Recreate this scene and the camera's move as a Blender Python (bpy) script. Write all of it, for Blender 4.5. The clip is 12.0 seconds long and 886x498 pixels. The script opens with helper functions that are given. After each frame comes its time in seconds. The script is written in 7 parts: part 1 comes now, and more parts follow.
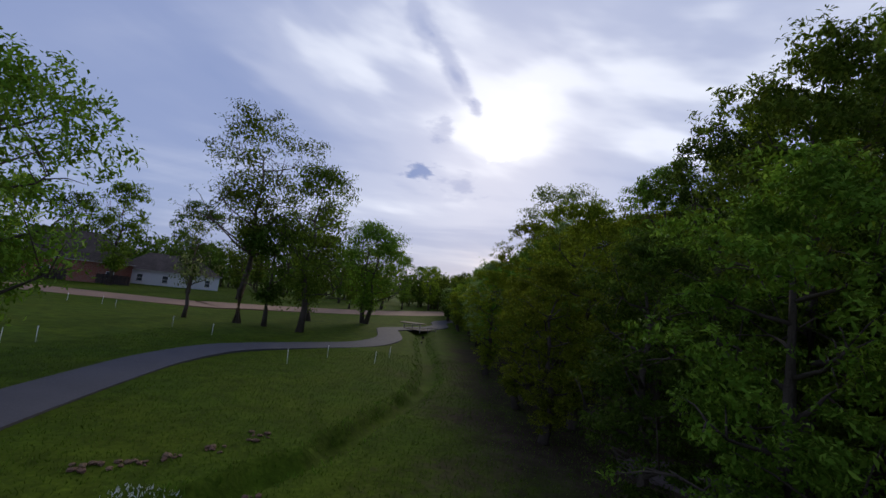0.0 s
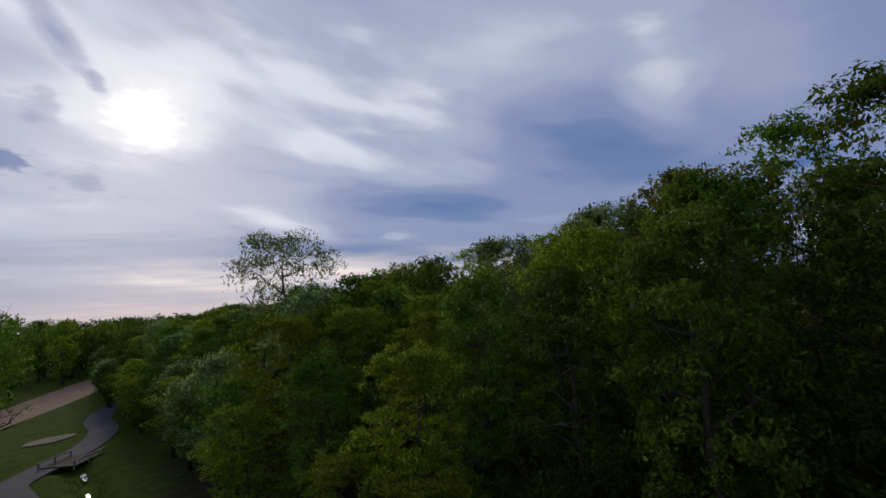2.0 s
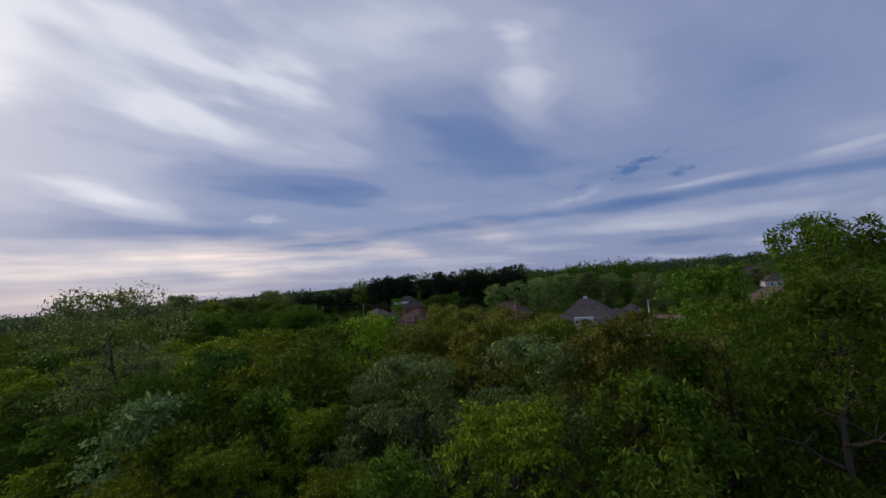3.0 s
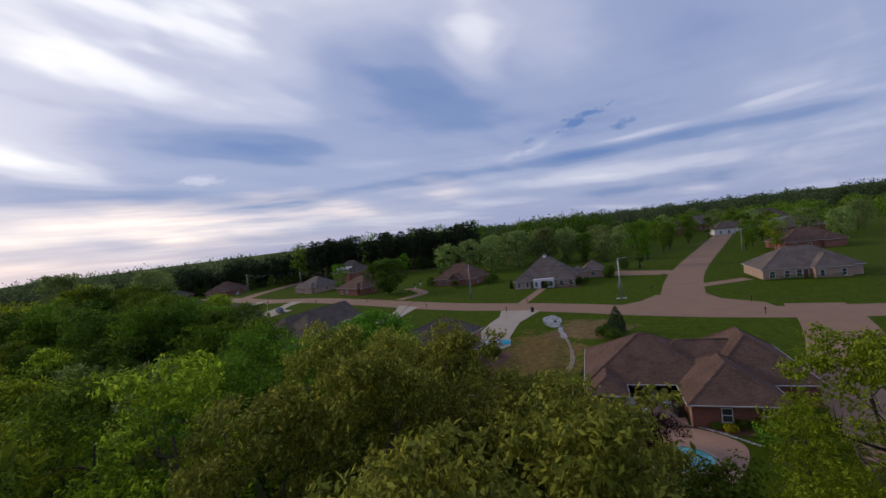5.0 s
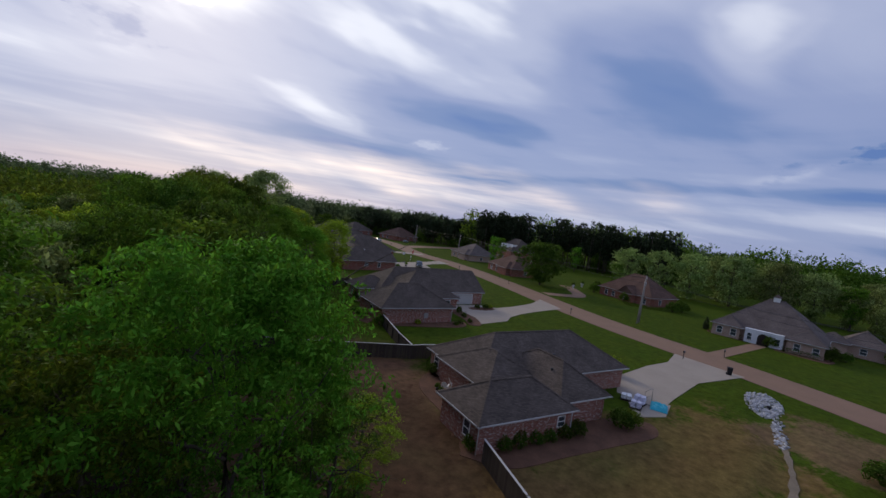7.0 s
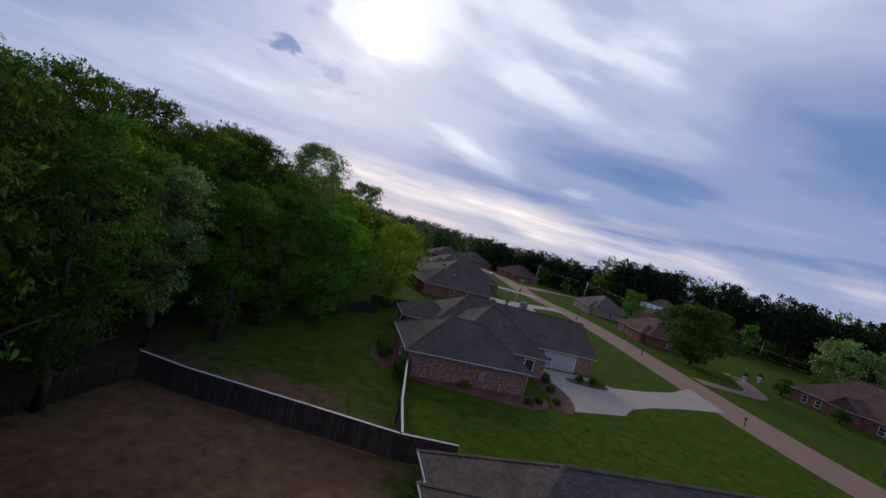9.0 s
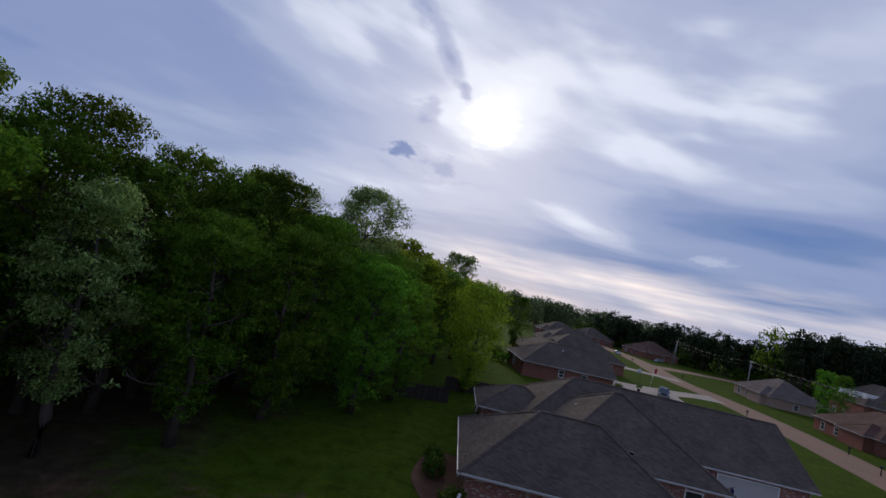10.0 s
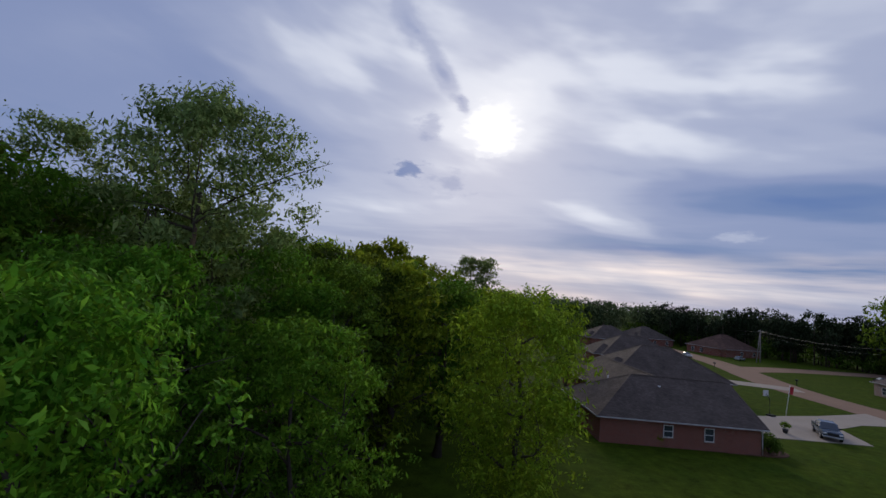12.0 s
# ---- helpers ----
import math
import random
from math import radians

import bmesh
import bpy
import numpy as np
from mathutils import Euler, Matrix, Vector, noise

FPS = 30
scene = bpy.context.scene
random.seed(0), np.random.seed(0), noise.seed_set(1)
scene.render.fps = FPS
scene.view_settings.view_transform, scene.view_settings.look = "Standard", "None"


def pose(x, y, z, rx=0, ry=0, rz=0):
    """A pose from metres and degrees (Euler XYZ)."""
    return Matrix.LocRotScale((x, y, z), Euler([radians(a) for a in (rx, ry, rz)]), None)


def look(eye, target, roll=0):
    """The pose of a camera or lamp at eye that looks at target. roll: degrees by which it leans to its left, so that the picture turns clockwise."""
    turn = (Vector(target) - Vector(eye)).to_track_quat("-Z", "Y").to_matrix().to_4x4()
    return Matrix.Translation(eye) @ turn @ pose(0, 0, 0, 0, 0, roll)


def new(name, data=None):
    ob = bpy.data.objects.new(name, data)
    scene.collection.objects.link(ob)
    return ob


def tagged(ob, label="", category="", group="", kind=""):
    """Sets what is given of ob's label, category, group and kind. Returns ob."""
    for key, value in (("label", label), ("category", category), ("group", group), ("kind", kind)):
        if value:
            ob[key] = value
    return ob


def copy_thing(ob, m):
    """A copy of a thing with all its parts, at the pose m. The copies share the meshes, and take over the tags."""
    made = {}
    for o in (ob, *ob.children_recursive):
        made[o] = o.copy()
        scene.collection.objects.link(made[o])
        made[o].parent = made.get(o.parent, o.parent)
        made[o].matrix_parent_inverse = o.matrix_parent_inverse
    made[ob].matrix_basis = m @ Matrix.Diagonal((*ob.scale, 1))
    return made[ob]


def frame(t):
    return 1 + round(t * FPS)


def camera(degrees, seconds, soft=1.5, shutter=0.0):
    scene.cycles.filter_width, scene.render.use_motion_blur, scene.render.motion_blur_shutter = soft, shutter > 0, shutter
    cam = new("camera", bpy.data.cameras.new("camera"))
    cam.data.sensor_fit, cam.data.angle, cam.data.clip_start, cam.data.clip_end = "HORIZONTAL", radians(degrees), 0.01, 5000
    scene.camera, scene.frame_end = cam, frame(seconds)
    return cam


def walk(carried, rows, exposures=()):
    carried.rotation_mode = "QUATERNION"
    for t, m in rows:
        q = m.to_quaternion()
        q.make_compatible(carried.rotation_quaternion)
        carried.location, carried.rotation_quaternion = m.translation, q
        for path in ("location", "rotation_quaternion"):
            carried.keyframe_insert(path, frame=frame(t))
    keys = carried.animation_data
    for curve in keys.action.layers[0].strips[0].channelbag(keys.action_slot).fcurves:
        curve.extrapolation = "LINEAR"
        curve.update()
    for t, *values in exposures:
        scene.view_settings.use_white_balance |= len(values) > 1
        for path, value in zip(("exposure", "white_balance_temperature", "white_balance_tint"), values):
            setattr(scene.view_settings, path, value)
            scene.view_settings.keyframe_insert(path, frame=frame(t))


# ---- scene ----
cam = camera(93.0, 12.0)
PATH = [
    (0, (-39.25, -22.78, 5.68), (-38.99, -12.84, 6.77), 6.80),
    (0.5, (-39.82, -20.34, 6.64), (-38.41, -10.51, 7.86), 3.71),
    (1, (-40.92, -17.93, 7.99), (-37.84, -8.51, 9.35), 0.64),
    (1.5, (-42.51, -16.03, 9.33), (-37.41, -7.57, 10.90), -1.75),
    (2, (-42.40, -14.90, 13.00), (-35.50, -7.76, 14.22), -4.29),
    (2.5, (-41.40, -13.20, 18.00), (-33.51, -7.16, 19.11), -6.36),
    (3, (-40.20, -11.50, 21.00), (-31.50, -6.62, 21.69), -4.77),
    (3.5, (-38.70, -9.90, 22.20), (-29.72, -5.51, 22.42), -3.56),
    (3.7, (-37.90, -9.40, 22.40), (-28.84, -5.18, 22.49), -4.16),
    (5.3, (-16.56, -3.20, 22.27), (-7.42, 0.82, 21.78), -7.35),
    (5.5, (-14.57, -2.80, 21.97), (-5.55, 1.46, 21.42), -6.49),
    (6, (-9.13, -1.74, 20.55), (-0.62, 3.47, 19.89), -4.29),
    (6.5, (-1.55, -0.13, 18.75), (6.14, 6.23, 18.14), 0.67),
    (7, (5.57, 1.47, 17.59), (12.19, 8.93, 16.84), 7.82),
    (7.2, (8.25, 2.00, 17.41), (14.42, 9.83, 16.56), 10.25),
    (8.8, (24.51, 14.78, 15.12), (28.99, 23.70, 14.64), 17.07),
    (9, (26.70, 17.00, 14.50), (30.56, 26.22, 14.08), 15.64),
    (9.5, (31.74, 22.81, 12.97), (33.72, 32.61, 13.15), 11.61),
    (10, (35.51, 30.41, 12.54), (36.46, 40.34, 13.33), 12.77),
    (10.5, (37.37, 36.87, 12.77), (37.99, 46.79, 13.90), 11.04),
    (11, (38.95, 44.65, 13.17), (39.57, 54.55, 14.42), 6.99),
    (11.5, (40.28, 52.80, 13.42), (40.94, 62.71, 14.60), 5.34),
    (12, (41.22, 59.90, 13.31), (41.70, 69.83, 14.36), 5.20),
]
walk(cam, [(t, look(eye, target, roll)) for t, eye, target, roll in PATH],
     exposures=((0, -0.1, 6350, 10), (1, -0.28, 6450, 10), (2.5, -0.42, 6450, 10), (3.5, -0.3, 6650, 10), (5.5, 0.1, 6900, 10), (6.5, 0.0, 6650, 10), (7, -0.1, 6500, 10), (9, -0.18, 6250, 10), (10, -0.28, 6250, 10), (11, -0.4, 6300, 10), (12, -0.38, 6350, 10)))

# ---- world and sun ----
SUN_AZ, SUN_EL = radians(8.2), radians(22.2)          # azimuth from +y towards +x
SUN_DIR = Vector((math.sin(SUN_AZ) * math.cos(SUN_EL), math.cos(SUN_AZ) * math.cos(SUN_EL), math.sin(SUN_EL)))


def sky_world():
    w = bpy.data.worlds.new("sky")
    scene.world = w
    w.use_nodes = True
    nt = w.node_tree
    nt.nodes.clear()
    n = nt.nodes.new
    lk = nt.links.new

    def math_(op, a, b=None, c=None):
        m = n("ShaderNodeMath")
        m.operation = op
        for i, v in enumerate((a, b, c)):
            if v is None:
                continue
            if isinstance(v, (int, float)):
                m.inputs[i].default_value = v
            else:
                lk(v, m.inputs[i])
        return m.outputs[0]

    tc = n("ShaderNodeTexCoord")
    sep = n("ShaderNodeSeparateXYZ")
    lk(tc.outputs["Generated"], sep.inputs[0])
    X, Y, Z = sep.outputs
    zc = math_("MAXIMUM", Z, 0.0)
    # cloud deck: the view direction cast on a high plane
    den = math_("ADD", zc, 0.09)
    comb = n("ShaderNodeCombineXYZ")
    lk(math_("DIVIDE", X, den), comb.inputs[0])
    lk(math_("DIVIDE", Y, den), comb.inputs[1])

    def noise_(scale, detail, rough, rot=0.0, stretch=(1, 1, 1), loc=(0, 0, 0), dist=0.0):
        vr = n("ShaderNodeVectorRotate")
        vr.rotation_type = "Z_AXIS"
        vr.inputs["Angle"].default_value = rot
        lk(comb.outputs[0], vr.inputs["Vector"])
        mp = n("ShaderNodeMapping")
        mp.inputs["Scale"].default_value = stretch
        mp.inputs["Location"].default_value = loc
        lk(vr.outputs[0], mp.inputs[0])
        t = n("ShaderNodeTexNoise")
        t.inputs["Scale"].default_value = scale
        t.inputs["Detail"].default_value = detail
        t.inputs["Roughness"].default_value = rough
        t.inputs["Distortion"].default_value = dist
        lk(mp.outputs[0], t.inputs[0])
        return t.outputs["Fac"]

    def ramp_(fac, stops):
        r = n("ShaderNodeValToRGB")
        el = r.color_ramp.elements
        el[0].position, el[0].color = stops[0][0], (*stops[0][1], 1)
        el[1].position, el[1].color = stops[-1][0], (*stops[-1][1], 1)
        for p, c in stops[1:-1]:
            e = el.new(p)
            e.color = (*c, 1)
        r.color_ramp.interpolation = "EASE"
        lk(fac, r.inputs[0])
        return r.outputs[0]

    # azimuth from +y towards +x and height over the horizon, in degrees
    az = math_("MULTIPLY", math_("ARCTAN2", X, Y), 57.2958)
    el = math_("MULTIPLY", math_("ARCSINE", Z), 57.2958)
    big = noise_(0.62, 3, 0.45, rot=0.30, stretch=(0.42, 1.0, 1), loc=(3.3, 1.4, 0), dist=0.35)
    fine = noise_(1.9, 7, 0.55, rot=0.26, stretch=(0.34, 1.0, 1), loc=(7.1, 2.2, 0), dist=0.9)
    # low stratus seen edge-on: long level streaks
    lv = n("ShaderNodeCombineXYZ")
    lk(math_("MULTIPLY", az, 0.035), lv.inputs[0])
    lk(math_("MULTIPLY", el, 0.42), lv.inputs[1])
    streak = n("ShaderNodeTexNoise")
    streak.inputs["Scale"].default_value, streak.inputs["Detail"].default_value, streak.inputs["Roughness"].default_value = 1.5, 4, 0.5
    lk(lv.outputs[0], streak.inputs["Vector"])
    cx = n("ShaderNodeCombineXYZ")
    lk(math_("MULTIPLY_ADD", el, 0.05, math_("MULTIPLY", az, 0.085)), cx.inputs[0])
    lk(math_("MULTIPLY_ADD", az, 0.03, math_("MULTIPLY", el, 0.24)), cx.inputs[1])
    ragn = n("ShaderNodeTexNoise")
    ragn.inputs["Scale"].default_value, ragn.inputs["Detail"].default_value, ragn.inputs["Roughness"].default_value = 0.9, 3, 0.45
    lk(cx.outputs[0], ragn.inputs["Vector"])
    rag = math_("SUBTRACT", ragn.outputs["Fac"], 0.5)
    ragm = n("ShaderNodeTexNoise")
    ragm.inputs["Scale"].default_value, ragm.inputs["Detail"].default_value, ragm.inputs["Roughness"].default_value = 1.9, 4, 0.5
    cy = n("ShaderNodeCombineXYZ")
    lk(math_("MULTIPLY", az, 0.22), cy.inputs[0])
    lk(math_("MULTIPLY", el, 0.5), cy.inputs[1])
    lk(cy.outputs[0], ragm.inputs["Vector"])
    rag_small = math_("SUBTRACT", ragm.outputs["Fac"], 0.5)

    def blob(a, e, ra, re, turn, amount, ragged=1.0, hard=0.0):
        """A cloud bank or gap: a soft-edged ellipse in azimuth and height."""
        c, sn = math.cos(radians(turn)), math.sin(radians(turn))
        da, de = math_("SUBTRACT", az, a), math_("SUBTRACT", el, e)
        u = math_("DIVIDE", math_("ADD", math_("MULTIPLY", da, c), math_("MULTIPLY", de, sn)), ra)
        v = math_("DIVIDE", math_("SUBTRACT", math_("MULTIPLY", de, c), math_("MULTIPLY", da, sn)), re)
        d = math_("SQRT", math_("ADD", math_("MULTIPLY", u, u), math_("MULTIPLY", v, v)))
        d = math_("ADD", d, math_("MULTIPLY", rag_small if ra < 5 else rag, (2.4 if ra < 5 else 1.6) * ragged))
        r = n("ShaderNodeMapRange")
        r.interpolation_type = "SMOOTHSTEP"
        lk(d, r.inputs[0])
        r.inputs["From Min"].default_value, r.inputs["From Max"].default_value = hard, 1.0
        r.inputs["To Min"].default_value, r.inputs["To Max"].default_value = amount, 0.0
        return r.outputs[0]

    low = n("ShaderNodeMapRange")
    low.interpolation_type = "SMOOTHSTEP"
    lk(el, low.inputs[0])
    low.inputs["From Min"].default_value, low.inputs["From Max"].default_value = 4.0, 22.0
    low.inputs["To Min"].default_value, low.inputs["To Max"].default_value = 1.0, 0.0
    tone = math_("MULTIPLY_ADD", math_("SUBTRACT", big, 0.5), 0.75, 0.47)
    tone = math_("ADD", tone, math_("MULTIPLY", math_("SUBTRACT", fine, 0.5), 0.16))
    tone = math_("ADD", tone, math_("MULTIPLY", math_("MULTIPLY", math_("SUBTRACT", streak.outputs["Fac"], 0.5), 0.38), low.outputs[0]))
    for args in (
        (8.5, 25, 42, 20, 0, 0.40, 0.5), (8.2, 22.2, 13, 9.5, 0, 0.34, 0.5), (12.6, 27.5, 8, 5, 30, 0.16, 0.5), (8.2, 22.2, 4.8, 4.2, 0, 0.95, 0.5),  # veiled sun
        (16, 30, 9, 6, 0, 0.12, 0.7), (-14, 30, 18, 10, 30, 0.2), (26, 30, 14, 7, -15, 0.16, 0.6), (-8, 12, 16, 4, 10, 0.2), (46, 22, 14, 6, -10, 0.20), (50, 31, 32, 9, 5, 0.28, 0.6),
        (0.2, 29.0, 1.9, 7.0, 42, -0.42, 0.22), (3.9, 24.9, 1.3, 2.0, 40, -0.45, 0.35), (-0.4, 22.0, 2.6, 2.4, 0, -0.34, 0.6), (-5.5, 34.0, 2.4, 5.0, 40, -0.22, 0.3), (2.0, 14.8, 4.5, 2.2, 0, -0.25),
        (-3.0, 16.3, 2.6, 1.3, 8, -0.75, 1.0, 0.2),  # small dark cloud
        (-26, 20, 20, 8, -20, -0.12), (-48, 14, 26, 6, -8, -0.10),
        (34, 18.6, 20, 5.2, -6, 0.38, 0.7), (24, 10.6, 12, 1.9, -16, 0.36, 0.8), (38, 9.2, 3.6, 0.9, 0, 0.25),
        (42, 13.0, 18, 3.2, -6, -0.34), (30, 7.4, 20, 1.8, -6, -0.30), (65, 17, 18, 9, -25, -0.30, 0.8), (74, 24, 6.5, 9, 10, 0.30), (95, 20, 14, 9, 0, -0.10),
        (62, 6.9, 18, 1.2, 1, -0.32, 0.7), (86, 7.3, 15, 1.3, 1, -0.42, 0.7), (104, 7.6, 14, 1.4, -2, -0.34, 0.7), (88, 4.6, 26, 1.3, 0, 0.16, 0.8), (98, 2.6, 24, 1.2, 0, -0.14), (80.5, 9.6, 5.0, 1.0, 16, 0.16, 1.2), (93, 8.6, 9, 0.7, 2, 0.20, 1.0), (90.8, 10.1, 2.0, 0.6, 10, -0.28, 1.2, 0.2), (106, 9.6, 5, 0.5, 4, 0.22, 1.0), (79.0, 9.2, 2.6, 1.0, 18, -0.16, 1.2), (86, 11.6, 3.2, 0.8, 18, -0.30, 1.6, 0.3),
    ):
        tone = math_("ADD", tone, blob(*args))
    sheet = ramp_(math_("MULTIPLY", math_("MAXIMUM", tone, 0.0), 0.5), [(0.0, (0.100, 0.185, 0.45)), (0.10, (0.160, 0.24, 0.48)), (0.21, (0.275, 0.335, 0.56)), (0.34, (0.46, 0.505, 0.69)), (0.52, (0.83, 0.86, 0.97)), (0.70, (1.06, 1.07, 1.12)), (1.0, (1.9, 1.9, 1.9))])

    # warm light of the low sky towards the sun
    warm = math_("ADD", blob(34, 4.6, 42, 3.6, 0, 1.1, 0.9), blob(20, 1.0, 60, 1.6, 0, 0.35, 0.6))
    bcol = n("ShaderNodeVectorMath")
    bcol.operation = "SCALE"
    bcol.inputs[0].default_value = (0.80, 0.58, 0.32)
    lk(math_("MULTIPLY", warm, math_("MAXIMUM", math_("MULTIPLY_ADD", streak.outputs["Fac"], 2.2, -0.58), 0.0)), bcol.inputs["Scale"])

    sky = n("ShaderNodeTexSky")
    sky.sky_type = "NISHITA"
    sky.sun_disc = False
    sky.sun_elevation, sky.sun_rotation = SUN_EL, SUN_AZ
    sc = n("ShaderNodeVectorMath")
    sc.operation = "SCALE"
    lk(sky.outputs[0], sc.inputs[0])
    sc.inputs["Scale"].default_value = 0.012

    def add(a, b):
        v = n("ShaderNodeVectorMath")
        v.operation = "ADD"
        lk(a, v.inputs[0])
        lk(b, v.inputs[1])
        return v.outputs[0]

    total = add(add(sheet, bcol.outputs[0]), sc.outputs[0])
    bg = n("ShaderNodeBackground")
    lk(total, bg.inputs["Color"])
    bg.inputs["Strength"].default_value = 1.0
    out = n("ShaderNodeOutputWorld")
    lk(bg.outputs[0], out.inputs[0])


sky_world()
sun = new("sun", bpy.data.lights.new("sun", "SUN"))
sun.data.energy, sun.data.angle, sun.data.color = 1.5, radians(16), (1.0, 0.87, 0.68)
sun.rotation_mode = "QUATERNION"
sun.rotation_quaternion = SUN_DIR.to_track_quat("Z", "Y")

# ---- materials ----


def mat(name, base, rough=0.8, vary=0.25, scale=1.0, bump=0.0, bump_scale=20.0, spec=0.3, second=None, rand=0.0, metal=0.0, island=0.0, coords="Object"):
    """Principled material with colour variation at two scales, optional relief and variation from piece to piece."""
    m = bpy.data.materials.new(name)
    m.use_nodes = True
    nt = m.node_tree
    n, lk = nt.nodes.new, nt.links.new
    p = nt.nodes["Principled BSDF"]
    p.inputs["Roughness"].default_value = rough
    p.inputs["Specular IOR Level"].default_value = spec
    p.inputs["Metallic"].default_value = metal
    tc = n("ShaderNodeTexCoord")
    a = n("ShaderNodeTexNoise")
    a.inputs["Scale"].default_value = 0.35 * scale
    a.inputs["Detail"].default_value = 6
    b = n("ShaderNodeTexNoise")
    b.inputs["Scale"].default_value = 9.0 * scale
    b.inputs["Detail"].default_value = 4
    for t in (a, b):
        lk(tc.outputs[coords], t.inputs["Vector"])
    ad = n("ShaderNodeMath")
    ad.operation = "ADD"
    lk(a.outputs["Fac"], ad.inputs[0])
    lk(b.outputs["Fac"], ad.inputs[1])
    ad2 = n("ShaderNodeMath")
    ad2.operation = "MULTIPLY_ADD"
    lk(ad.outputs[0], ad2.inputs[0])
    ad2.inputs[1].default_value = 1.0
    ad2.inputs[2].default_value = -0.5
    mix = n("ShaderNodeMix")
    mix.data_type = "RGBA"
    second = second or tuple(c * (1 - vary * 1.6) for c in base)
    lk(ad2.outputs[0], mix.inputs["Factor"])
    mix.inputs["A"].default_value = (*second, 1)
    mix.inputs["B"].default_value = (*tuple(min(1, c * (1 + vary * 0.6)) for c in base), 1)
    col = mix.outputs["Result"]
    if rand or island:
        hs = n("ShaderNodeHueSaturation")
        lk(col, hs.inputs["Color"])
        src = n("ShaderNodeObjectInfo").outputs["Random"] if rand else n("ShaderNodeNewGeometry").outputs["Random Per Island"]
        k = rand or island
        mr = n("ShaderNodeMapRange")
        lk(src, mr.inputs[0])
        mr.inputs["To Min"].default_value, mr.inputs["To Max"].default_value = 1 - k, 1 + k
        lk(mr.outputs[0], hs.inputs["Value"])
        mh = n("ShaderNodeMapRange")
        lk(src, mh.inputs[0])
        mh.inputs["To Min"].default_value, mh.inputs["To Max"].default_value = 0.5 - k * 0.06, 0.5 + k * 0.06
        lk(mh.outputs[0], hs.inputs["Hue"])
        col = hs.outputs[0]
    lk(col, p.inputs["Base Color"])
    if bump:
        bn = n("ShaderNodeTexNoise")
        bn.inputs["Scale"].default_value = bump_scale
        bn.inputs["Detail"].default_value = 5
        lk(tc.outputs[coords], bn.inputs["Vector"])
        bp = n("ShaderNodeBump")
        bp.inputs["Strength"].default_value = bump
        bp.inputs["Distance"].default_value = 0.05
        lk(bn.outputs["Fac"], bp.inputs["Height"])
        lk(bp.outputs[0], p.inputs["Normal"])
    return m


def leaf_mat(name, base, vary=0.34, trans=0.48):
    """Leaf: matt upper side with some light passing through, a little different from leaf to leaf and tree to tree."""
    m = mat(name, base, rough=0.7, vary=0.3, scale=1.4, spec=0.08, island=vary)
    nt = m.node_tree
    p = nt.nodes["Principled BSDF"]
    # a share of the leaves is young and paler
    young = nt.nodes.new("ShaderNodeMapRange")
    young.interpolation_type = "SMOOTHSTEP"
    nt.links.new(nt.nodes.new("ShaderNodeNewGeometry").outputs["Random Per Island"], young.inputs[0])
    young.inputs["From Min"].default_value, young.inputs["From Max"].default_value = 0.62, 1.0
    young.inputs["To Min"].default_value, young.inputs["To Max"].default_value = 0.0, 0.75
    pale = nt.nodes.new("ShaderNodeMix")
    pale.data_type = "RGBA"
    pale.inputs["B"].default_value = (min(0.6, base[0] * 2.1 + 0.02), min(0.6, base[1] * 1.75 + 0.02), base[2] * 2.0 + 0.01, 1)
    nt.links.new(young.outputs[0], pale.inputs["Factor"])
    nt.links.new(p.inputs["Base Color"].links[0].from_socket, pale.inputs["A"])
    nt.links.new(pale.outputs["Result"], p.inputs["Base Color"])
    tr = nt.nodes.new("ShaderNodeBsdfTranslucent")
    src = p.inputs["Base Color"].links[0].from_socket
    oi = nt.nodes.new("ShaderNodeObjectInfo")
    hs = nt.nodes.new("ShaderNodeHueSaturation")
    mr = nt.nodes.new("ShaderNodeMapRange")
    nt.links.new(oi.outputs["Random"], mr.inputs[0])
    mr.inputs["To Min"].default_value, mr.inputs["To Max"].default_value = 0.72, 1.35
    nt.links.new(mr.outputs[0], hs.inputs["Value"])
    mh = nt.nodes.new("ShaderNodeMapRange")
    nt.links.new(oi.outputs["Random"], mh.inputs[0])
    mh.inputs["To Min"].default_value, mh.inputs["To Max"].default_value = 0.497, 0.53
    nt.links.new(mh.outputs[0], hs.inputs["Hue"])
    nt.links.new(src, hs.inputs["Color"])
    nt.links.new(hs.outputs[0], p.inputs["Base Color"])
    nt.links.new(hs.outputs[0], tr.inputs["Color"])
    mx = nt.nodes.new("ShaderNodeMixShader")
    mx.inputs[0].default_value = trans
    nt.links.new(p.outputs[0], mx.inputs[1])
    nt.links.new(tr.outputs[0], mx.inputs[2])
    nt.links.new(mx.outputs[0], nt.nodes["Material Output"].inputs["Surface"])
    return m


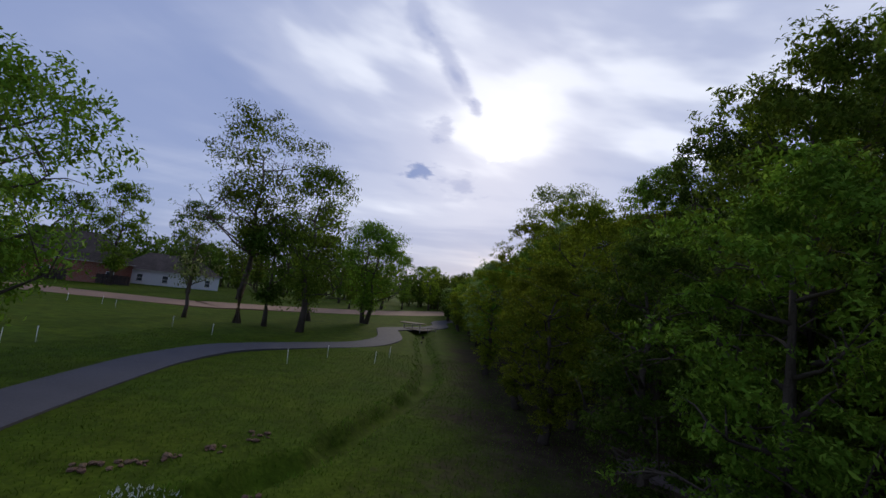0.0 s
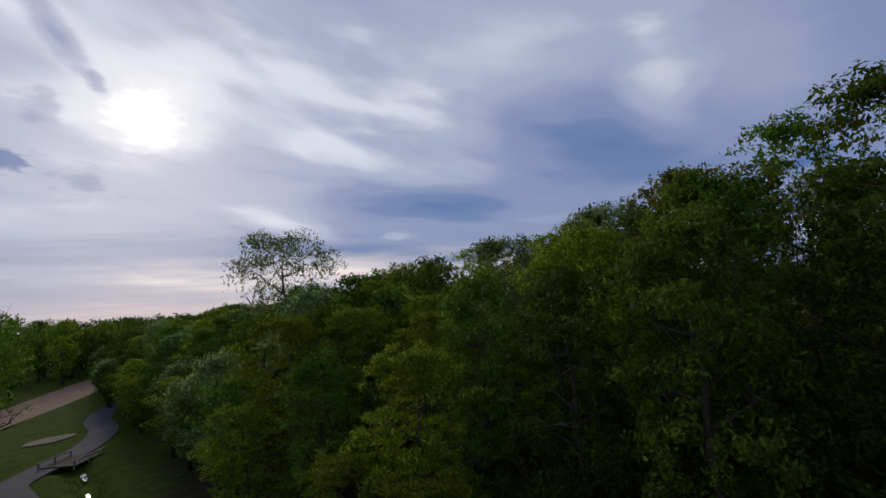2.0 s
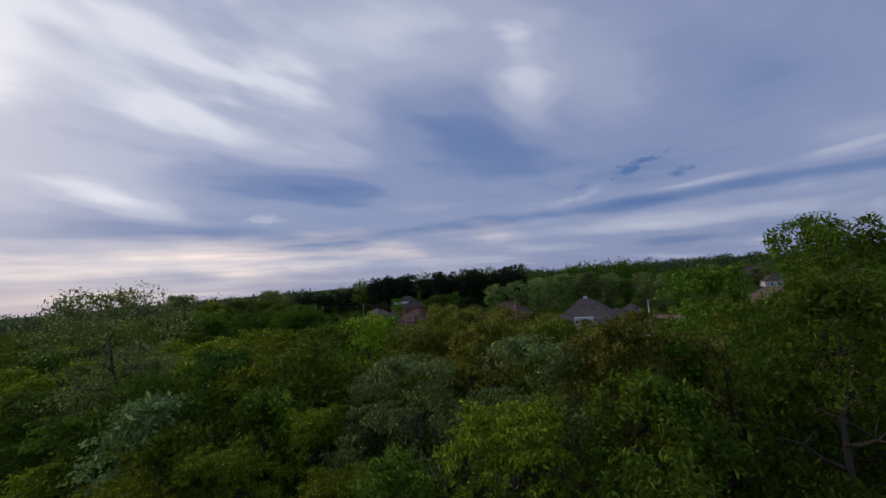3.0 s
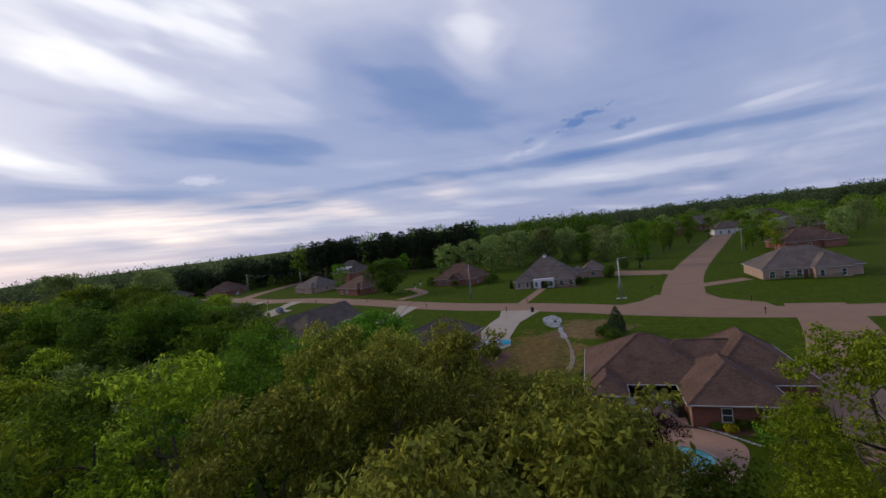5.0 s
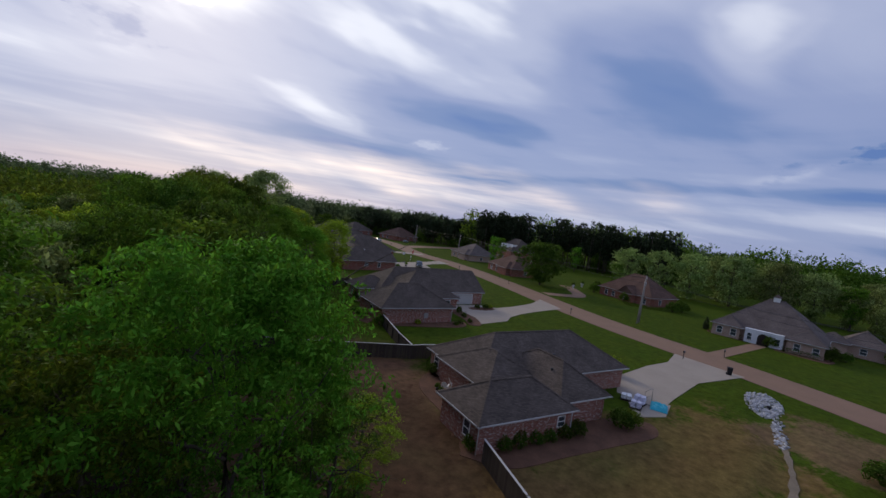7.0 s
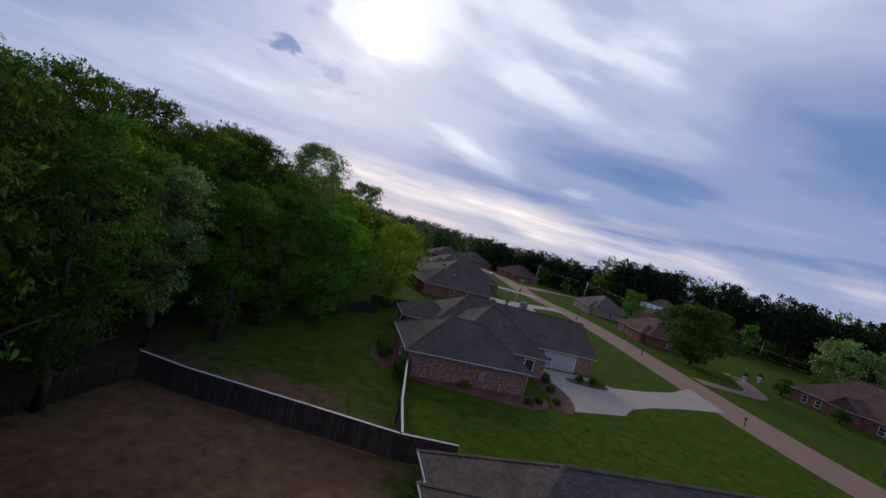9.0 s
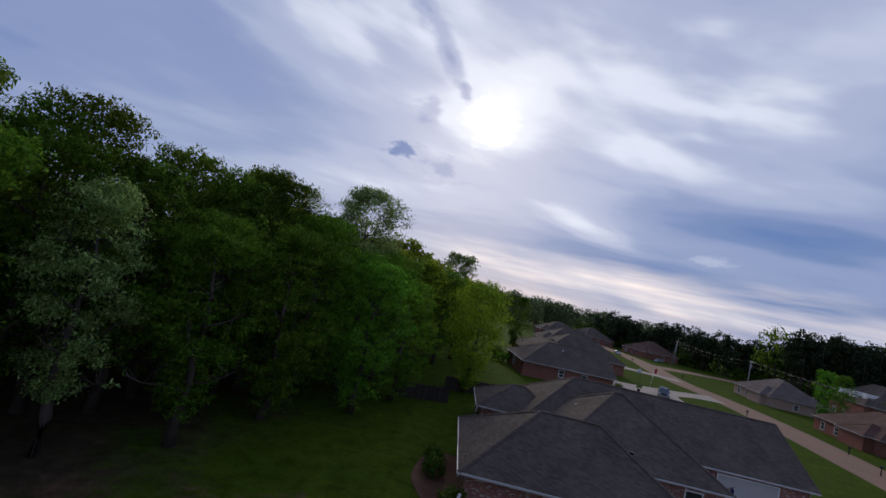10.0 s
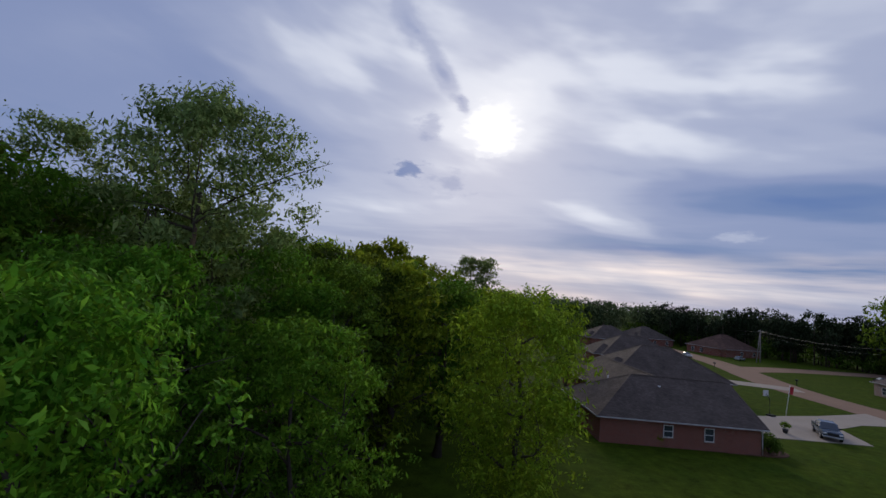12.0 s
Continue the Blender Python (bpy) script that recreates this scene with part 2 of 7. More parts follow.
def ground_mat():
    """Lawn with mown and weedy tones; dry, bare and shaded-out patches with soft ragged edges where the plots have them."""
    m = mat("grass", (0.050, 0.073, 0.005), rough=0.95, vary=0.45, scale=0.8, bump=0.9, bump_scale=6.0, spec=0.03, second=(0.032, 0.054, 0.005))
    nt = m.node_tree
    n, lk = nt.nodes.new, nt.links.new
    p = nt.nodes["Principled BSDF"]
    tc = n("ShaderNodeTexCoord")
    nz = n("ShaderNodeTexNoise")
    nz.inputs["Scale"].default_value, nz.inputs["Detail"].default_value = 0.22, 7
    lk(tc.outputs["Object"], nz.inputs["Vector"])
    fine = n("ShaderNodeTexNoise")
    fine.inputs["Scale"].default_value, fine.inputs["Detail"].default_value = 2.2, 6
    lk(tc.outputs["Object"], fine.inputs["Vector"])
    col = p.inputs["Base Color"].links[0].from_socket
    for cx, cy, rx, ry, turn, colour, rag, most in (
        (-3, 45, 26, 85, -12, (0.060, 0.046, 0.028), 0.5, 1.0),      # leaf litter of the wood
        (25, 34, 11, 17, -22, (0.15, 0.082, 0.046), 0.5, 0.95),      # worn back yard
        (21, 22, 12, 16, -20, (0.085, 0.050, 0.026), 0.5, 0.95),
        (44, 12, 19, 8, -8, (0.150, 0.098, 0.036), 0.9, 0.85),    # dry side lawn
        (63, 4, 7, 7.5, 20, (0.160, 0.105, 0.055), 1.0, 0.85),
        (-17, 2, 20, 45, 0, (0.045, 0.034, 0.022), 0.3, 1.0),
    ):
        mp = n("ShaderNodeMapping")
        mp.vector_type = "TEXTURE"
        mp.inputs["Location"].default_value = (cx, cy, 0)
        mp.inputs["Rotation"].default_value = (0, 0, radians(turn))
        mp.inputs["Scale"].default_value = (rx, ry, 1000)
        lk(tc.outputs["Object"], mp.inputs[0])
        ln = n("ShaderNodeVectorMath")
        ln.operation = "LENGTH"
        lk(mp.outputs[0], ln.inputs[0])
        ma = n("ShaderNodeMath")
        ma.operation = "MULTIPLY_ADD"
        lk(nz.outputs["Fac"], ma.inputs[0])
        ma.inputs[1].default_value = rag * 2
        lk(ln.outputs["Value"], ma.inputs[2])
        mb = n("ShaderNodeMath")
        mb.operation = "MULTIPLY_ADD"
        lk(fine.outputs["Fac"], mb.inputs[0])
        mb.inputs[1].default_value = rag
        lk(ma.outputs[0], mb.inputs[2])
        mr = n("ShaderNodeMapRange")
        mr.interpolation_type = "SMOOTHSTEP"
        lk(mb.outputs[0], mr.inputs[0])
        mr.inputs["From Min"].default_value, mr.inputs["From Max"].default_value = 0.75 + 1.5 * rag, 1.2 + 1.5 * rag
        mr.inputs["To Min"].default_value, mr.inputs["To Max"].default_value = most, 0.0
        mx = n("ShaderNodeMix")
        mx.data_type = "RGBA"
        lk(mr.outputs[0], mx.inputs["Factor"])
        lk(col, mx.inputs["A"])
        mx.inputs["B"].default_value = (*colour, 1)
        col = mx.outputs["Result"]
    # uneven growth, from tufts to broad swathes
    mid = n("ShaderNodeTexNoise")
    mid.inputs["Scale"].default_value, mid.inputs["Detail"].default_value, mid.inputs["Roughness"].default_value = 0.9, 9, 0.72
    lk(tc.outputs["Object"], mid.inputs["Vector"])
    mv = n("ShaderNodeMapRange")
    lk(mid.outputs["Fac"], mv.inputs[0])
    mv.inputs["From Min"].default_value, mv.inputs["From Max"].default_value = 0.3, 0.7
    mv.inputs["To Min"].default_value, mv.inputs["To Max"].default_value = 0.55, 1.5
    hv = n("ShaderNodeHueSaturation")
    lk(col, hv.inputs["Color"])
    lk(mv.outputs[0], hv.inputs["Value"])
    mh = n("ShaderNodeMapRange")
    lk(nz.outputs["Fac"], mh.inputs[0])
    mh.inputs["To Min"].default_value, mh.inputs["To Max"].default_value = 0.475, 0.525
    lk(mh.outputs[0], hv.inputs["Hue"])
    lk(hv.outputs[0], p.inputs["Base Color"])
    return m


def brick_mat(name, a, b, mortar, pale=0.0):
    """Brickwork, courses of 75 mm, laid out along the wall whichever way it faces."""
    m = bpy.data.materials.new(name)
    m.use_nodes = True
    nt = m.node_tree
    n, lk = nt.nodes.new, nt.links.new
    p = nt.nodes["Principled BSDF"]
    p.inputs["Roughness"].default_value = 0.9
    p.inputs["Specular IOR Level"].default_value = 0.1
    tc = n("ShaderNodeTexCoord")
    sp = n("ShaderNodeSeparateXYZ")
    lk(tc.outputs["Object"], sp.inputs[0])
    ad = n("ShaderNodeMath")
    lk(sp.outputs[0], ad.inputs[0])
    lk(sp.outputs[1], ad.inputs[1])
    cb = n("ShaderNodeCombineXYZ")
    lk(ad.outputs[0], cb.inputs[0])
    lk(sp.outputs[2], cb.inputs[1])
    bt = n("ShaderNodeTexBrick")
    bt.inputs["Scale"].default_value = 1.0
    bt.inputs["Brick Width"].default_value, bt.inputs["Row Height"].default_value = 0.215, 0.075
    bt.inputs["Mortar Size"].default_value = 0.006
    bt.inputs["Color1"].default_value, bt.inputs["Color2"].default_value, bt.inputs["Mortar"].default_value = (*a, 1), (*b, 1), (*mortar, 1)
    lk(cb.outputs[0], bt.inputs["Vector"])
    nz = n("ShaderNodeTexNoise")
    nz.inputs["Scale"].default_value, nz.inputs["Detail"].default_value = 3.2, 3
    sc = n("ShaderNodeMapping")
    sc.inputs["Scale"].default_value = (1.0, 2.6, 1)
    lk(cb.outputs[0], sc.inputs[0])
    lk(sc.outputs[0], nz.inputs["Vector"])
    mr = n("ShaderNodeMapRange")
    lk(nz.outputs["Fac"], mr.inputs[0])
    mr.inputs["From Min"].default_value, mr.inputs["From Max"].default_value = 0.55, 0.62
    mr.inputs["To Max"].default_value = pale
    mx = n("ShaderNodeMix")
    mx.data_type = "RGBA"
    lk(mr.outputs[0], mx.inputs["Factor"])
    lk(bt.outputs["Color"], mx.inputs["A"])
    mx.inputs["B"].default_value = (0.52, 0.46, 0.40, 1)
    lk(mx.outputs["Result"], p.inputs["Base Color"])
    bp = n("ShaderNodeBump")
    bp.inputs["Strength"].default_value, bp.inputs["Distance"].default_value = 0.5, 0.01
    lk(bt.outputs["Fac"], bp.inputs["Height"])
    bp.invert = True
    lk(bp.outputs[0], p.inputs["Normal"])
    return m


def shingle_mat(name, a, b):
    """Asphalt shingles in courses of 140 mm height difference, tabs of mixed tone, weathered in broad streaks."""
    m = brick_mat(name, a, b, tuple(c * 0.55 for c in a))
    nt = m.node_tree
    n, lk = nt.nodes.new, nt.links.new
    bt = [q for q in nt.nodes if q.bl_idname == "ShaderNodeTexBrick"][0]
    bt.inputs["Brick Width"].default_value, bt.inputs["Row Height"].default_value, bt.inputs["Mortar Size"].default_value = 0.30, 0.085, 0.006
    p = nt.nodes["Principled BSDF"]
    nz = n("ShaderNodeTexNoise")
    nz.inputs["Scale"].default_value, nz.inputs["Detail"].default_value = 0.5, 6
    tc = n("ShaderNodeTexCoord")
    lk(tc.outputs["Object"], nz.inputs["Vector"])
    mr = n("ShaderNodeMapRange")
    lk(nz.outputs["Fac"], mr.inputs[0])
    mr.inputs["From Min"].default_value, mr.inputs["From Max"].default_value = 0.3, 0.7
    mr.inputs["To Min"].default_value, mr.inputs["To Max"].default_value = 0.8, 1.2
    hs = n("ShaderNodeHueSaturation")
    lk(mr.outputs[0], hs.inputs["Value"])
    lk(bt.outputs["Color"], hs.inputs["Color"])
    lk(hs.outputs[0], p.inputs["Base Color"])
    return m


M_GRASS = ground_mat()
M_DIRT = mat("sandy_dirt", (0.24, 0.19, 0.13), rough=0.95, vary=0.35, scale=1.5, bump=0.5, bump_scale=8)
M_ROAD = mat("road_concrete", (0.255, 0.155, 0.100), rough=0.9, vary=0.15, scale=0.8, bump=0.15, bump_scale=30)
M_CONC = mat("driveway_concrete", (0.37, 0.31, 0.245), rough=0.85, vary=0.15, scale=0.8, bump=0.1, bump_scale=30)
M_ASPH = mat("asphalt", (0.075, 0.072, 0.082), rough=0.9, vary=0.2, scale=1.0, bump=0.2, bump_scale=40)
M_BRICK = brick_mat("red_brick", (0.30, 0.105, 0.070), (0.20, 0.070, 0.050), (0.30, 0.24, 0.20))
M_BRICK_T = brick_mat("tumbled_brick", (0.33, 0.125, 0.085), (0.22, 0.085, 0.062), (0.34, 0.28, 0.24), pale=0.85)
M_BRICK_P = brick_mat("buff_brick", (0.42, 0.28, 0.21), (0.34, 0.21, 0.16), (0.45, 0.38, 0.32), pale=0.4)
M_SHING = shingle_mat("grey_shingles", (0.130, 0.103, 0.084), (0.084, 0.066, 0.055))
M_SHING_B = shingle_mat("brown_shingles", (0.148, 0.088, 0.066), (0.098, 0.059, 0.046))
M_SHING_T = shingle_mat("taupe_shingles", (0.160, 0.128, 0.112), (0.120, 0.096, 0.086))
M_WOOD = mat("weathered_fence_wood", (0.060, 0.045, 0.038), rough=0.9, vary=0.35, scale=3, bump=0.4, bump_scale=14, rand=0.25)
M_WOOD_R = mat("stained_fence_wood", (0.20, 0.085, 0.050), rough=0.85, vary=0.3, scale=3, bump=0.3, bump_scale=14, rand=0.2)
M_WHITE = mat("white_paint", (0.78, 0.77, 0.74), rough=0.5, vary=0.05)
M_STUCCO = mat("white_stucco", (0.66, 0.66, 0.66), rough=0.9, vary=0.08, bump=0.2, bump_scale=30)
M_DARK = mat("black_metal", (0.018, 0.018, 0.018), rough=0.5, vary=0.1, spec=0.5)
M_IRON = mat("galvanised_metal", (0.42, 0.42, 0.42), rough=0.45, vary=0.1, metal=0.7)
M_POLE = mat("weathered_pole_wood", (0.30, 0.27, 0.24), rough=0.9, vary=0.25, scale=2, bump=0.4, bump_scale=10)
M_GLASSY = mat("dark_window_glass", (0.05, 0.06, 0.07), rough=0.06, vary=0.0, spec=0.8)
M_SHADOWY = mat("doorway_shade", (0.035, 0.025, 0.02), rough=0.9, vary=0.3)
M_ROCK = mat("pale_riprap", (0.52, 0.52, 0.53), rough=0.9, vary=0.25, scale=2, bump=0.5, bump_scale=8, island=0.35)
M_TRIM = mat("white_trim", (0.48, 0.46, 0.43), rough=0.5, vary=0.06)
M_BARK = mat("bark", (0.10, 0.078, 0.06), rough=0.95, vary=0.4, scale=3, bump=0.8, bump_scale=9)
M_LEAF = leaf_mat("leaf_mid_green", (0.128, 0.191, 0.017))
M_LEAF_D = leaf_mat("leaf_dark_green", (0.073, 0.119, 0.012))
M_LEAF_Y = leaf_mat("leaf_yellow_green", (0.22, 0.277, 0.017))
M_LEAF_G = leaf_mat("leaf_grey_green", (0.21, 0.27, 0.08))
M_LEAF_B = leaf_mat("leaf_bright_green", (0.112, 0.215, 0.016))
M_LEAF_F = leaf_mat("leaf_fresh_green", (0.138, 0.25, 0.018))
M_LEAF_P = leaf_mat("leaf_pale_green", (0.243, 0.324, 0.09))
M_LEAF_O = leaf_mat("leaf_olive_green", (0.226, 0.234, 0.033))
# for far woods: distance haze is put into this greyed leaf colour
M_LEAF_HAZE = leaf_mat("leaf_haze_green", (0.085, 0.120, 0.050))
M_LEAF_R = leaf_mat("leaf_dark_plum", (0.050, 0.022, 0.022))
M_BLOOM = leaf_mat("yellow_bloom", (0.55, 0.40, 0.02))
M_PINE = leaf_mat("pine_needles", (0.034, 0.052, 0.022), trans=0.15)
M_PINK = mat("pinkish_pool_deck", (0.36, 0.215, 0.155), rough=0.85, vary=0.2, scale=0.9, bump=0.2, bump_scale=25)
M_WATER = mat("turquoise_pool_water", (0.10, 0.42, 0.40), rough=0.04, vary=0.08, spec=0.6, bump=0.05, bump_scale=3)
M_PUDDLE = mat("still_ditch_water", (0.035, 0.040, 0.035), rough=0.05, vary=0.2, spec=0.6)
M_GREEN = mat("green_plastic", (0.02, 0.50, 0.13), rough=0.35, vary=0.05, spec=0.5)
M_TARP = mat("turquoise_tarpaulin", (0.03, 0.42, 0.52), rough=0.5, vary=0.2, scale=3, bump=0.6, bump_scale=4)
M_SACK = mat("pale_plastic_sacks", (0.62, 0.60, 0.70), rough=0.5, vary=0.15, scale=3, bump=0.5, bump_scale=6)
M_BLUE = mat("blue_grey_car_paint", (0.055, 0.085, 0.12), rough=0.25, vary=0.05, spec=0.6)
M_SILVER = mat("silver_car_paint", (0.45, 0.46, 0.48), rough=0.25, vary=0.03, metal=0.4)
M_RUBBER = mat("black_rubber", (0.015, 0.015, 0.016), rough=0.8, vary=0.2)
M_RED = mat("red_cloth", (0.45, 0.03, 0.04), rough=0.8, vary=0.1)
M_NAVY = mat("navy_cloth", (0.02, 0.03, 0.12), rough=0.8, vary=0.1)
M_BED = mat("pine_straw_bed", (0.17, 0.085, 0.050), rough=1.0, vary=0.45, scale=2, bump=0.8, bump_scale=14)

# ---- builders ----


def part(name, data, material, parent=None, label=""):
    """Links a bmesh or mesh as one object under a thing or a part."""
    if isinstance(data, bmesh.types.BMesh):
        me = bpy.data.meshes.new(name)
        data.to_mesh(me)
        data.free()
    else:
        me = data
    if material is not None and not me.materials:
        me.materials.append(material)
    ob = new(name, me)
    if parent is not None:
        ob.parent = parent
    if label:
        ob["label"] = label
    return ob


def thing(name, m, label, category, group="", kind=""):
    ob = new(name)
    ob.matrix_world = m
    ob.empty_display_size = 0.2
    return tagged(ob, label, category, group, kind)


def np_mesh(name, verts, faces, material=None, smooth=False):
    """A mesh from arrays of vertices and of equal-sided faces."""
    verts, faces = np.asarray(verts, np.float32), np.asarray(faces, np.int32)
    me = bpy.data.meshes.new(name)
    me.vertices.add(len(verts))
    me.vertices.foreach_set("co", verts.ravel())
    k = faces.shape[1]
    me.loops.add(faces.size)
    me.loops.foreach_set("vertex_index", faces.ravel())
    me.polygons.add(len(faces))
    me.polygons.foreach_set("loop_start", np.arange(0, faces.size, k, dtype=np.int32))
    me.polygons.foreach_set("loop_total", np.full(len(faces), k, np.int32))
    if smooth:
        me.polygons.foreach_set("use_smooth", np.ones(len(faces), bool))
    me.update(calc_edges=True)
    if material:
        me.materials.append(material)
    return me


def box(bm, x0, x1, y0, y1, z0, z1, bevel=0.0):
    r = bmesh.ops.create_cube(bm, size=1.0)
    for v in r["verts"]:
        v.co = Vector((x0 + (v.co.x + 0.5) * (x1 - x0), y0 + (v.co.y + 0.5) * (y1 - y0), z0 + (v.co.z + 0.5) * (z1 - z0)))
    if bevel:
        es = list({e for v in r["verts"] for e in v.link_edges})
        bmesh.ops.bevel(bm, geom=es, offset=bevel, segments=1, affect="EDGES")
    return bm


def bx(*a, bevel=0.0):
    return box(bmesh.new(), *a, bevel=bevel)


def tube(bm, pts, radii, sides=7):
    """A tapered tube along points."""
    rings = []
    for i, p in enumerate(pts):
        d = (Vector(pts[min(i + 1, len(pts) - 1)]) - Vector(pts[max(i - 1, 0)])).normalized()
        q = d.to_track_quat("Z", "Y")
        rings.append([bm.verts.new(Vector(p) + q @ Vector((radii[i] * math.cos(2 * math.pi * k / sides), radii[i] * math.sin(2 * math.pi * k / sides), 0))) for k in range(sides)])
    for a, b in zip(rings, rings[1:]):
        for k in range(sides):
            f = bm.faces.new((a[k], a[(k + 1) % sides], b[(k + 1) % sides], b[k]))
            f.smooth = True
    bm.faces.new(rings[-1])
    bm.faces.new(list(reversed(rings[0])))
    return bm


def ribbon(name, pts, width, z, thick, material, parent=None):
    """A strip of paving of the given width along points, with a real edge."""
    bm = bmesh.new()
    rows = []
    widths = width if isinstance(width, (list, tuple)) else [width] * len(pts)
    for i, p in enumerate(pts):
        d = (Vector(pts[min(i + 1, len(pts) - 1)]) - Vector(pts[max(i - 1, 0)])).normalized()
        s = Vector((-d.y, d.x)) * widths[min(i, len(widths) - 1)] / 2
        a, b = Vector(p) + s, Vector(p) - s
        rows.append([bm.verts.new((q.x, q.y, zz)) for q, zz in ((a, z - thick), (a, z), (b, z), (b, z - thick))])
    for r, q in zip(rows, rows[1:]):
        for k in range(3):
            bm.faces.new((r[k], r[k + 1], q[k + 1], q[k]))
    bmesh.ops.recalc_face_normals(bm, faces=bm.faces[:])
    return part(name, bm, material, parent)


def smooth_line(pts, n=6):
    """Catmull-Rom through 2D points."""
    P = [Vector(p) for p in pts]
    P = [P[0] * 2 - P[1]] + P + [P[-1] * 2 - P[-2]]
    out = []
    for i in range(1, len(P) - 2):
        for k in range(n):
            t = k / n
            a, b, c, d = P[i - 1 : i + 3]
            out.append(0.5 * ((2 * b) + (c - a) * t + (2 * a - 5 * b + 4 * c - d) * t * t + (3 * b - a - 3 * c + d) * t**3))
    out.append(P[-2])
    return [tuple(p) for p in out]


def slab(name, pts, z, thick, material, parent=None):
    """A flat slab over a polygon."""
    bm = bmesh.new()
    top = [bm.verts.new((x, y, z)) for x, y in pts]
    low = [bm.verts.new((x, y, z - thick)) for x, y in pts]
    bm.faces.new(top)
    n = len(pts)
    for k in range(n):
        bm.faces.new((low[k], low[(k + 1) % n], top[(k + 1) % n], top[k]))
    bmesh.ops.recalc_face_normals(bm, faces=bm.faces[:])
    bmesh.ops.triangulate(bm, faces=[f for f in bm.faces if len(f.verts) > 4])
    return part(name, bm, material, parent)


# ---- trees ----


def leaves(rng, centres, per, spread, size, flat=0.75, normals=None):
    """Leaf blades, four corners each, scattered round cluster centres; normals: which way a cluster faces."""
    n = len(centres) * per
    c = np.repeat(centres, per, 0) + rng.normal(0, 1, (n, 3)) * np.asarray(spread)
    if normals is None:
        up = rng.normal(0, 1, (n, 3)) * (1, 1, flat) + (0, 0, 0.7)
    else:
        up = np.repeat(normals, per, 0) + rng.normal(0, 0.5, (n, 3)) + (0, 0, 0.25)
    up /= np.linalg.norm(up, axis=1, keepdims=True) + 1e-9
    a = np.cross(up, rng.normal(0, 1, (n, 3)))
    a /= np.linalg.norm(a, axis=1, keepdims=True) + 1e-9
    b = np.cross(up, a)
    s = size * rng.uniform(0.55, 1.35, (n, 1))
    a = a - (0, 0, 0.35)      # blades droop a little
    v = np.stack([c - a * s * 0.5, c + b * s * 0.23 + up * s * 0.06, c + a * s * 0.5 - up * s * 0.12, c - b * s * 0.23 + up * s * 0.06], 1).reshape(-1, 3)
    return v, np.arange(4 * n).reshape(-1, 4)


def boughs(rng, centres, radii, clusters, squash=0.75):
    """Leaf clusters on the outer shells of leafy boughs: places and facings."""
    k = max(1, clusters // len(centres))
    n = len(centres) * k
    d = rng.normal(0, 1, (n, 3)) + (0, 0, 0.45)
    d /= np.linalg.norm(d, axis=1, keepdims=True)
    r = np.repeat(radii, k)[:, None] * rng.uniform(0.55, 1.08, (n, 1))
    return np.repeat(centres, k, 0) + d * r * (1, 1, squash), d


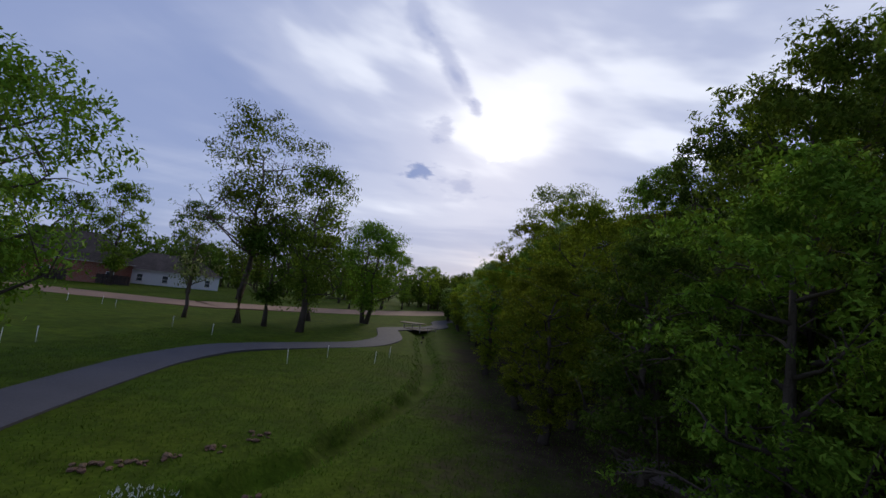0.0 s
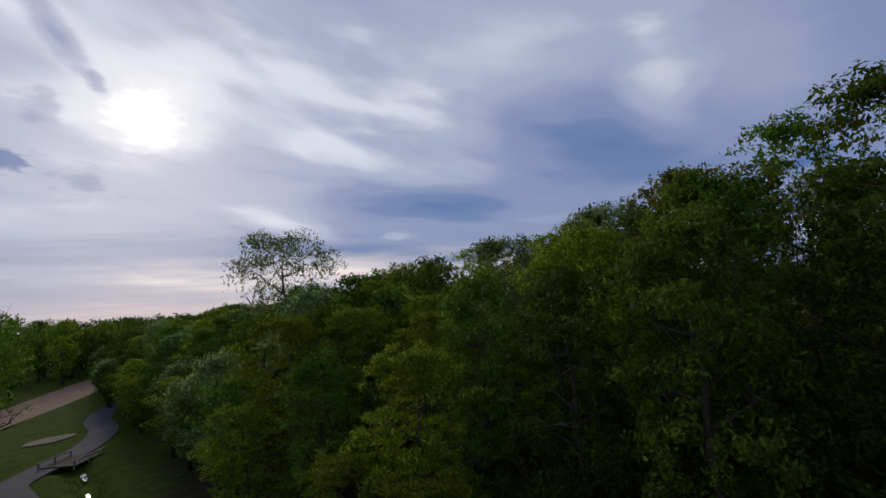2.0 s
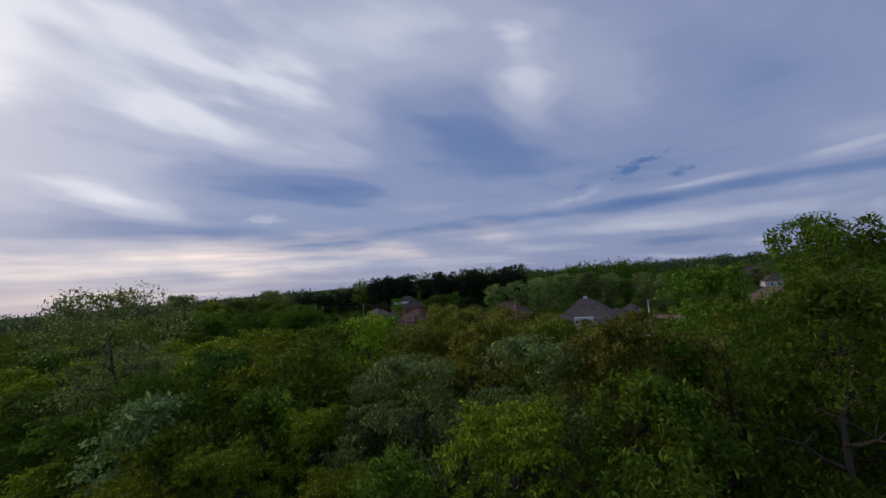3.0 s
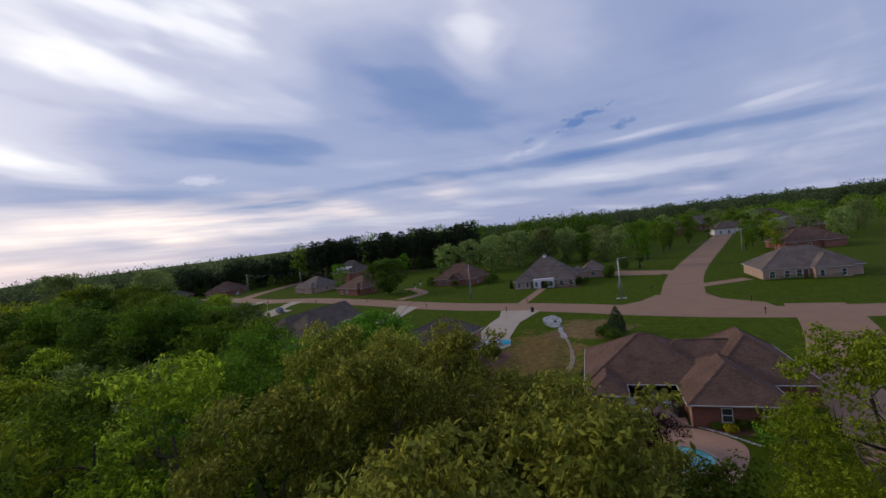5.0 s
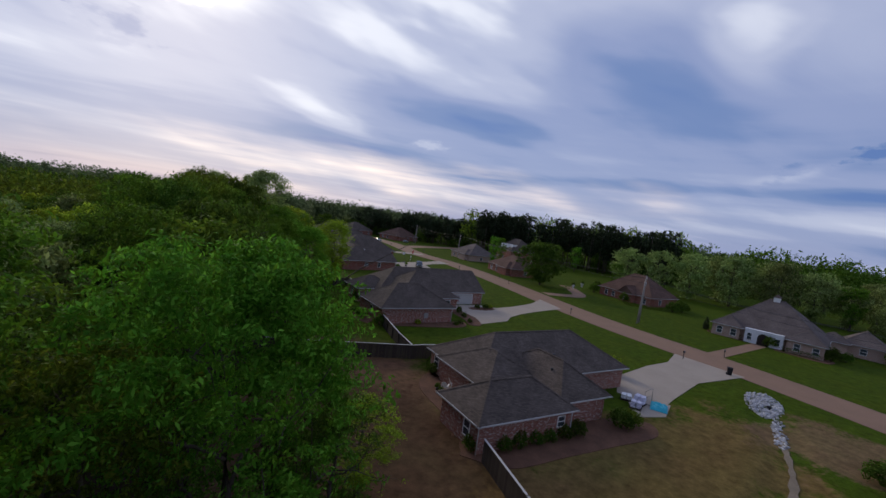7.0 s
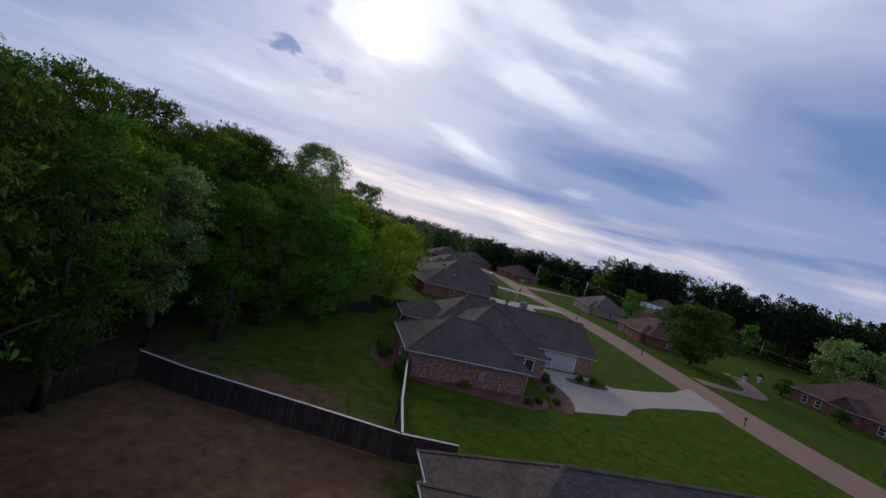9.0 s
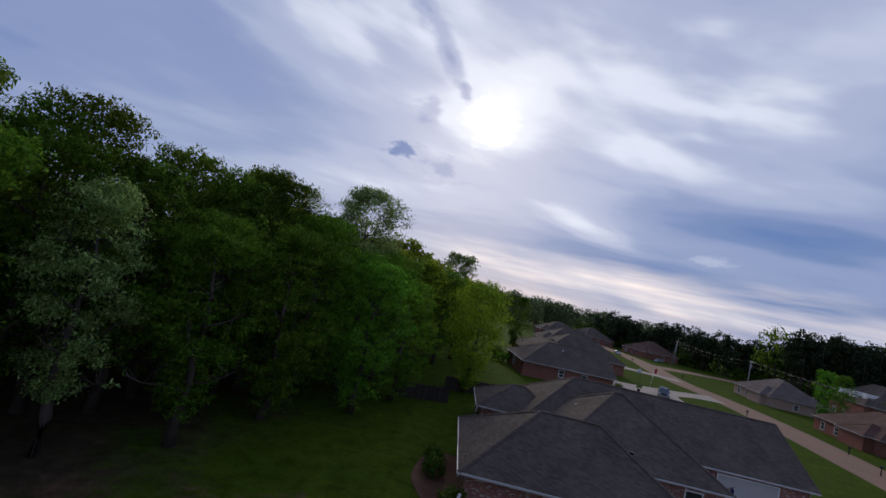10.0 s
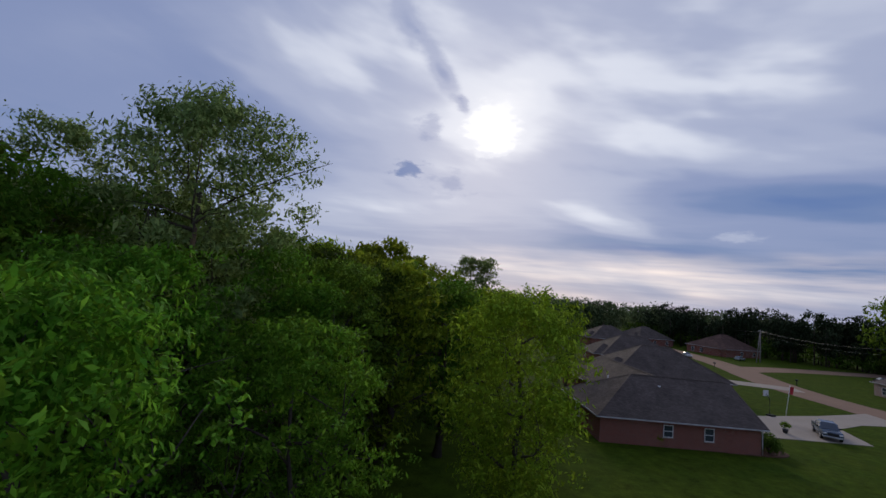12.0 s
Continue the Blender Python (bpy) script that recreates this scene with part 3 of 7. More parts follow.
def tree_meshes(seed, height, radius, base, clusters, per, leaf, leaf_material, top=1.0, lean=0.0, spread=0.5, trunk_r=None, gap=0.0, shape=0.6, limbs=9, twin=False, bough=0.26):
    """Trunk with limbs, and a crown of leaves that hang in clusters at the ends of twigs.
    base: height at which the crown begins; shape: where it is widest (0 low, 1 high); gap: bareness."""
    rng = np.random.default_rng(seed)
    bm = bmesh.new()
    r0 = trunk_r or 0.018 * height + 0.05
    stems = [(0.0, 0.0)] if not twin else [(-0.25, 0.12), (0.3, -0.1)]
    tips = []
    for sx, sy in stems:
        k = 6
        pts = [(sx + lean * (i / k) ** 2 * height * 0.3 + rng.normal(0, 0.012 * height) * (i > 0) + sx * i * 0.4, sy + rng.normal(0, 0.012 * height) * (i > 0) + sy * i * 0.4, height * 0.80 * i / k - (0.15 if i == 0 else 0)) for i in range(k + 1)]
        tube(bm, pts, [r0 * (1.25 if i == 0 else 1 - 0.86 * (i / k)) for i in range(k + 1)], 8)
        for j in range(limbs):
            f = 0.25 + 0.72 * (j + rng.uniform(0, 0.8)) / limbs
            zz = max(base * 0.85, height * 0.80 * f)
            i = min(k - 1, int(zz / (height * 0.80) * k))
            t = zz / (height * 0.80) * k - i
            p0 = Vector(pts[i]).lerp(Vector(pts[i + 1]), t)
            az = j * 2.4 + rng.uniform(-0.5, 0.5)
            rel = (zz - base) / max(height - base, 0.1)
            ln = radius * (0.80 - 0.45 * max(0.0, rel)) * rng.uniform(0.7, 1.05)
            rise = rng.uniform(0.35, 0.8)
            q = [p0 + Vector((math.cos(az) * ln * u, math.sin(az) * ln * u, rise * ln * u * (0.6 + 0.4 * u))) for u in (0, 0.35, 0.7, 1.0)]
            q = [p + Vector(rng.normal(0, 0.05 * ln, 3)) * (m > 0) for m, p in enumerate(q)]
            rl = r0 * 0.42 * (1 - 0.5 * f)
            tube(bm, q, [rl, rl * 0.7, rl * 0.45, rl * 0.15], 5)
            for _ in range(4):
                a = q[2].lerp(q[3], rng.uniform(-0.6, 0.9))
                e = a + Vector(rng.normal(0, 1, 3)) * 0.22 * radius + Vector((0, 0, 0.12 * radius))
                tube(bm, [a, a.lerp(e, 0.5) + Vector((0, 0, 0.03 * radius)), e], [rl * 0.35, rl * 0.25, rl * 0.08], 4)
                tips.append(e)
    # boughs fill a lumpy envelope; leaves hang on the outside of each bough
    cs, rs = [], []
    lump = rng.uniform(0, 6.28, 6)
    crown_h = height - base
    count = max(24, clusters // (9 if clusters < 1200 else 14))
    while len(cs) < count:
        u = rng.uniform(0.02, 1) if len(cs) > count // 14 else rng.uniform(0.80, 0.99)
        az = rng.uniform(0, 6.2832)
        prof = (u / shape) ** 0.55 if u < shape else math.sqrt(max(0.0, 1 - ((u - shape) / (1.02 - shape)) ** 2))
        prof *= 0.86 + 0.12 * math.sin(2 * az + lump[0] + 3 * u) + 0.10 * math.sin(3 * az + lump[1] + 7 * u)
        if gap and math.sin(3 * az + lump[3] + 8 * u) * math.sin(9 * u + lump[4]) > 1 - gap * 1.3:
            continue
        rb = bough * radius * rng.uniform(0.7, 1.3)
        rr = max(0.0, radius * prof * math.sqrt(rng.uniform(0.3, 1.0)) - rb * 0.5)
        cs.append((math.cos(az) * rr + lean * height * 0.3 * u, math.sin(az) * rr, min(base + crown_h * u * top, height - rb * rng.uniform(0.7, 1.4))))
        rs.append(rb)
    cs, rs = np.array(cs), np.array(rs)
    pts_, face = boughs(rng, cs, rs, clusters)
    if tips:
        tp = np.array([tuple(t) for t in tips])
        m_ = min(len(tp) // 2, len(pts_))
        pts_[:m_] = tp[:m_]
    v, f = leaves(rng, pts_, per, (spread, spread, spread * 0.6), leaf, normals=face)
    trunk = bpy.data.meshes.new("trunk")
    bm.to_mesh(trunk)
    bm.free()
    trunk.materials.append(M_BARK)
    return trunk, np_mesh("crown", v, f, leaf_material)


def limbs_apart(t):
    """Gives each limb of a tree's trunk mesh its own part, where limbs show one by one."""
    trunk = [o for o in t.children if o.name.startswith("trunk")][0]
    bm = bmesh.new()
    bm.from_mesh(trunk.data)
    left = set(bm.verts)
    pieces = []
    while left:
        stack, seen = [next(iter(left))], set()
        while stack:
            v = stack.pop()
            if v in seen:
                continue
            seen.add(v)
            stack += [e.other_vert(v) for e in v.link_edges]
        left -= seen
        pieces.append(sorted(seen, key=lambda v: v.index))
    pieces.sort(key=len, reverse=True)
    twigs = [p for p in pieces if len(p) < 15]
    groups = [p for p in pieces if len(p) >= 15]
    for k, p in enumerate(groups + [[v for q in twigs for v in q]]):
        if not p:
            continue
        index = {v: i for i, v in enumerate(p)}
        faces = [[index[v] for v in f.verts] for f in bm.faces if f.verts[0] in index]
        me = bpy.data.meshes.new("limb")
        me.from_pydata([tuple(v.co) for v in p], [], faces)
        me.polygons.foreach_set("use_smooth", [True] * len(me.polygons))
        me.materials.append(M_BARK)
        if k == 0:
            trunk.data = me
        elif p is groups[k] if k < len(groups) else False:
            part("limb", me, None, t)
        else:
            tagged(part("brushwood", me, None, t), kind="stuff")
    bm.free()
    return t


def tree(name, meshes, x, y, z=0.0, turn=0.0, scale=1.0, squash=1.0, label="", group="", category="tree"):
    t = thing(name, pose(x, y, z, 0, 0, turn), label, category, group)
    t.scale = (scale, scale, scale * squash)
    part("trunk", meshes[0], None, t)
    part("crown", meshes[1], None, t)
    return t

# ---- ground ----
DITCH = [(-39.8, 41), (-39.0, 36), (-39.1, 28), (-38.7, 21), (-38.4, 13.8), (-38.5, 6), (-39.4, 0.9), (-40.6, -2.8), (-42.1, -7.8), (-44.3, -11.4), (-50, -18), (-58, -30)]
SWALE = [(67.5, 11.0), (62.0, 8.6), (56.5, 6.9), (50.6, 5.6), (44.2, 5.0), (37.1, 6.3)]


def line_dist(x, y, pts):
    best = 1e9
    for (ax, ay), (bx_, by) in zip(pts, pts[1:]):
        dx, dy = bx_ - ax, by - ay
        t = max(0.0, min(1.0, ((x - ax) * dx + (y - ay) * dy) / (dx * dx + dy * dy)))
        best = min(best, math.hypot(x - ax - t * dx, y - ay - t * dy))
    return best


def ground_z(x, y):
    """Height of the lawn: flat, with a ditch in the park and a shallow swale between two yards."""
    z = 0.0
    if -66 < x < -34 and -34 < y < 46:
        d = line_dist(x, y, DITCH) + 0.38 * noise.noise((x * 0.7, y * 0.7, 0.0))
        w = 0.75 + 0.03 * max(0.0, y)
        z -= 0.62 * max(0.0, 1 - (d / w) ** 2) if d < w else 0.0
    if 34 < x < 70 and 2 < y < 14:
        d = line_dist(x, y, SWALE)
        z -= 0.35 * max(0.0, 1 - (d / 2.6) ** 2)
    if -75 < x < -20 and -60 < y < 60 and z == 0.0:
        z += 0.10 * noise.noise((x * 0.08, y * 0.08, 3.0)) - 0.05
    return z


def axis(parts):
    out = []
    for a, b, s in parts:
        out += list(np.arange(a, b, s))
    return [-3000, -1200, -500, -220] + out + [320, 600, 1400, 3000]


gx = axis([(-120, -66, 6), (-66, -50, 0.9), (-50, -34.8, 0.3), (-34.8, -33, 0.9), (-33, 33, 4), (33, 70, 1.2), (70, 260, 12)])
gy = axis([(-120, -34, 8), (-34, -16, 0.9), (-16, 42, 0.55), (42, 46, 1), (46, 260, 8)])
gv = [(x, y, ground_z(x, y)) for y in gy for x in gx]
nx = len(gx)
gf = [(j * nx + i, j * nx + i + 1, (j + 1) * nx + i + 1, (j + 1) * nx + i) for j in range(len(gy) - 1) for i in range(nx - 1)]
ground = tagged(part("ground", np_mesh("ground", gv, gf, M_GRASS, smooth=True), None), "mown green lawn with dry and bare brown patches", "ground", kind="structure")

# ---- roads, paths, drives ----
STREET = [(73, -90), (73.3, -45), (73.8, -28), (77.2, -10), (82.5, 6), (86.6, 21), (89.8, 38), (95, 55), (104.5, 80), (113.5, 106), (118.2, 126), (119.5, 142), (123.5, 157), (129.5, 173), (134.5, 192), (138, 225), (140, 260)]
tagged(ribbon("road", smooth_line(STREET), 9.2, 0.04, 0.4, M_ROAD), "pinkish concrete residential street with worn edges", "road", kind="structure")
tagged(slab("road_junction", [(83.5, -1.2), (88.5, -6.5), (95, -10), (95, -20.5), (88, -22.5), (82.5, -29), (78, -30), (78, -2)], 0.036, 0.4, M_ROAD), "flared concrete mouth of a side street", "road", kind="structure")
tagged(ribbon("side_road", smooth_line([(90, -15.2), (121.5, -19.6), (158, -28), (221, -44.5), (351, -78)]), 9.6, 0.032, 0.4, M_ROAD), "pale concrete side street between lawns", "road", kind="structure")
tagged(ribbon("back_road", smooth_line([(80, -36), (68, -34.5), (55, -31.5), (40, -27), (20, -24)]), 9.0, 0.034, 0.4, M_ROAD), "pinkish concrete lane past a corner lot", "road", kind="structure")
tagged(ribbon("branch_road", smooth_line([(129, 172), (140, 177), (155, 181.5), (175, 184.5), (200, 188), (240, 193)]), 8.0, 0.034, 0.4, M_ROAD), "concrete lane branching off the street", "road", kind="structure")
PATHWAY = [(-50, -40), (-52, -18), (-53.6, -7), (-54.4, 0.5), (-54.5, 4), (-53.9, 8.3), (-52.4, 11.2), (-49, 15), (-44.8, 20), (-43, 27), (-43.6, 34), (-44, 38.5), (-41.5, 43), (-38, 48.5), (-36, 56), (-36, 64), (-33.4, 73.6), (-24, 90)]
tagged(ribbon("footpath", smooth_line(PATHWAY), 3.0, 0.035, 0.2, M_ASPH), "dark asphalt footpath winding through grass", "path", kind="structure")
ROAD0 = [(-190, 27), (-86, 40.5), (-70, 48.6), (-58, 62), (-45, 84), (-30, 121), (-7, 175)]
tagged(ribbon("park_road", smooth_line(ROAD0), 10.0, 0.035, 0.3, M_ROAD), "pale concrete road beyond the park trees", "road", kind="structure")
tagged(slab("driveway", [(54.5, 22.6), (60, 25.4), (70, 25.6), (76, 25.0), (83, 26.5), (82, 16.2), (77.5, 17.2), (70, 18.8), (60, 18.2), (54.5, 17.6)], 0.045, 0.2, M_CONC), "pale concrete driveway widening to the street", "driveway", kind="structure")
tagged(slab("driveway", [(62.0, 59.2), (59.2, 50.0), (67.4, 50.3), (70.6, 52.3), (75.6, 53.6), (84, 54.6), (92.5, 55.0), (96.5, 64.0), (88, 60.6), (80, 59.2), (73.8, 58.8), (71.6, 61.8), (63, 63.4)], 0.045, 0.2, M_CONC), "pale concrete driveway curving to a garage", "driveway", kind="structure")
tagged(slab("driveway", [(82.5, 109.0), (96.4, 108.6), (99.4, 115.5), (106, 118.6), (114.5, 119.6), (116.0, 127.0), (110.5, 125.0), (103, 122.4), (92, 119.6), (82.5, 119.0)], 0.045, 0.2, M_CONC), "pale concrete driveway with a parked pickup", "driveway", kind="structure")
tagged(slab("driveway", [(104, 148), (121, 143), (123, 148), (106, 154)], 0.045, 0.2, M_CONC), "pale concrete driveway", "driveway", kind="structure")
tagged(ribbon("front_walk", [(91.0, 22.9), (114.5, 21.2)], 2.6, 0.045, 0.2, M_ROAD), "brick-red garden walk to a front door", "path", kind="structure")
tagged(slab("driveway", [(127, -20), (134.5, -21.5), (144, -1), (140, 3), (132.5, 2)], 0.045, 0.2, M_ROAD), "pinkish concrete driveway beside a house", "driveway", kind="structure")
tagged(ribbon("driveway", [(105, -20.5), (112, -33)], 4.0, 0.045, 0.2, M_ROAD), "pinkish concrete driveway of a corner house", "driveway", kind="structure")
tagged(ribbon("driveway", smooth_line([(107, 70), (118, 66), (128, 74), (133, 80)]), 4.0, 0.045, 0.2, M_ROAD), "pinkish concrete driveway under a tree", "driveway", kind="structure")
tagged(ribbon("eroded_channel", smooth_line(SWALE[1:]), [0.9, 0.5, 0.7, 0.35, 0.6, 0.4, 0.65, 0.45, 0.3, 0.55, 0.35, 0.6, 0.8, 0.5, 0.7, 0.9, 0.6, 0.85, 0.7, 1.0, 0.75, 0.9, 0.7, 0.8, 1.0], -0.28, 0.1, M_DIRT), "eroded sandy channel in the grass", "channel", kind="structure")

# ---- houses ----


def roof_block(bm, x0, x1, y0, y1, z, pitch, kind="hip", gable=""):
    """Hipped roof over a rectangle, of the given slope. gable: ends ("w" low, "e" high, along the ridge) that stay upright."""
    along_x = (x1 - x0) >= (y1 - y0)
    half = min(x1 - x0, y1 - y0) / 2
    h = half * pitch
    if along_x:
        ym = (y0 + y1) / 2
        a = Vector((x0 + (0 if "w" in gable else half), ym, z + h))
        b = Vector((x1 - (0 if "e" in gable else half), ym, z + h))
    else:
        xm = (x0 + x1) / 2
        a = Vector((xm, y0 + (0 if "w" in gable else half), z + h))
        b = Vector((xm, y1 - (0 if "e" in gable else half), z + h))
    if (b - a).length < 0.05:
        b = a + (Vector((0.05, 0, 0)) if along_x else Vector((0, 0.05, 0)))
    c = [bm.verts.new(p) for p in ((x0, y0, z), (x1, y0, z), (x1, y1, z), (x0, y1, z))]
    r = [bm.verts.new(a), bm.verts.new(b)]
    if along_x:
        fs = [(c[0], c[1], r[1], r[0]), (c[1], c[2], r[1]), (c[2], c[3], r[0], r[1]), (c[3], c[0], r[0])]
    else:
        fs = [(c[0], c[1], r[0]), (c[1], c[2], r[1], r[0]), (c[2], c[3], r[1]), (c[3], c[0], r[0], r[1])]
    for f in fs:
        bm.faces.new(f)
    bm.faces.new(list(reversed(c)))
    return a, b, [v.co.copy() for v in c]


def cap_strip(bm, p, q, w=0.16, t=0.05):
    """A row of cap shingles along a ridge or hip."""
    d = (q - p)
    if d.length < 0.2:
        return
    d.normalize()
    s = d.cross(Vector((0, 0, 1))).normalized() * w
    up = s.normalized().cross(d) * t
    if up.z < 0:
        up = -up
    v = [bm.verts.new(o) for o in (p - s - up * 0.3, p + up, p + s - up * 0.3, q - s - up * 0.3, q + up, q + s - up * 0.3)]
    bm.faces.new((v[0], v[1], v[4], v[3]))
    bm.faces.new((v[1], v[2], v[5], v[4]))


def add_window(house, x, y, face, w=1.0, z0=0.75, h=1.35, shutters=None):
    """A sash window in a wall that faces "-x", "+x", "-y" or "+y"; (x, y) is its middle on the wall's face."""
    win = new("window")
    win.parent = house
    turn = {"-y": 0, "+x": 90, "+y": 180, "-x": 270}[face]
    win.matrix_local = pose(x, y, z0, 0, 0, turn)
    b = bmesh.new()
    for a in ((-w / 2, -w / 2 + 0.07, 0, h), (w / 2 - 0.07, w / 2, 0, h), (-w / 2 + 0.07, w / 2 - 0.07, h - 0.07, h), (-w / 2 + 0.07, w / 2 - 0.07, 0, 0.07), (-w / 2 + 0.07, w / 2 - 0.07, h / 2 - 0.03, h / 2 + 0.03)):
        box(b, a[0], a[1], -0.06, 0.03, a[2], a[3])
    part("window_frame", b, M_WHITE, win)
    part("pane", bx(-w / 2 + 0.06, w / 2 - 0.06, -0.02, 0.015, 0.06, h - 0.06), M_GLASSY, win)
    part("sill", bx(-w / 2 - 0.08, w / 2 + 0.08, -0.1, 0.02, -0.08, -0.002), M_CONC, win)
    if shutters:
        for s in (-1, 1):
            part("shutter", bx(s * (w / 2 + 0.22) - 0.2, s * (w / 2 + 0.22) + 0.2, -0.05, -0.003, 0, h), shutters, win)
    return win


def add_door(house, x, y, face, w=1.0, h=2.05, material=None, name="door", panels=0):
    turn = {"-y": 0, "+x": 90, "+y": 180, "-x": 270}[face]
    d = new(name)
    d.parent = house
    d.matrix_local = pose(x, y, 0.02, 0, 0, turn)
    part("leaf", bx(-w / 2, w / 2, -0.04, 0.02, 0, h), material or M_DARK, d)
    b = bmesh.new()
    box(b, -w / 2 - 0.1, -w / 2, -0.07, 0.02, 0, h + 0.1)
    box(b, w / 2, w / 2 + 0.1, -0.07, 0.02, 0, h + 0.1)
    box(b, -w / 2, w / 2, -0.07, 0.02, h, h + 0.1)
    part("door_frame", b, M_WHITE, d)
    for r in range(panels):
        for c in range(max(1, round(w / 1.2))):
            cw = w / max(1, round(w / 1.2))
            part("panel", bx(-w / 2 + c * cw + 0.08, -w / 2 + (c + 1) * cw - 0.08, -0.055, -0.042, r * h / panels + 0.08, (r + 1) * h / panels - 0.08), material or M_WHITE, d)
    return d


def vent(house, x, y, z, material=None):
    b = bmesh.new()
    tube(b, [(x, y, z - 0.4), (x, y, z + 0.1)], [0.09, 0.09], 8)
    tube(b, [(x, y, z + 0.08), (x, y, z + 0.18)], [0.15, 0.13], 8)
    part("roof_vent", b, material or M_IRON, house)


def house(m, label, blocks, wall, roof, eave=2.6, over=0.45, caps=None, category="house"):
    """blocks: (x0, x1, y0, y1, pitch, gable ends[, lift]) of the eaves' outline. Walls stand back from the eaves by the overhang."""
    t = thing("house", m, label, category)
    for bl in blocks:
        x0, x1, y0, y1, pitch, gable = bl[:6]
        z = eave + (bl[6] if len(bl) > 6 else 0)
        for q in (bl[7] if len(bl) > 7 else [(x0 + over, x1 - over, y0 + over, y1 - over)]):
            part("wall", bx(*q, -0.1, z - 0.02), wall, t)
        b = bmesh.new()
        a, e, c = roof_block(b, x0, x1, y0, y1, z, pitch, gable=gable)
        rf = part("roof", b, roof, t)
        k = bmesh.new()
        cap_strip(k, a, e)
        along_x = (x1 - x0) >= (y1 - y0)
        near = [(c[0], a), (c[3], a), (c[1], e), (c[2], e)] if along_x else [(c[0], a), (c[1], a), (c[2], e), (c[3], e)]
        for p, q in near:
            cap_strip(k, p, q)
        part("ridge_cap", k, caps or roof, rf)
        g = bmesh.new()
        for q in ((x0 - 0.05, x1 + 0.05, y0 - 0.06, y0, 0), (x0 - 0.05, x1 + 0.05, y1, y1 + 0.06, 0), (x0 - 0.06, x0, y0, y1, 0), (x1, x1 + 0.06, y0, y1, 0)):
            box(g, q[0], q[1], q[2], q[3], z - 0.10, z + 0.02)
        part("gutter", g, M_TRIM, t)
        if gable:
            half = min(x1 - x0, y1 - y0) / 2
            for end in gable:
                w = bmesh.new()
                if along_x:
                    xx = x0 + over if end == "w" else x1 - over
                    tri = [(xx, y0 + over, z - 0.1), (xx, y1 - over, z - 0.1), (xx, (y0 + y1) / 2, z + (half - 0.3) * pitch)]
                    off = (0.25 if end == "w" else -0.25, 0, 0)
                else:
                    yy = y0 + over if end == "w" else y1 - over
                    tri = [(x0 + over, yy, z - 0.1), (x1 - over, yy, z - 0.1), ((x0 + x1) / 2, yy, z + (half - 0.3) * pitch)]
                    off = (0, 0.25 if end == "w" else -0.25, 0)
                va = [w.verts.new(p) for p in tri]
                vb = [w.verts.new(Vector(p) + Vector(off)) for p in tri]
                w.faces.new(va)
                w.faces.new(vb[::-1])
                for i in range(3):
                    w.faces.new((va[i], va[(i + 1) % 3], vb[(i + 1) % 3], vb[i]))
                bmesh.ops.recalc_face_normals(w, faces=w.faces[:])
                part("gable_wall", w, wall, t)
    return t


def downspout(t, x, y, z):
    b = bmesh.new()
    tube(b, [(x, y, 0.1), (x, y, z)], [0.05, 0.05], 6)
    part("downspout", b, M_TRIM, t)


# grey-roofed brick house with a worn back yard
hc = house(pose(28.9, 21.1, 0, 0, 0, -10.5), "brick house with a grey many-hipped shingle roof", [(5.0, 27.4, 6.8, 17.4, 0.62, "", 0, [(8.2, 26.95, 7.25, 16.95), (5.45, 8.2, 9.3, 16.95)]), (10.0, 17.1, 1.35, 12.0, 0.72, ""), (0, 10.9, 0, 6.4, 0.66, ""), (4.6, 12.5, 5.2, 14.5, 0.55, "", 0, [(7.8, 12.05, 5.96, 8.66), (5.06, 12.05, 8.66, 14.05)])], M_BRICK_T, M_SHING, eave=2.5)
add_window(hc, 9.3, 0.44, "-y", 0.9, 1.0, 1.0)
add_window(hc, 0.44, 2.0, "-x", 0.9)
add_window(hc, 5.44, 13.5, "-x", 1.0)
add_window(hc, 5.44, 15.6, "-x", 1.0)
add_door(hc, 7.79, 7.3, "-x", 1.8, 2.05, M_GLASSY)
add_window(hc, 16.66, 3.4, "+x", 1.2)
add_door(hc, 16.67, 5.6, "+x", 2.4, 2.1, M_WHITE, "garage_door", 4)
for x, y, z in ((12.2, 5.0, 4.1), (16.6, 9.0, 3.9), (8.6, 3.8, 3.9)):
    vent(hc, x, y, z, M_DARK)
b = bmesh.new()
tube(b, [(4.7, 6.0, 0), (4.7, 6.0, 2.45)], [0.09, 0.08], 8)
part("porch_post", b, M_WHITE, hc)
downspout(hc, 0.35, 0.35, 2.4)
downspout(hc, 10.5, 0.35, 2.4)

# grey-roofed house with a double garage door
h2 = house(pose(41.3, 54.0, 0, 0, 0, -9), "tumbled-brick house with grey hipped roof and double garage", [(0, 13.9, 0, 10.0, 0.62, ""), (5.0, 30.0, 12.8, 24.4, 0.66, "e"), (6.5, 19.6, 7.0, 19.5, 0.66, ""), (1.6, 9.6, 14.6, 21.5, 0.55, "")], M_BRICK_T, M_SHING, eave=2.6)
add_door(h2, 24.6, 13.24, "-y", 4.9, 2.15, M_TRIM, "garage_door", 4)
add_door(h2, 17.0, 7.44, "-y", 1.1, 2.1, M_DARK)
add_window(h2, 0.44, 4.5, "-x", 1.0)
add_window(h2, 2.04, 18.0, "-x", 1.0)
add_window(h2, 29.56, 17.0, "+x", 1.2)
vent(h2, 10.0, 14.0, 4.7)
vent(h2, 10.8, 4.0, 4.6, M_DARK)
downspout(h2, 29.5, 13.1, 2.5)
downspout(h2, 13.4, 0.35, 2.5)
b = bmesh.new()
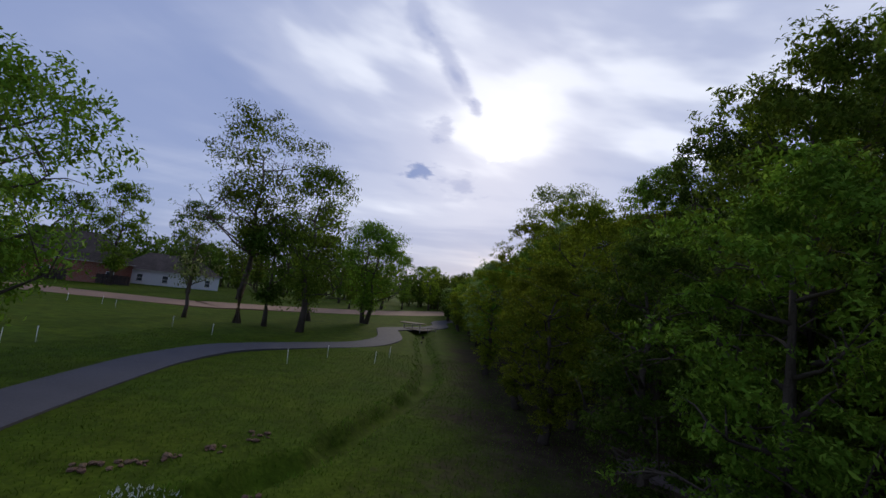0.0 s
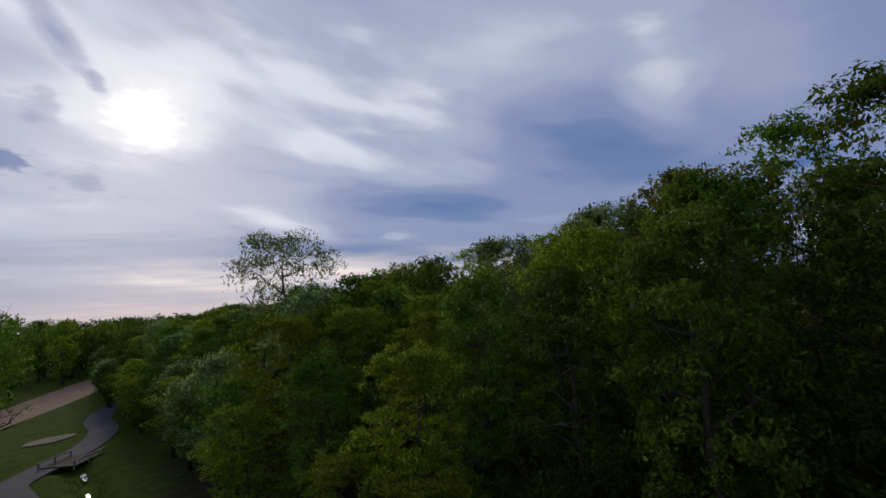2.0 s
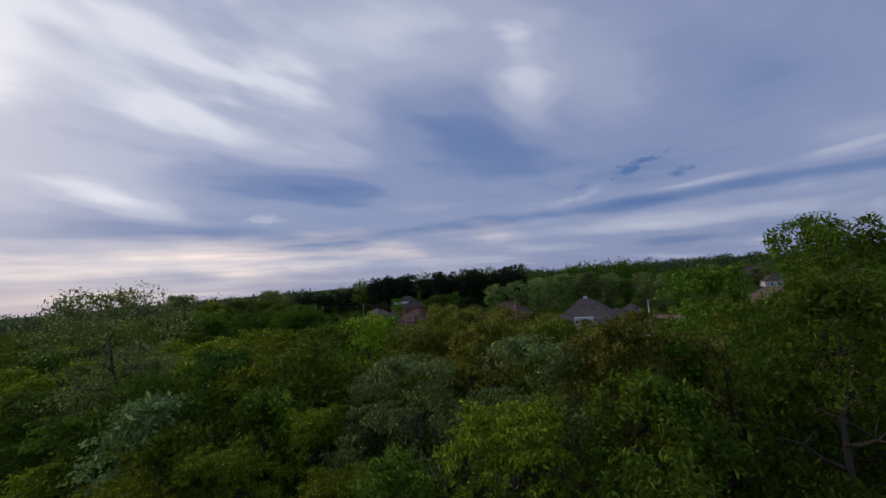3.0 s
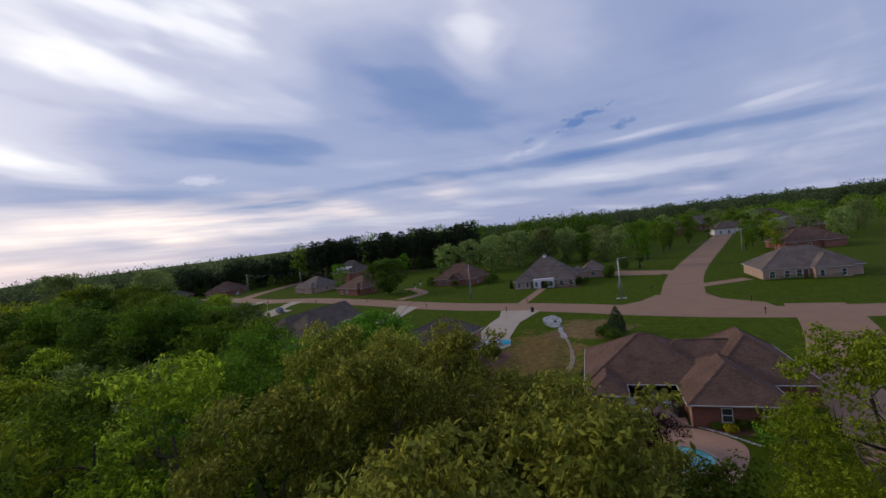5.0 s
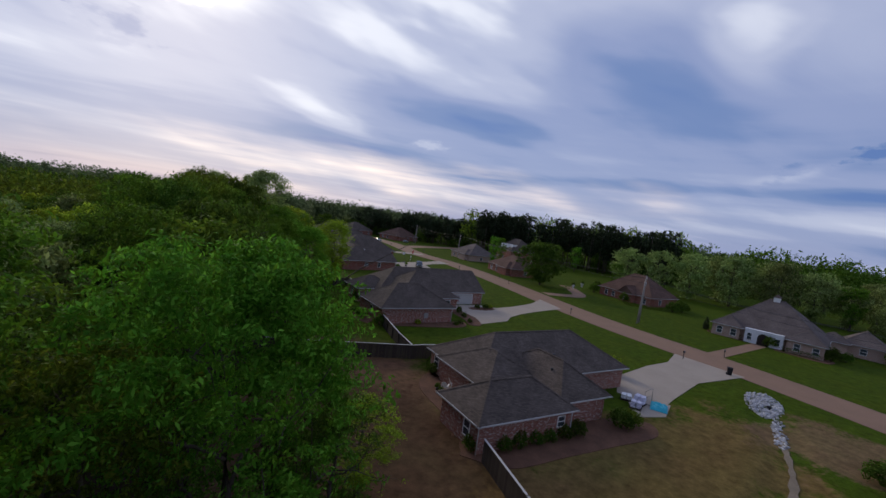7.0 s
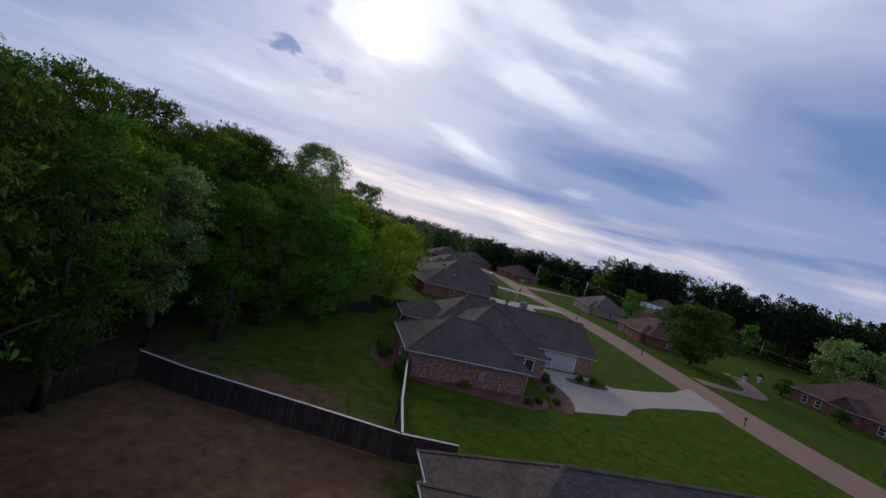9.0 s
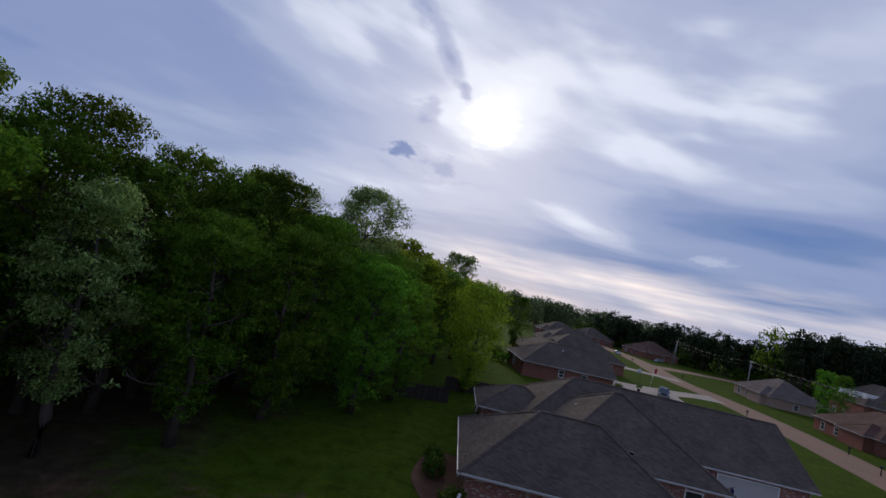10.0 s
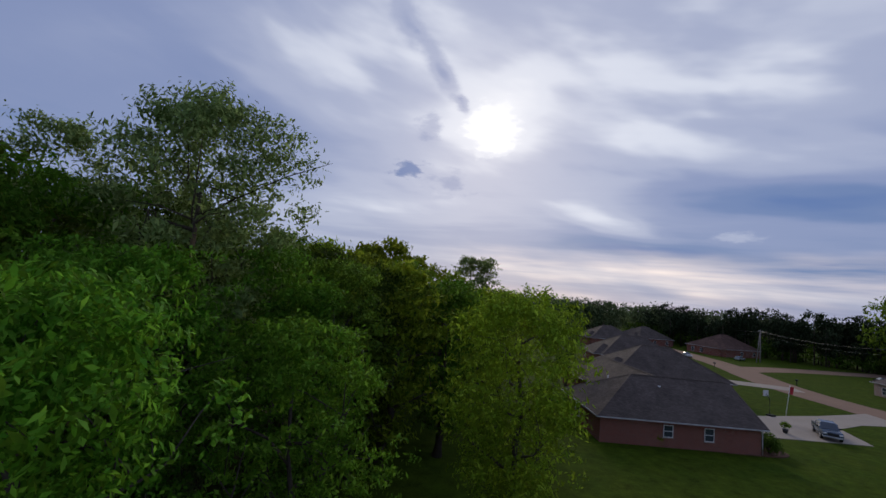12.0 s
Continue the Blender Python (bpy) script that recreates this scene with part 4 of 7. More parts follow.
box(b, 8.0, 8.7, 0.22, 0.43, 0.9, 1.7, bevel=0.02)
tube(b, [(8.1, 0.33, 0), (8.1, 0.33, 0.9)], [0.04, 0.04], 6)
part("electric_meter", b, M_IRON, h2)

# house with a plain brick side wall, pickup on its drive
h3 = house(pose(60.2, 102.4, 0, 0, 0, -2.0), "red brick house with a broad charcoal hipped roof", [(0, 17.4, 0, 12.4, 0.56, "e"), (5.6, 16.4, 5.0, 31.0, 0.54, ""), (11.0, 18.6, 4.4, 17.0, 0.5, "")], M_BRICK, M_SHING, eave=2.6)
add_window(h3, 7.4, 0.44, "-y", 1.0, 1.0, 1.2)
add_window(h3, 11.6, 0.44, "-y", 1.0, 0.9, 1.3)
add_window(h3, 0.44, 7.0, "-x", 1.4)
add_door(h3, 18.16, 9.6, "+x", 4.6, 2.1, M_WHITE, "garage_door", 4)
vent(h3, 8.6, 4.6, 5.1, M_WHITE)
vent(h3, 7.6, 16.0, 4.0, M_WHITE)
downspout(h3, 17.0, 0.34, 2.5)

# brown-roofed house with patio and pool
LOT = pose(25.8, -17.2, 0, 0, 0, 4)


def lot(x, y):
    """A spot of the pool lot, from its own plan."""
    p = LOT @ Vector((x - 28.0, y + 16.4, 0))
    return p.x, p.y


hb = house(LOT, "dark red brick house with a brown hipped roof", [(5.2, 18.6, 4.2, 18.6, 0.60, "", 0, [(9.6, 18.15, 4.65, 18.15), (5.65, 9.6, 14.45, 18.15)]), (6.4, 17.2, -3.0, 13.0, 0.58, "", 0, [(9.6, 16.75, -2.55, 12.55), (6.85, 9.6, -2.55, 8.56)]), (0, 12.0, 0, 9.0, 0.60, ""), (1.9, 9.0, 14.0, 18.3, 0.62, ""), (5.2, 19.0, -4.4, 6.2, 0.74, "")], M_BRICK, M_SHING_B, eave=2.5)
for y in (2.2, 5.6):
    add_window(hb, 0.44, y, "-x", 0.95, 0.7, 1.4)
add_window(hb, 9.59, 12.3, "-x", 1.8, 0.4, 1.7)
add_door(hb, 9.59, 10.3, "-x", 1.6, 2.1, M_GLASSY)
add_window(hb, 5.0, 17.87, "+y", 1.0)
for x, y, z in ((9.0, 8.6, 4.6), (9.8, 1.2, 4.9), (8.0, 1.4, 3.9)):
    vent(hb, x, y, z, M_DARK)
downspout(hb, 1.95, 14.4, 2.4)
downspout(hb, 0.35, 8.7, 2.4)

# white arched entry, steep roof with a cupola
hw = house(pose(116.5, 11.0, 0, 0, 0, 3), "buff brick house with a steep taupe hipped roof", [(0, 17.0, 0, 19.5, 0.80, ""), (14.5, 24, -9.0, -1.0, 0.75, ""), (12, 18, -3, 3, 0.6, ""), (-1.4, 5.0, -0.2, 6.5, 0.7, ""), (-1.4, 5.0, 13.6, 19.7, 0.7, "")], M_BRICK_P, M_SHING_T, eave=2.6)
part("entry_wall", bx(-0.9, 0.5, 6.6, 13.2, -0.1, 2.95), M_STUCCO, hw, "white rendered entry wall")
# flat plate on the wall; its dark colour paints the shade inside the arch
b = bmesh.new()
for k in range(9):
    a0, a1 = math.pi * k / 9, math.pi * (k + 1) / 9
    vs = [b.verts.new((-0.93, 9.9 + 1.0 * math.cos(a), 1.5 + 0.9 * math.sin(a))) for a in (a0, a1)] + [b.verts.new((-0.93, 9.9, 1.5))]
    b.faces.new(vs)
box(b, -0.94, -0.91, 8.9, 10.9, 0, 1.5)
part("arched_doorway", b, M_SHADOWY, hw)
for y in (7.5, 12.3):
    add_window(hw, -0.91, y, "-x", 0.9, 0.6, 1.5)
for y in (1.5, 4.4, 15.2, 17.8):
    add_window(hw, -0.96, y, "-x", 1.1, 0.6, 1.5, None)
b = bmesh.new()
box(b, 7.9, 9.1, 9.3, 10.5, 8.9, 9.9, bevel=0.03)
part("cupola_base", b, M_WHITE, hw)
b = bmesh.new()
roof_block(b, 7.7, 9.3, 9.1, 10.7, 9.9, 0.9)
part("cupola_roof", b, M_SHING, hw)
add_window(hw, 14.95, -5.0, "-x", 1.2)

# brown-roofed house with a front gable
hd = house(pose(130.5, 50.2, 0, 0, 0, -10), "red brick house with a brown hipped roof and front gable", [(0, 14.0, 0, 18.5, 0.80, ""), (-1.5, 7.0, 5.0, 10.5, 0.85, "w")], M_BRICK, M_SHING_B, eave=2.6)
for y in (2.5, 13.0, 15.6):
    add_window(hd, 0.44, y, "-x", 1.1, 0.5, 1.5)
add_window(hd, -1.06, 7.7, "-x", 1.4, 0.6, 1.5)
add_window(hd, 5, 0.44, "-y", 1.2)
# corner house with a buff front
he = house(pose(109.5, -56.0, 0, 0, 0, 4), "buff brick house with a brown-grey hipped roof", [(0, 15.0, 0, 21.0, 0.62, ""), (-2.0, 8.0, 3.0, 11.0, 0.75, "")], M_BRICK_P, M_SHING_T, eave=2.6)
for y in (13.0, 15.5, 18.6):
    add_window(he, 0.44, y, "-x", 1.2, 0.4, 1.6)
for y in (5.0, 9.2):
    add_window(he, -1.56, y, "-x", 1.0, 0.4, 1.6)
add_door(he, 0.42, 11.7, "-x", 1.0, 2.1, M_WOOD_R)


def far_house(x, y, turn, w, d, wall, roof, pitch=0.6, label="brick house with a hipped roof, far down the street", eave=2.7):
    h = house(pose(x, y, 0, 0, 0, turn), label, [(-w / 2, w / 2, -d / 2, d / 2, pitch, ""), (-w / 2 - 1.5, -w / 2 + 6, -d / 2 + 1.5, -d / 2 + 8.5, pitch, "")], wall, roof, eave=eave)
    for k in (-0.25, 0.1, 0.32):
        add_window(h, -w / 2 + 0.44, k * d + (2.0 if k < 0 else 0), "-x", 1.2, 0.5, 1.5)
    for k in (-0.05, 0.3):
        add_window(h, k * w, -d / 2 + 0.44, "-y", 1.2, 0.6, 1.4)
    return h


far_house(86, 137, -6, 20, 15, M_BRICK, M_SHING, label="brick house with a low grey roof")
far_house(95, 163, -4, 20, 15, M_BRICK, M_SHING, label="brick house with a grey hipped roof")
far_house(112, 214, 0, 18, 15, M_BRICK, M_SHING)
far_house(138, 236, 15, 18, 15, M_BRICK, M_SHING)
far_house(158, 216, 20, 20, 16, M_BRICK, M_SHING_B)
far_house(132, 102, -18, 14, 18, M_BRICK, M_SHING_B, label="low brick house behind a round tree")
far_house(146, 138, -15, 15, 18, M_BRICK_P, M_SHING_T, label="buff brick house behind young trees")
t = far_house(182, 142, -20, 14, 20, M_BRICK, M_SHING, 0.9, label="two-storey brick house with a steep slate roof", eave=5.2)
for k in (-5, 0, 5):
    part("dormer", bx(-6.5, -3.5, k - 0.9, k + 0.9, 6.6, 8.4), M_WHITE, t)
far_house(178, -66, 10, 15, 20, M_BRICK, M_SHING_B, label="red brick house beyond a side street")
far_house(280, -62, 8, 14, 20, M_STUCCO, M_SHING, label="white house at the end of a side street", eave=3.2)
far_house(316, -34, 8, 16, 22, M_BRICK, M_SHING_B, 0.8, eave=4.2)
far_house(336, -56, 8, 16, 24, M_BRICK, M_SHING_T, 0.8, eave=4.6)
far_house(328, -92, 8, 16, 26, M_STUCCO, M_SHING, 0.75, label="pale house among lawns", eave=4.8)
far_house(250, -85, 5, 16, 22, M_BRICK, M_SHING, eave=3)
# houses across the park road
hp = house(pose(-113, 70, 0, 0, 0, 35), "red brick house with a steep grey roof behind a board fence", [(-9, 9, -7, 7, 0.85, "w"), (-2, 8, -10, 0, 0.85, "w")], M_BRICK, M_SHING, eave=4.2)
for x in (-5, 5):
    add_window(hp, x, -6.56 if x < 0 else -9.56, "-y", 1.3, 1.0, 1.5)
hq = house(pose(-104, 86, 0, 0, 0, 32), "white house with a grey hipped roof", [(-11, 11, -6, 6, 0.7, "")], M_STUCCO, M_SHING, eave=3.4)
for x in (-6, -1, 4, 8):
    add_window(hq, x, -5.56, "-y", 1.2, 0.7, 1.7)

# ---- trees ----
SPECIES = {
    "mid": (M_LEAF, "mid-green broadleaf tree in spring leaf"),
    "dark": (M_LEAF_D, "dark green broadleaf tree with a dense crown"),
    "yellow": (M_LEAF_Y, "yellow-green tree in young spring leaf"),
    "grey": (M_LEAF_G, "grey-green tree with soft pale foliage"),
    "bright": (M_LEAF_B, "bright green maple in full leaf"),
    "pale": (M_LEAF_P, "pale green tree with a full soft crown"),
}
NEAR, FAR = {}, {}
for k, (key, (material, _)) in enumerate(SPECIES.items()):
    NEAR[key] = [tree_meshes(10 * k + i, 16, 4.4, 2.2, 620, 20, 0.22, material, spread=0.19, shape=0.60, gap=0.3) for i in range(2)]
    FAR[key] = [tree_meshes(10 * k + i + 5, 16, 4.6, 2.2, 640, 8, 0.42, material, spread=0.30, shape=0.58, gap=0.15, limbs=6) for i in range(2)]

CLOSE = [tree_meshes(300 + i, 16, 4.2, 1.0, 950, 26, 0.19, m, spread=0.16, shape=0.55, gap=0.2, limbs=12, bough=0.22) for i, m in enumerate((M_LEAF, M_LEAF_O, M_LEAF_Y, M_LEAF_G, M_LEAF_D))]

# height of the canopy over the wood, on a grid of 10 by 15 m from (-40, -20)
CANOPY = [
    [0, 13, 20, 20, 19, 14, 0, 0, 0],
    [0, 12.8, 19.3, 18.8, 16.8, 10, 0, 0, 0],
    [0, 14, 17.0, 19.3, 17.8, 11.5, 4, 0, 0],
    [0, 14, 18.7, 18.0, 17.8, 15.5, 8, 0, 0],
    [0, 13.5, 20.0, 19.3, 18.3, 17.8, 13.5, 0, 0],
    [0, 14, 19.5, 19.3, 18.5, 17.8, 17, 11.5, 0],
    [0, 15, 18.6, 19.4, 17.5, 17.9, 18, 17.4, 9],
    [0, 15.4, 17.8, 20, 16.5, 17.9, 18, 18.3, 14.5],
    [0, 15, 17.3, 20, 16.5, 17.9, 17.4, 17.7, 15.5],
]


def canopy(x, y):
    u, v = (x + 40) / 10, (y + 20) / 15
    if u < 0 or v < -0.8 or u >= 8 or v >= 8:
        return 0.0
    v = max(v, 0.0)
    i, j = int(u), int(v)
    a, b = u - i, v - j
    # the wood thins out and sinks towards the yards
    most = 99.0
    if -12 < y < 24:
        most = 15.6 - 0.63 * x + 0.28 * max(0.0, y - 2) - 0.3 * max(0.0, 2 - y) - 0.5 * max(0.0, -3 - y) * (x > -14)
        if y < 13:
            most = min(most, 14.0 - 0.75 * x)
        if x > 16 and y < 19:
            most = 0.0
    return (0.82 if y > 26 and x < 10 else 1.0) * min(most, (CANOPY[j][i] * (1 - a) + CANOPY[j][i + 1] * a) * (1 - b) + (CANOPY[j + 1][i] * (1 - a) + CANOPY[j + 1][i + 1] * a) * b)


OLIVES = ((-2.5, 3.8, 18.0), (0.5, 5.0, 15.0), (-1.6, 8.0, 17.6), (1.6, 8.2, 15.4), (1.5, 11.8, 16.0), (-4.0, 9.5, 18.6), (0.2, 0.8, 13.6), (-3.0, 0.0, 16.0), (-7.0, 5.0, 18.4), (-6.5, 1.0, 16.8))
rng = np.random.default_rng(11)
spots = [(10.5, 17.5), (15.0, 38.0), (31.3, 79.2), (20.4, 53.4), (22.5, 50.5), (45.0, 82.5), (27.6, 63.2), (23.6, 60.6), (34.0, 68.0), (29, 67.5), (37.4, 73.6), (32.5, 73.0), (23.5, 80.8), (36.7, 114.0), (-20.5, -16.2), (-13.5, -18.5), (-24, -9), (-28.4, -10.6), (-28.2, -6.2), (-27.2, -1.0), (-21.8, 33.6), (-17, -12.5), (-8, -18.5)] + [(x, y) for x, y, _ in OLIVES] + [(7, 9), (8, 13), (5.5, 12.5), (10, 9), (9.5, 5), (12, 12)]      # single trees, placed below
own = len(spots)
for _ in range(9000):
    x, y = rng.uniform(-34, 48), rng.uniform(-30, 112)
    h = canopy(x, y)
    if h < 5.5:
        continue
    if 22 < y < 92 and x > 16.0 + (y - 36) * 0.47:
        continue
    gap = 4.4 if h > 9 else 3.4
    if any((x - a) ** 2 + (y - b) ** 2 < (gap if i >= own else 4.0) ** 2 for i, (a, b) in enumerate(spots)):
        continue
    spots.append((x, y))
for x, y in spots[own:]:
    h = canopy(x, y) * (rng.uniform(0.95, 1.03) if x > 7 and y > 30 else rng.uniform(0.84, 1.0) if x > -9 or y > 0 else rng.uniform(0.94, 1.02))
    close = (x < -14 and y < 12) or (-14 < x < 14 and y < 26) or (x > 13 and y < 68) or (x > 25 and y < 92)
    if 13 < y < 28 and -8 < x < 12:
        key = rng.choice(["bright", "bright", "mid"])
    elif y < 24 and -14 < x < 12:
        key = rng.choice(["yellow", "yellow", "yellow", "mid"])
    elif x > 24 and 44 < y < 74:
        key = "bright"
    elif x > 8 and y > 24:
        key = rng.choice(["dark", "mid", "dark", "bright"])
    elif x < -14 and y < 20:
        key = rng.choice(["mid", "yellow", "grey", "mid", "bright"])
    else:
        key = rng.choice(["mid", "dark", "grey", "yellow"])
    ms = (NEAR if close else FAR)[key][rng.integers(2)]
    if (x < -23 and y < 10) or (x < 6 and -16 < y < 13):
        which = int(rng.choice([0, 2, 2, 2] if y > -5 else [0, 4, 0, 4])) if x < -23 else int(rng.choice([0, 1, 2, 3] if x < -14 else [1, 0, 1, 2]))
        ms, key = CLOSE[which], ("mid", "yellow", "yellow", "grey", "dark")[which]
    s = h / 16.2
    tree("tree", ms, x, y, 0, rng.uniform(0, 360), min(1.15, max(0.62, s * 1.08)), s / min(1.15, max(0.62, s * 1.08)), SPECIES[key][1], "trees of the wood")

for i, (x, y, h) in enumerate(OLIVES):
    tree("tree", CLOSE[1 if x < 0 else 0], x, y, 0, i * 83, 0.95, h / 16.1 / 0.95, "olive-green tree in young spring leaf", "trees of the wood")

# single trees that stand out
limbs_apart(tree("maple", tree_meshes(71, 16.0, 6.7, 0.4, 2400, 26, 0.20, M_LEAF_B, spread=0.19, shape=0.42, bough=0.2), 10.2, 17.0, 0, 0, label="large bright green maple at the edge of the wood", category="tree"))
tree("oak", tree_meshes(72, 17.0, 6.4, 3.0, 1000, 12, 0.32, M_LEAF_D, spread=0.22, shape=0.55), 14.9, 38.2, 0, 0, label="round dark green oak with a domed crown", category="tree")
limbs_apart(tree("sycamore", tree_meshes(73, 21.6, 5.6, 3.5, 2700, 12, 0.25, M_LEAF_G, spread=0.26, shape=0.58, gap=0.1, limbs=20, bough=0.20), 31.3, 79.2, 0, 40, label="tall airy sycamore with limbs showing through", category="tree"))
limbs_apart(tree("sycamore", tree_meshes(76, 20.2, 3.6, 6.0, 1000, 12, 0.22, M_LEAF_G, spread=0.26, shape=0.6, gap=0.4, limbs=14, bough=0.22), 23.5, 80.8, 0, 110, label="slim airy sycamore with pale green leaves", category="tree"))
limbs_apart(tree("blossoming_tree", tree_meshes(74, 14.2, 3.2, 2.6, 700, 18, 0.20, M_LEAF_P, spread=0.22, shape=0.45, gap=0.35), 20.4, 53.4, 0, 0, label="slender pale-leaved tree by the yard fence", category="tree"))
limbs_apart(tree("maple", tree_meshes(75, 14.4, 5.0, 0.8, 1900, 12, 0.24, M_LEAF_Y, spread=0.22, shape=0.5, gap=0.0), 47.0, 82.7, 0, 0, label="light green maple at the lawn's edge", category="tree"))
MAPLES = [tree_meshes(77 + i, 13.6, 4.6, 0.8, 900, 30, 0.18, M_LEAF_F, spread=0.17, shape=0.42) for i in range(2)]
for x, y, s in ((28.2, 63.0, 1.08), (23.9, 60.4, 1.02), (34.4, 67.8, 1.0), (29.0, 67.5, 1.18), (37.8, 73.4, 0.9), (32.5, 73.0, 1.06)):
    limbs_apart(tree("maple", MAPLES[int(x) % 2], x, y, 0, x * 40, s, 1, "bright green maple along the yard fence", "maples along the yards"))
tree("round_tree", tree_meshes(91, 19.6, 6.2, 8, 900, 9, 0.58, M_LEAF_Y, spread=0.3, shape=0.6), 36.7, 114.0, 0, 0, label="round-topped light green tree above the wood", category="tree")
tree("round_tree", tree_meshes(92, 23.4, 7.4, 9, 900, 9, 0.58, M_LEAF_G, spread=0.34, shape=0.6, gap=0.3), 54.9, 164.0, 0, 0, label="tall round tree with thin leaf at its top", category="tree")
for x, y, h, r in ((-21.5, -15.6, 20.2, 3.4), (-13.5, -17.5, 22.4, 4.0), (-24.0, -10.0, 17.2, 3.4), (-17.0, -12.5, 20.6, 3.8), (-8.0, -18.5, 23.0, 4.4)):
    tree("tree", tree_meshes(int(200 + x), h, r, 5.0, 760, 18, 0.24, M_LEAF, spread=0.2, shape=0.6, gap=0.45, limbs=14), x, y, 0, 0, label="tall mid-green tree rising above the wood", group="trees of the wood")
for i, (x, y, h) in enumerate(((12.5, 44.5, 18.2), (14.2, 50.5, 18.9), (10.5, 49.5, 18.2), (19.5, 62.5, 18.5), (24.5, 68.5, 19.4), (13.6, 40.8, 16.6), (9.5, 36.0, 16.4), (22.5, 71.0, 20.0), (20.0, 76.0, 20.6), (16.2, 57.6, 19.4), (12.0, 47.2, 18.2), (21.5, 65.5, 18.2))):
    key = ("dark", "mid", "bright", "mid")[i % 4]
    tree("tree", NEAR[key][i % 2], x, y, 0, i * 77, 1.08, h / 16.2 / 1.08, SPECIES[key][1], "trees of the wood")
for i, (x, y, h) in enumerate(((36, 98, 16.6), (40, 104, 16.6), (32, 100, 17.6), (44, 96, 14.6), (48, 104, 14.4), (50, 112, 14.6), (42, 112, 17.0), (38, 120, 17.6), (46, 126, 17.0), (30, 110, 18.0), (40, 91, 15.6), (44, 104, 15.4), (54, 122, 14.5))):
    key = ("yellow", "mid", "yellow", "bright")[i % 4]
    tree("tree", FAR[key][i % 2], x, y, 0, i * 61, 1.1, h / 16.1 / 1.1, SPECIES[key][1], "trees of the wood")
for x, y, h, r, k in ((-28.0, -10.6, 15.6, 3.8, 0), (-27.6, -6.2, 14.2, 3.4, 4), (-27.0, -1.0, 14.6, 3.6, 0)):
    tree("tree", CLOSE[k], x, y, 0, x * 50, r / 4.2, h / 16.1 / (r / 4.2), "tall mid-green tree at the edge of the wood", "trees of the wood")
limbs_apart(tree("sycamore", tree_meshes(78, 23.0, 7.2, 9.0, 1000, 9, 0.34, M_LEAF_G, spread=0.34, shape=0.62, gap=0.5, limbs=14, bough=0.2), -21.8, 33.6, 0, 20, label="airy half-leafed tree rising over the wood", category="tree"))
tree("evergreen", FAR["dark"][0], 65.3, 126.0, 0, 0, 0.72, 1.2, "dark round evergreen beyond a brick house", category="tree")
PLUM = tree_meshes(95, 3.5, 3.2, 0.5, 800, 12, 0.16, M_LEAF_R, spread=0.16, shape=0.5, gap=0.4, limbs=10)
limbs_apart(tree("plum_tree", PLUM, *lot(23.6, -3.6), 0, 0, label="dark plum-leaved small tree beside the pool", category="tree"))

# park trees
tree("park_tree", tree_meshes(81, 24.0, 8.6, 9.0, 900, 11, 0.34, M_LEAF, spread=0.4, shape=0.72, gap=0.4, limbs=18, trunk_r=0.42, bough=0.18), -59.9, 25.6, 0, 0, label="tall open-crowned park tree with bare trunk", group="park trees")
tree("park_tree", tree_meshes(82, 18.4, 5.0, 2.4, 800, 11, 0.36, M_LEAF, spread=0.4, shape=0.6, gap=0.4, limbs=12), -52.4, 23.9, 0, 0, label="dark green park tree, branches hanging low", group="park trees")
tree("park_tree", tree_meshes(83, 12.6, 3.6, 2.6, 240, 18, 0.42, M_LEAF_D, spread=0.55, gap=0.2), -56.8, 25.4, 0, 70, label="rounded dark green park tree", group="park trees")
tree("park_tree", tree_meshes(84, 16.5, 4.4, 3.0, 260, 18, 0.45, M_LEAF, spread=0.55, gap=0.3), -55.1, 36.9, 0, 20, label="mid-green park tree near the road", group="park trees")
tree("park_tree", tree_meshes(85, 16.0, 6.0, 2.0, 1000, 15, 0.34, M_LEAF, spread=0.5, twin=True, shape=0.5), -48.3, 43.1, 0, 0, label="bushy green park tree with two stems", group="park trees")
tree("park_tree", tree_meshes(86, 10.5, 2.6, 4.0, 60, 12, 0.36, M_LEAF_G, spread=0.5, gap=0.6), -65.5, 25.1, 0, 0, label="thin young park tree, nearly bare", group="park trees")
tree("park_tree", tree_meshes(87, 13.5, 5.5, 2.8, 1100, 11, 0.25, M_LEAF, spread=0.26, shape=0.55, gap=0.1), -56.5, -6.5, 0, 0, label="leafy park tree beside the footpath", group="park trees")
for i, (x, y, s) in enumerate(((-101, 62, 1.3), (-88, 66, 1.2), (-77, 64, 0.95), (-118, 58, 1.2), (-72, 88, 1.1), (-64, 100, 1.0), (-57, 78, 0.9), (-51, 92, 1.15), (-46, 104, 1.0), (-80, 100, 1.2), (-90, 106, 1.3), (-38, 122, 0.95), (-60, 122, 1.2), (-128, 84, 1.3), (-42, 140, 1.0), (-28, 150, 0.9))):
    key = ("mid", "dark", "mid", "yellow")[i % 4]
    tree("tree", FAR[key][i % 2], x, y, 0, i * 50, s, 1, SPECIES[key][1], "trees along the park road")

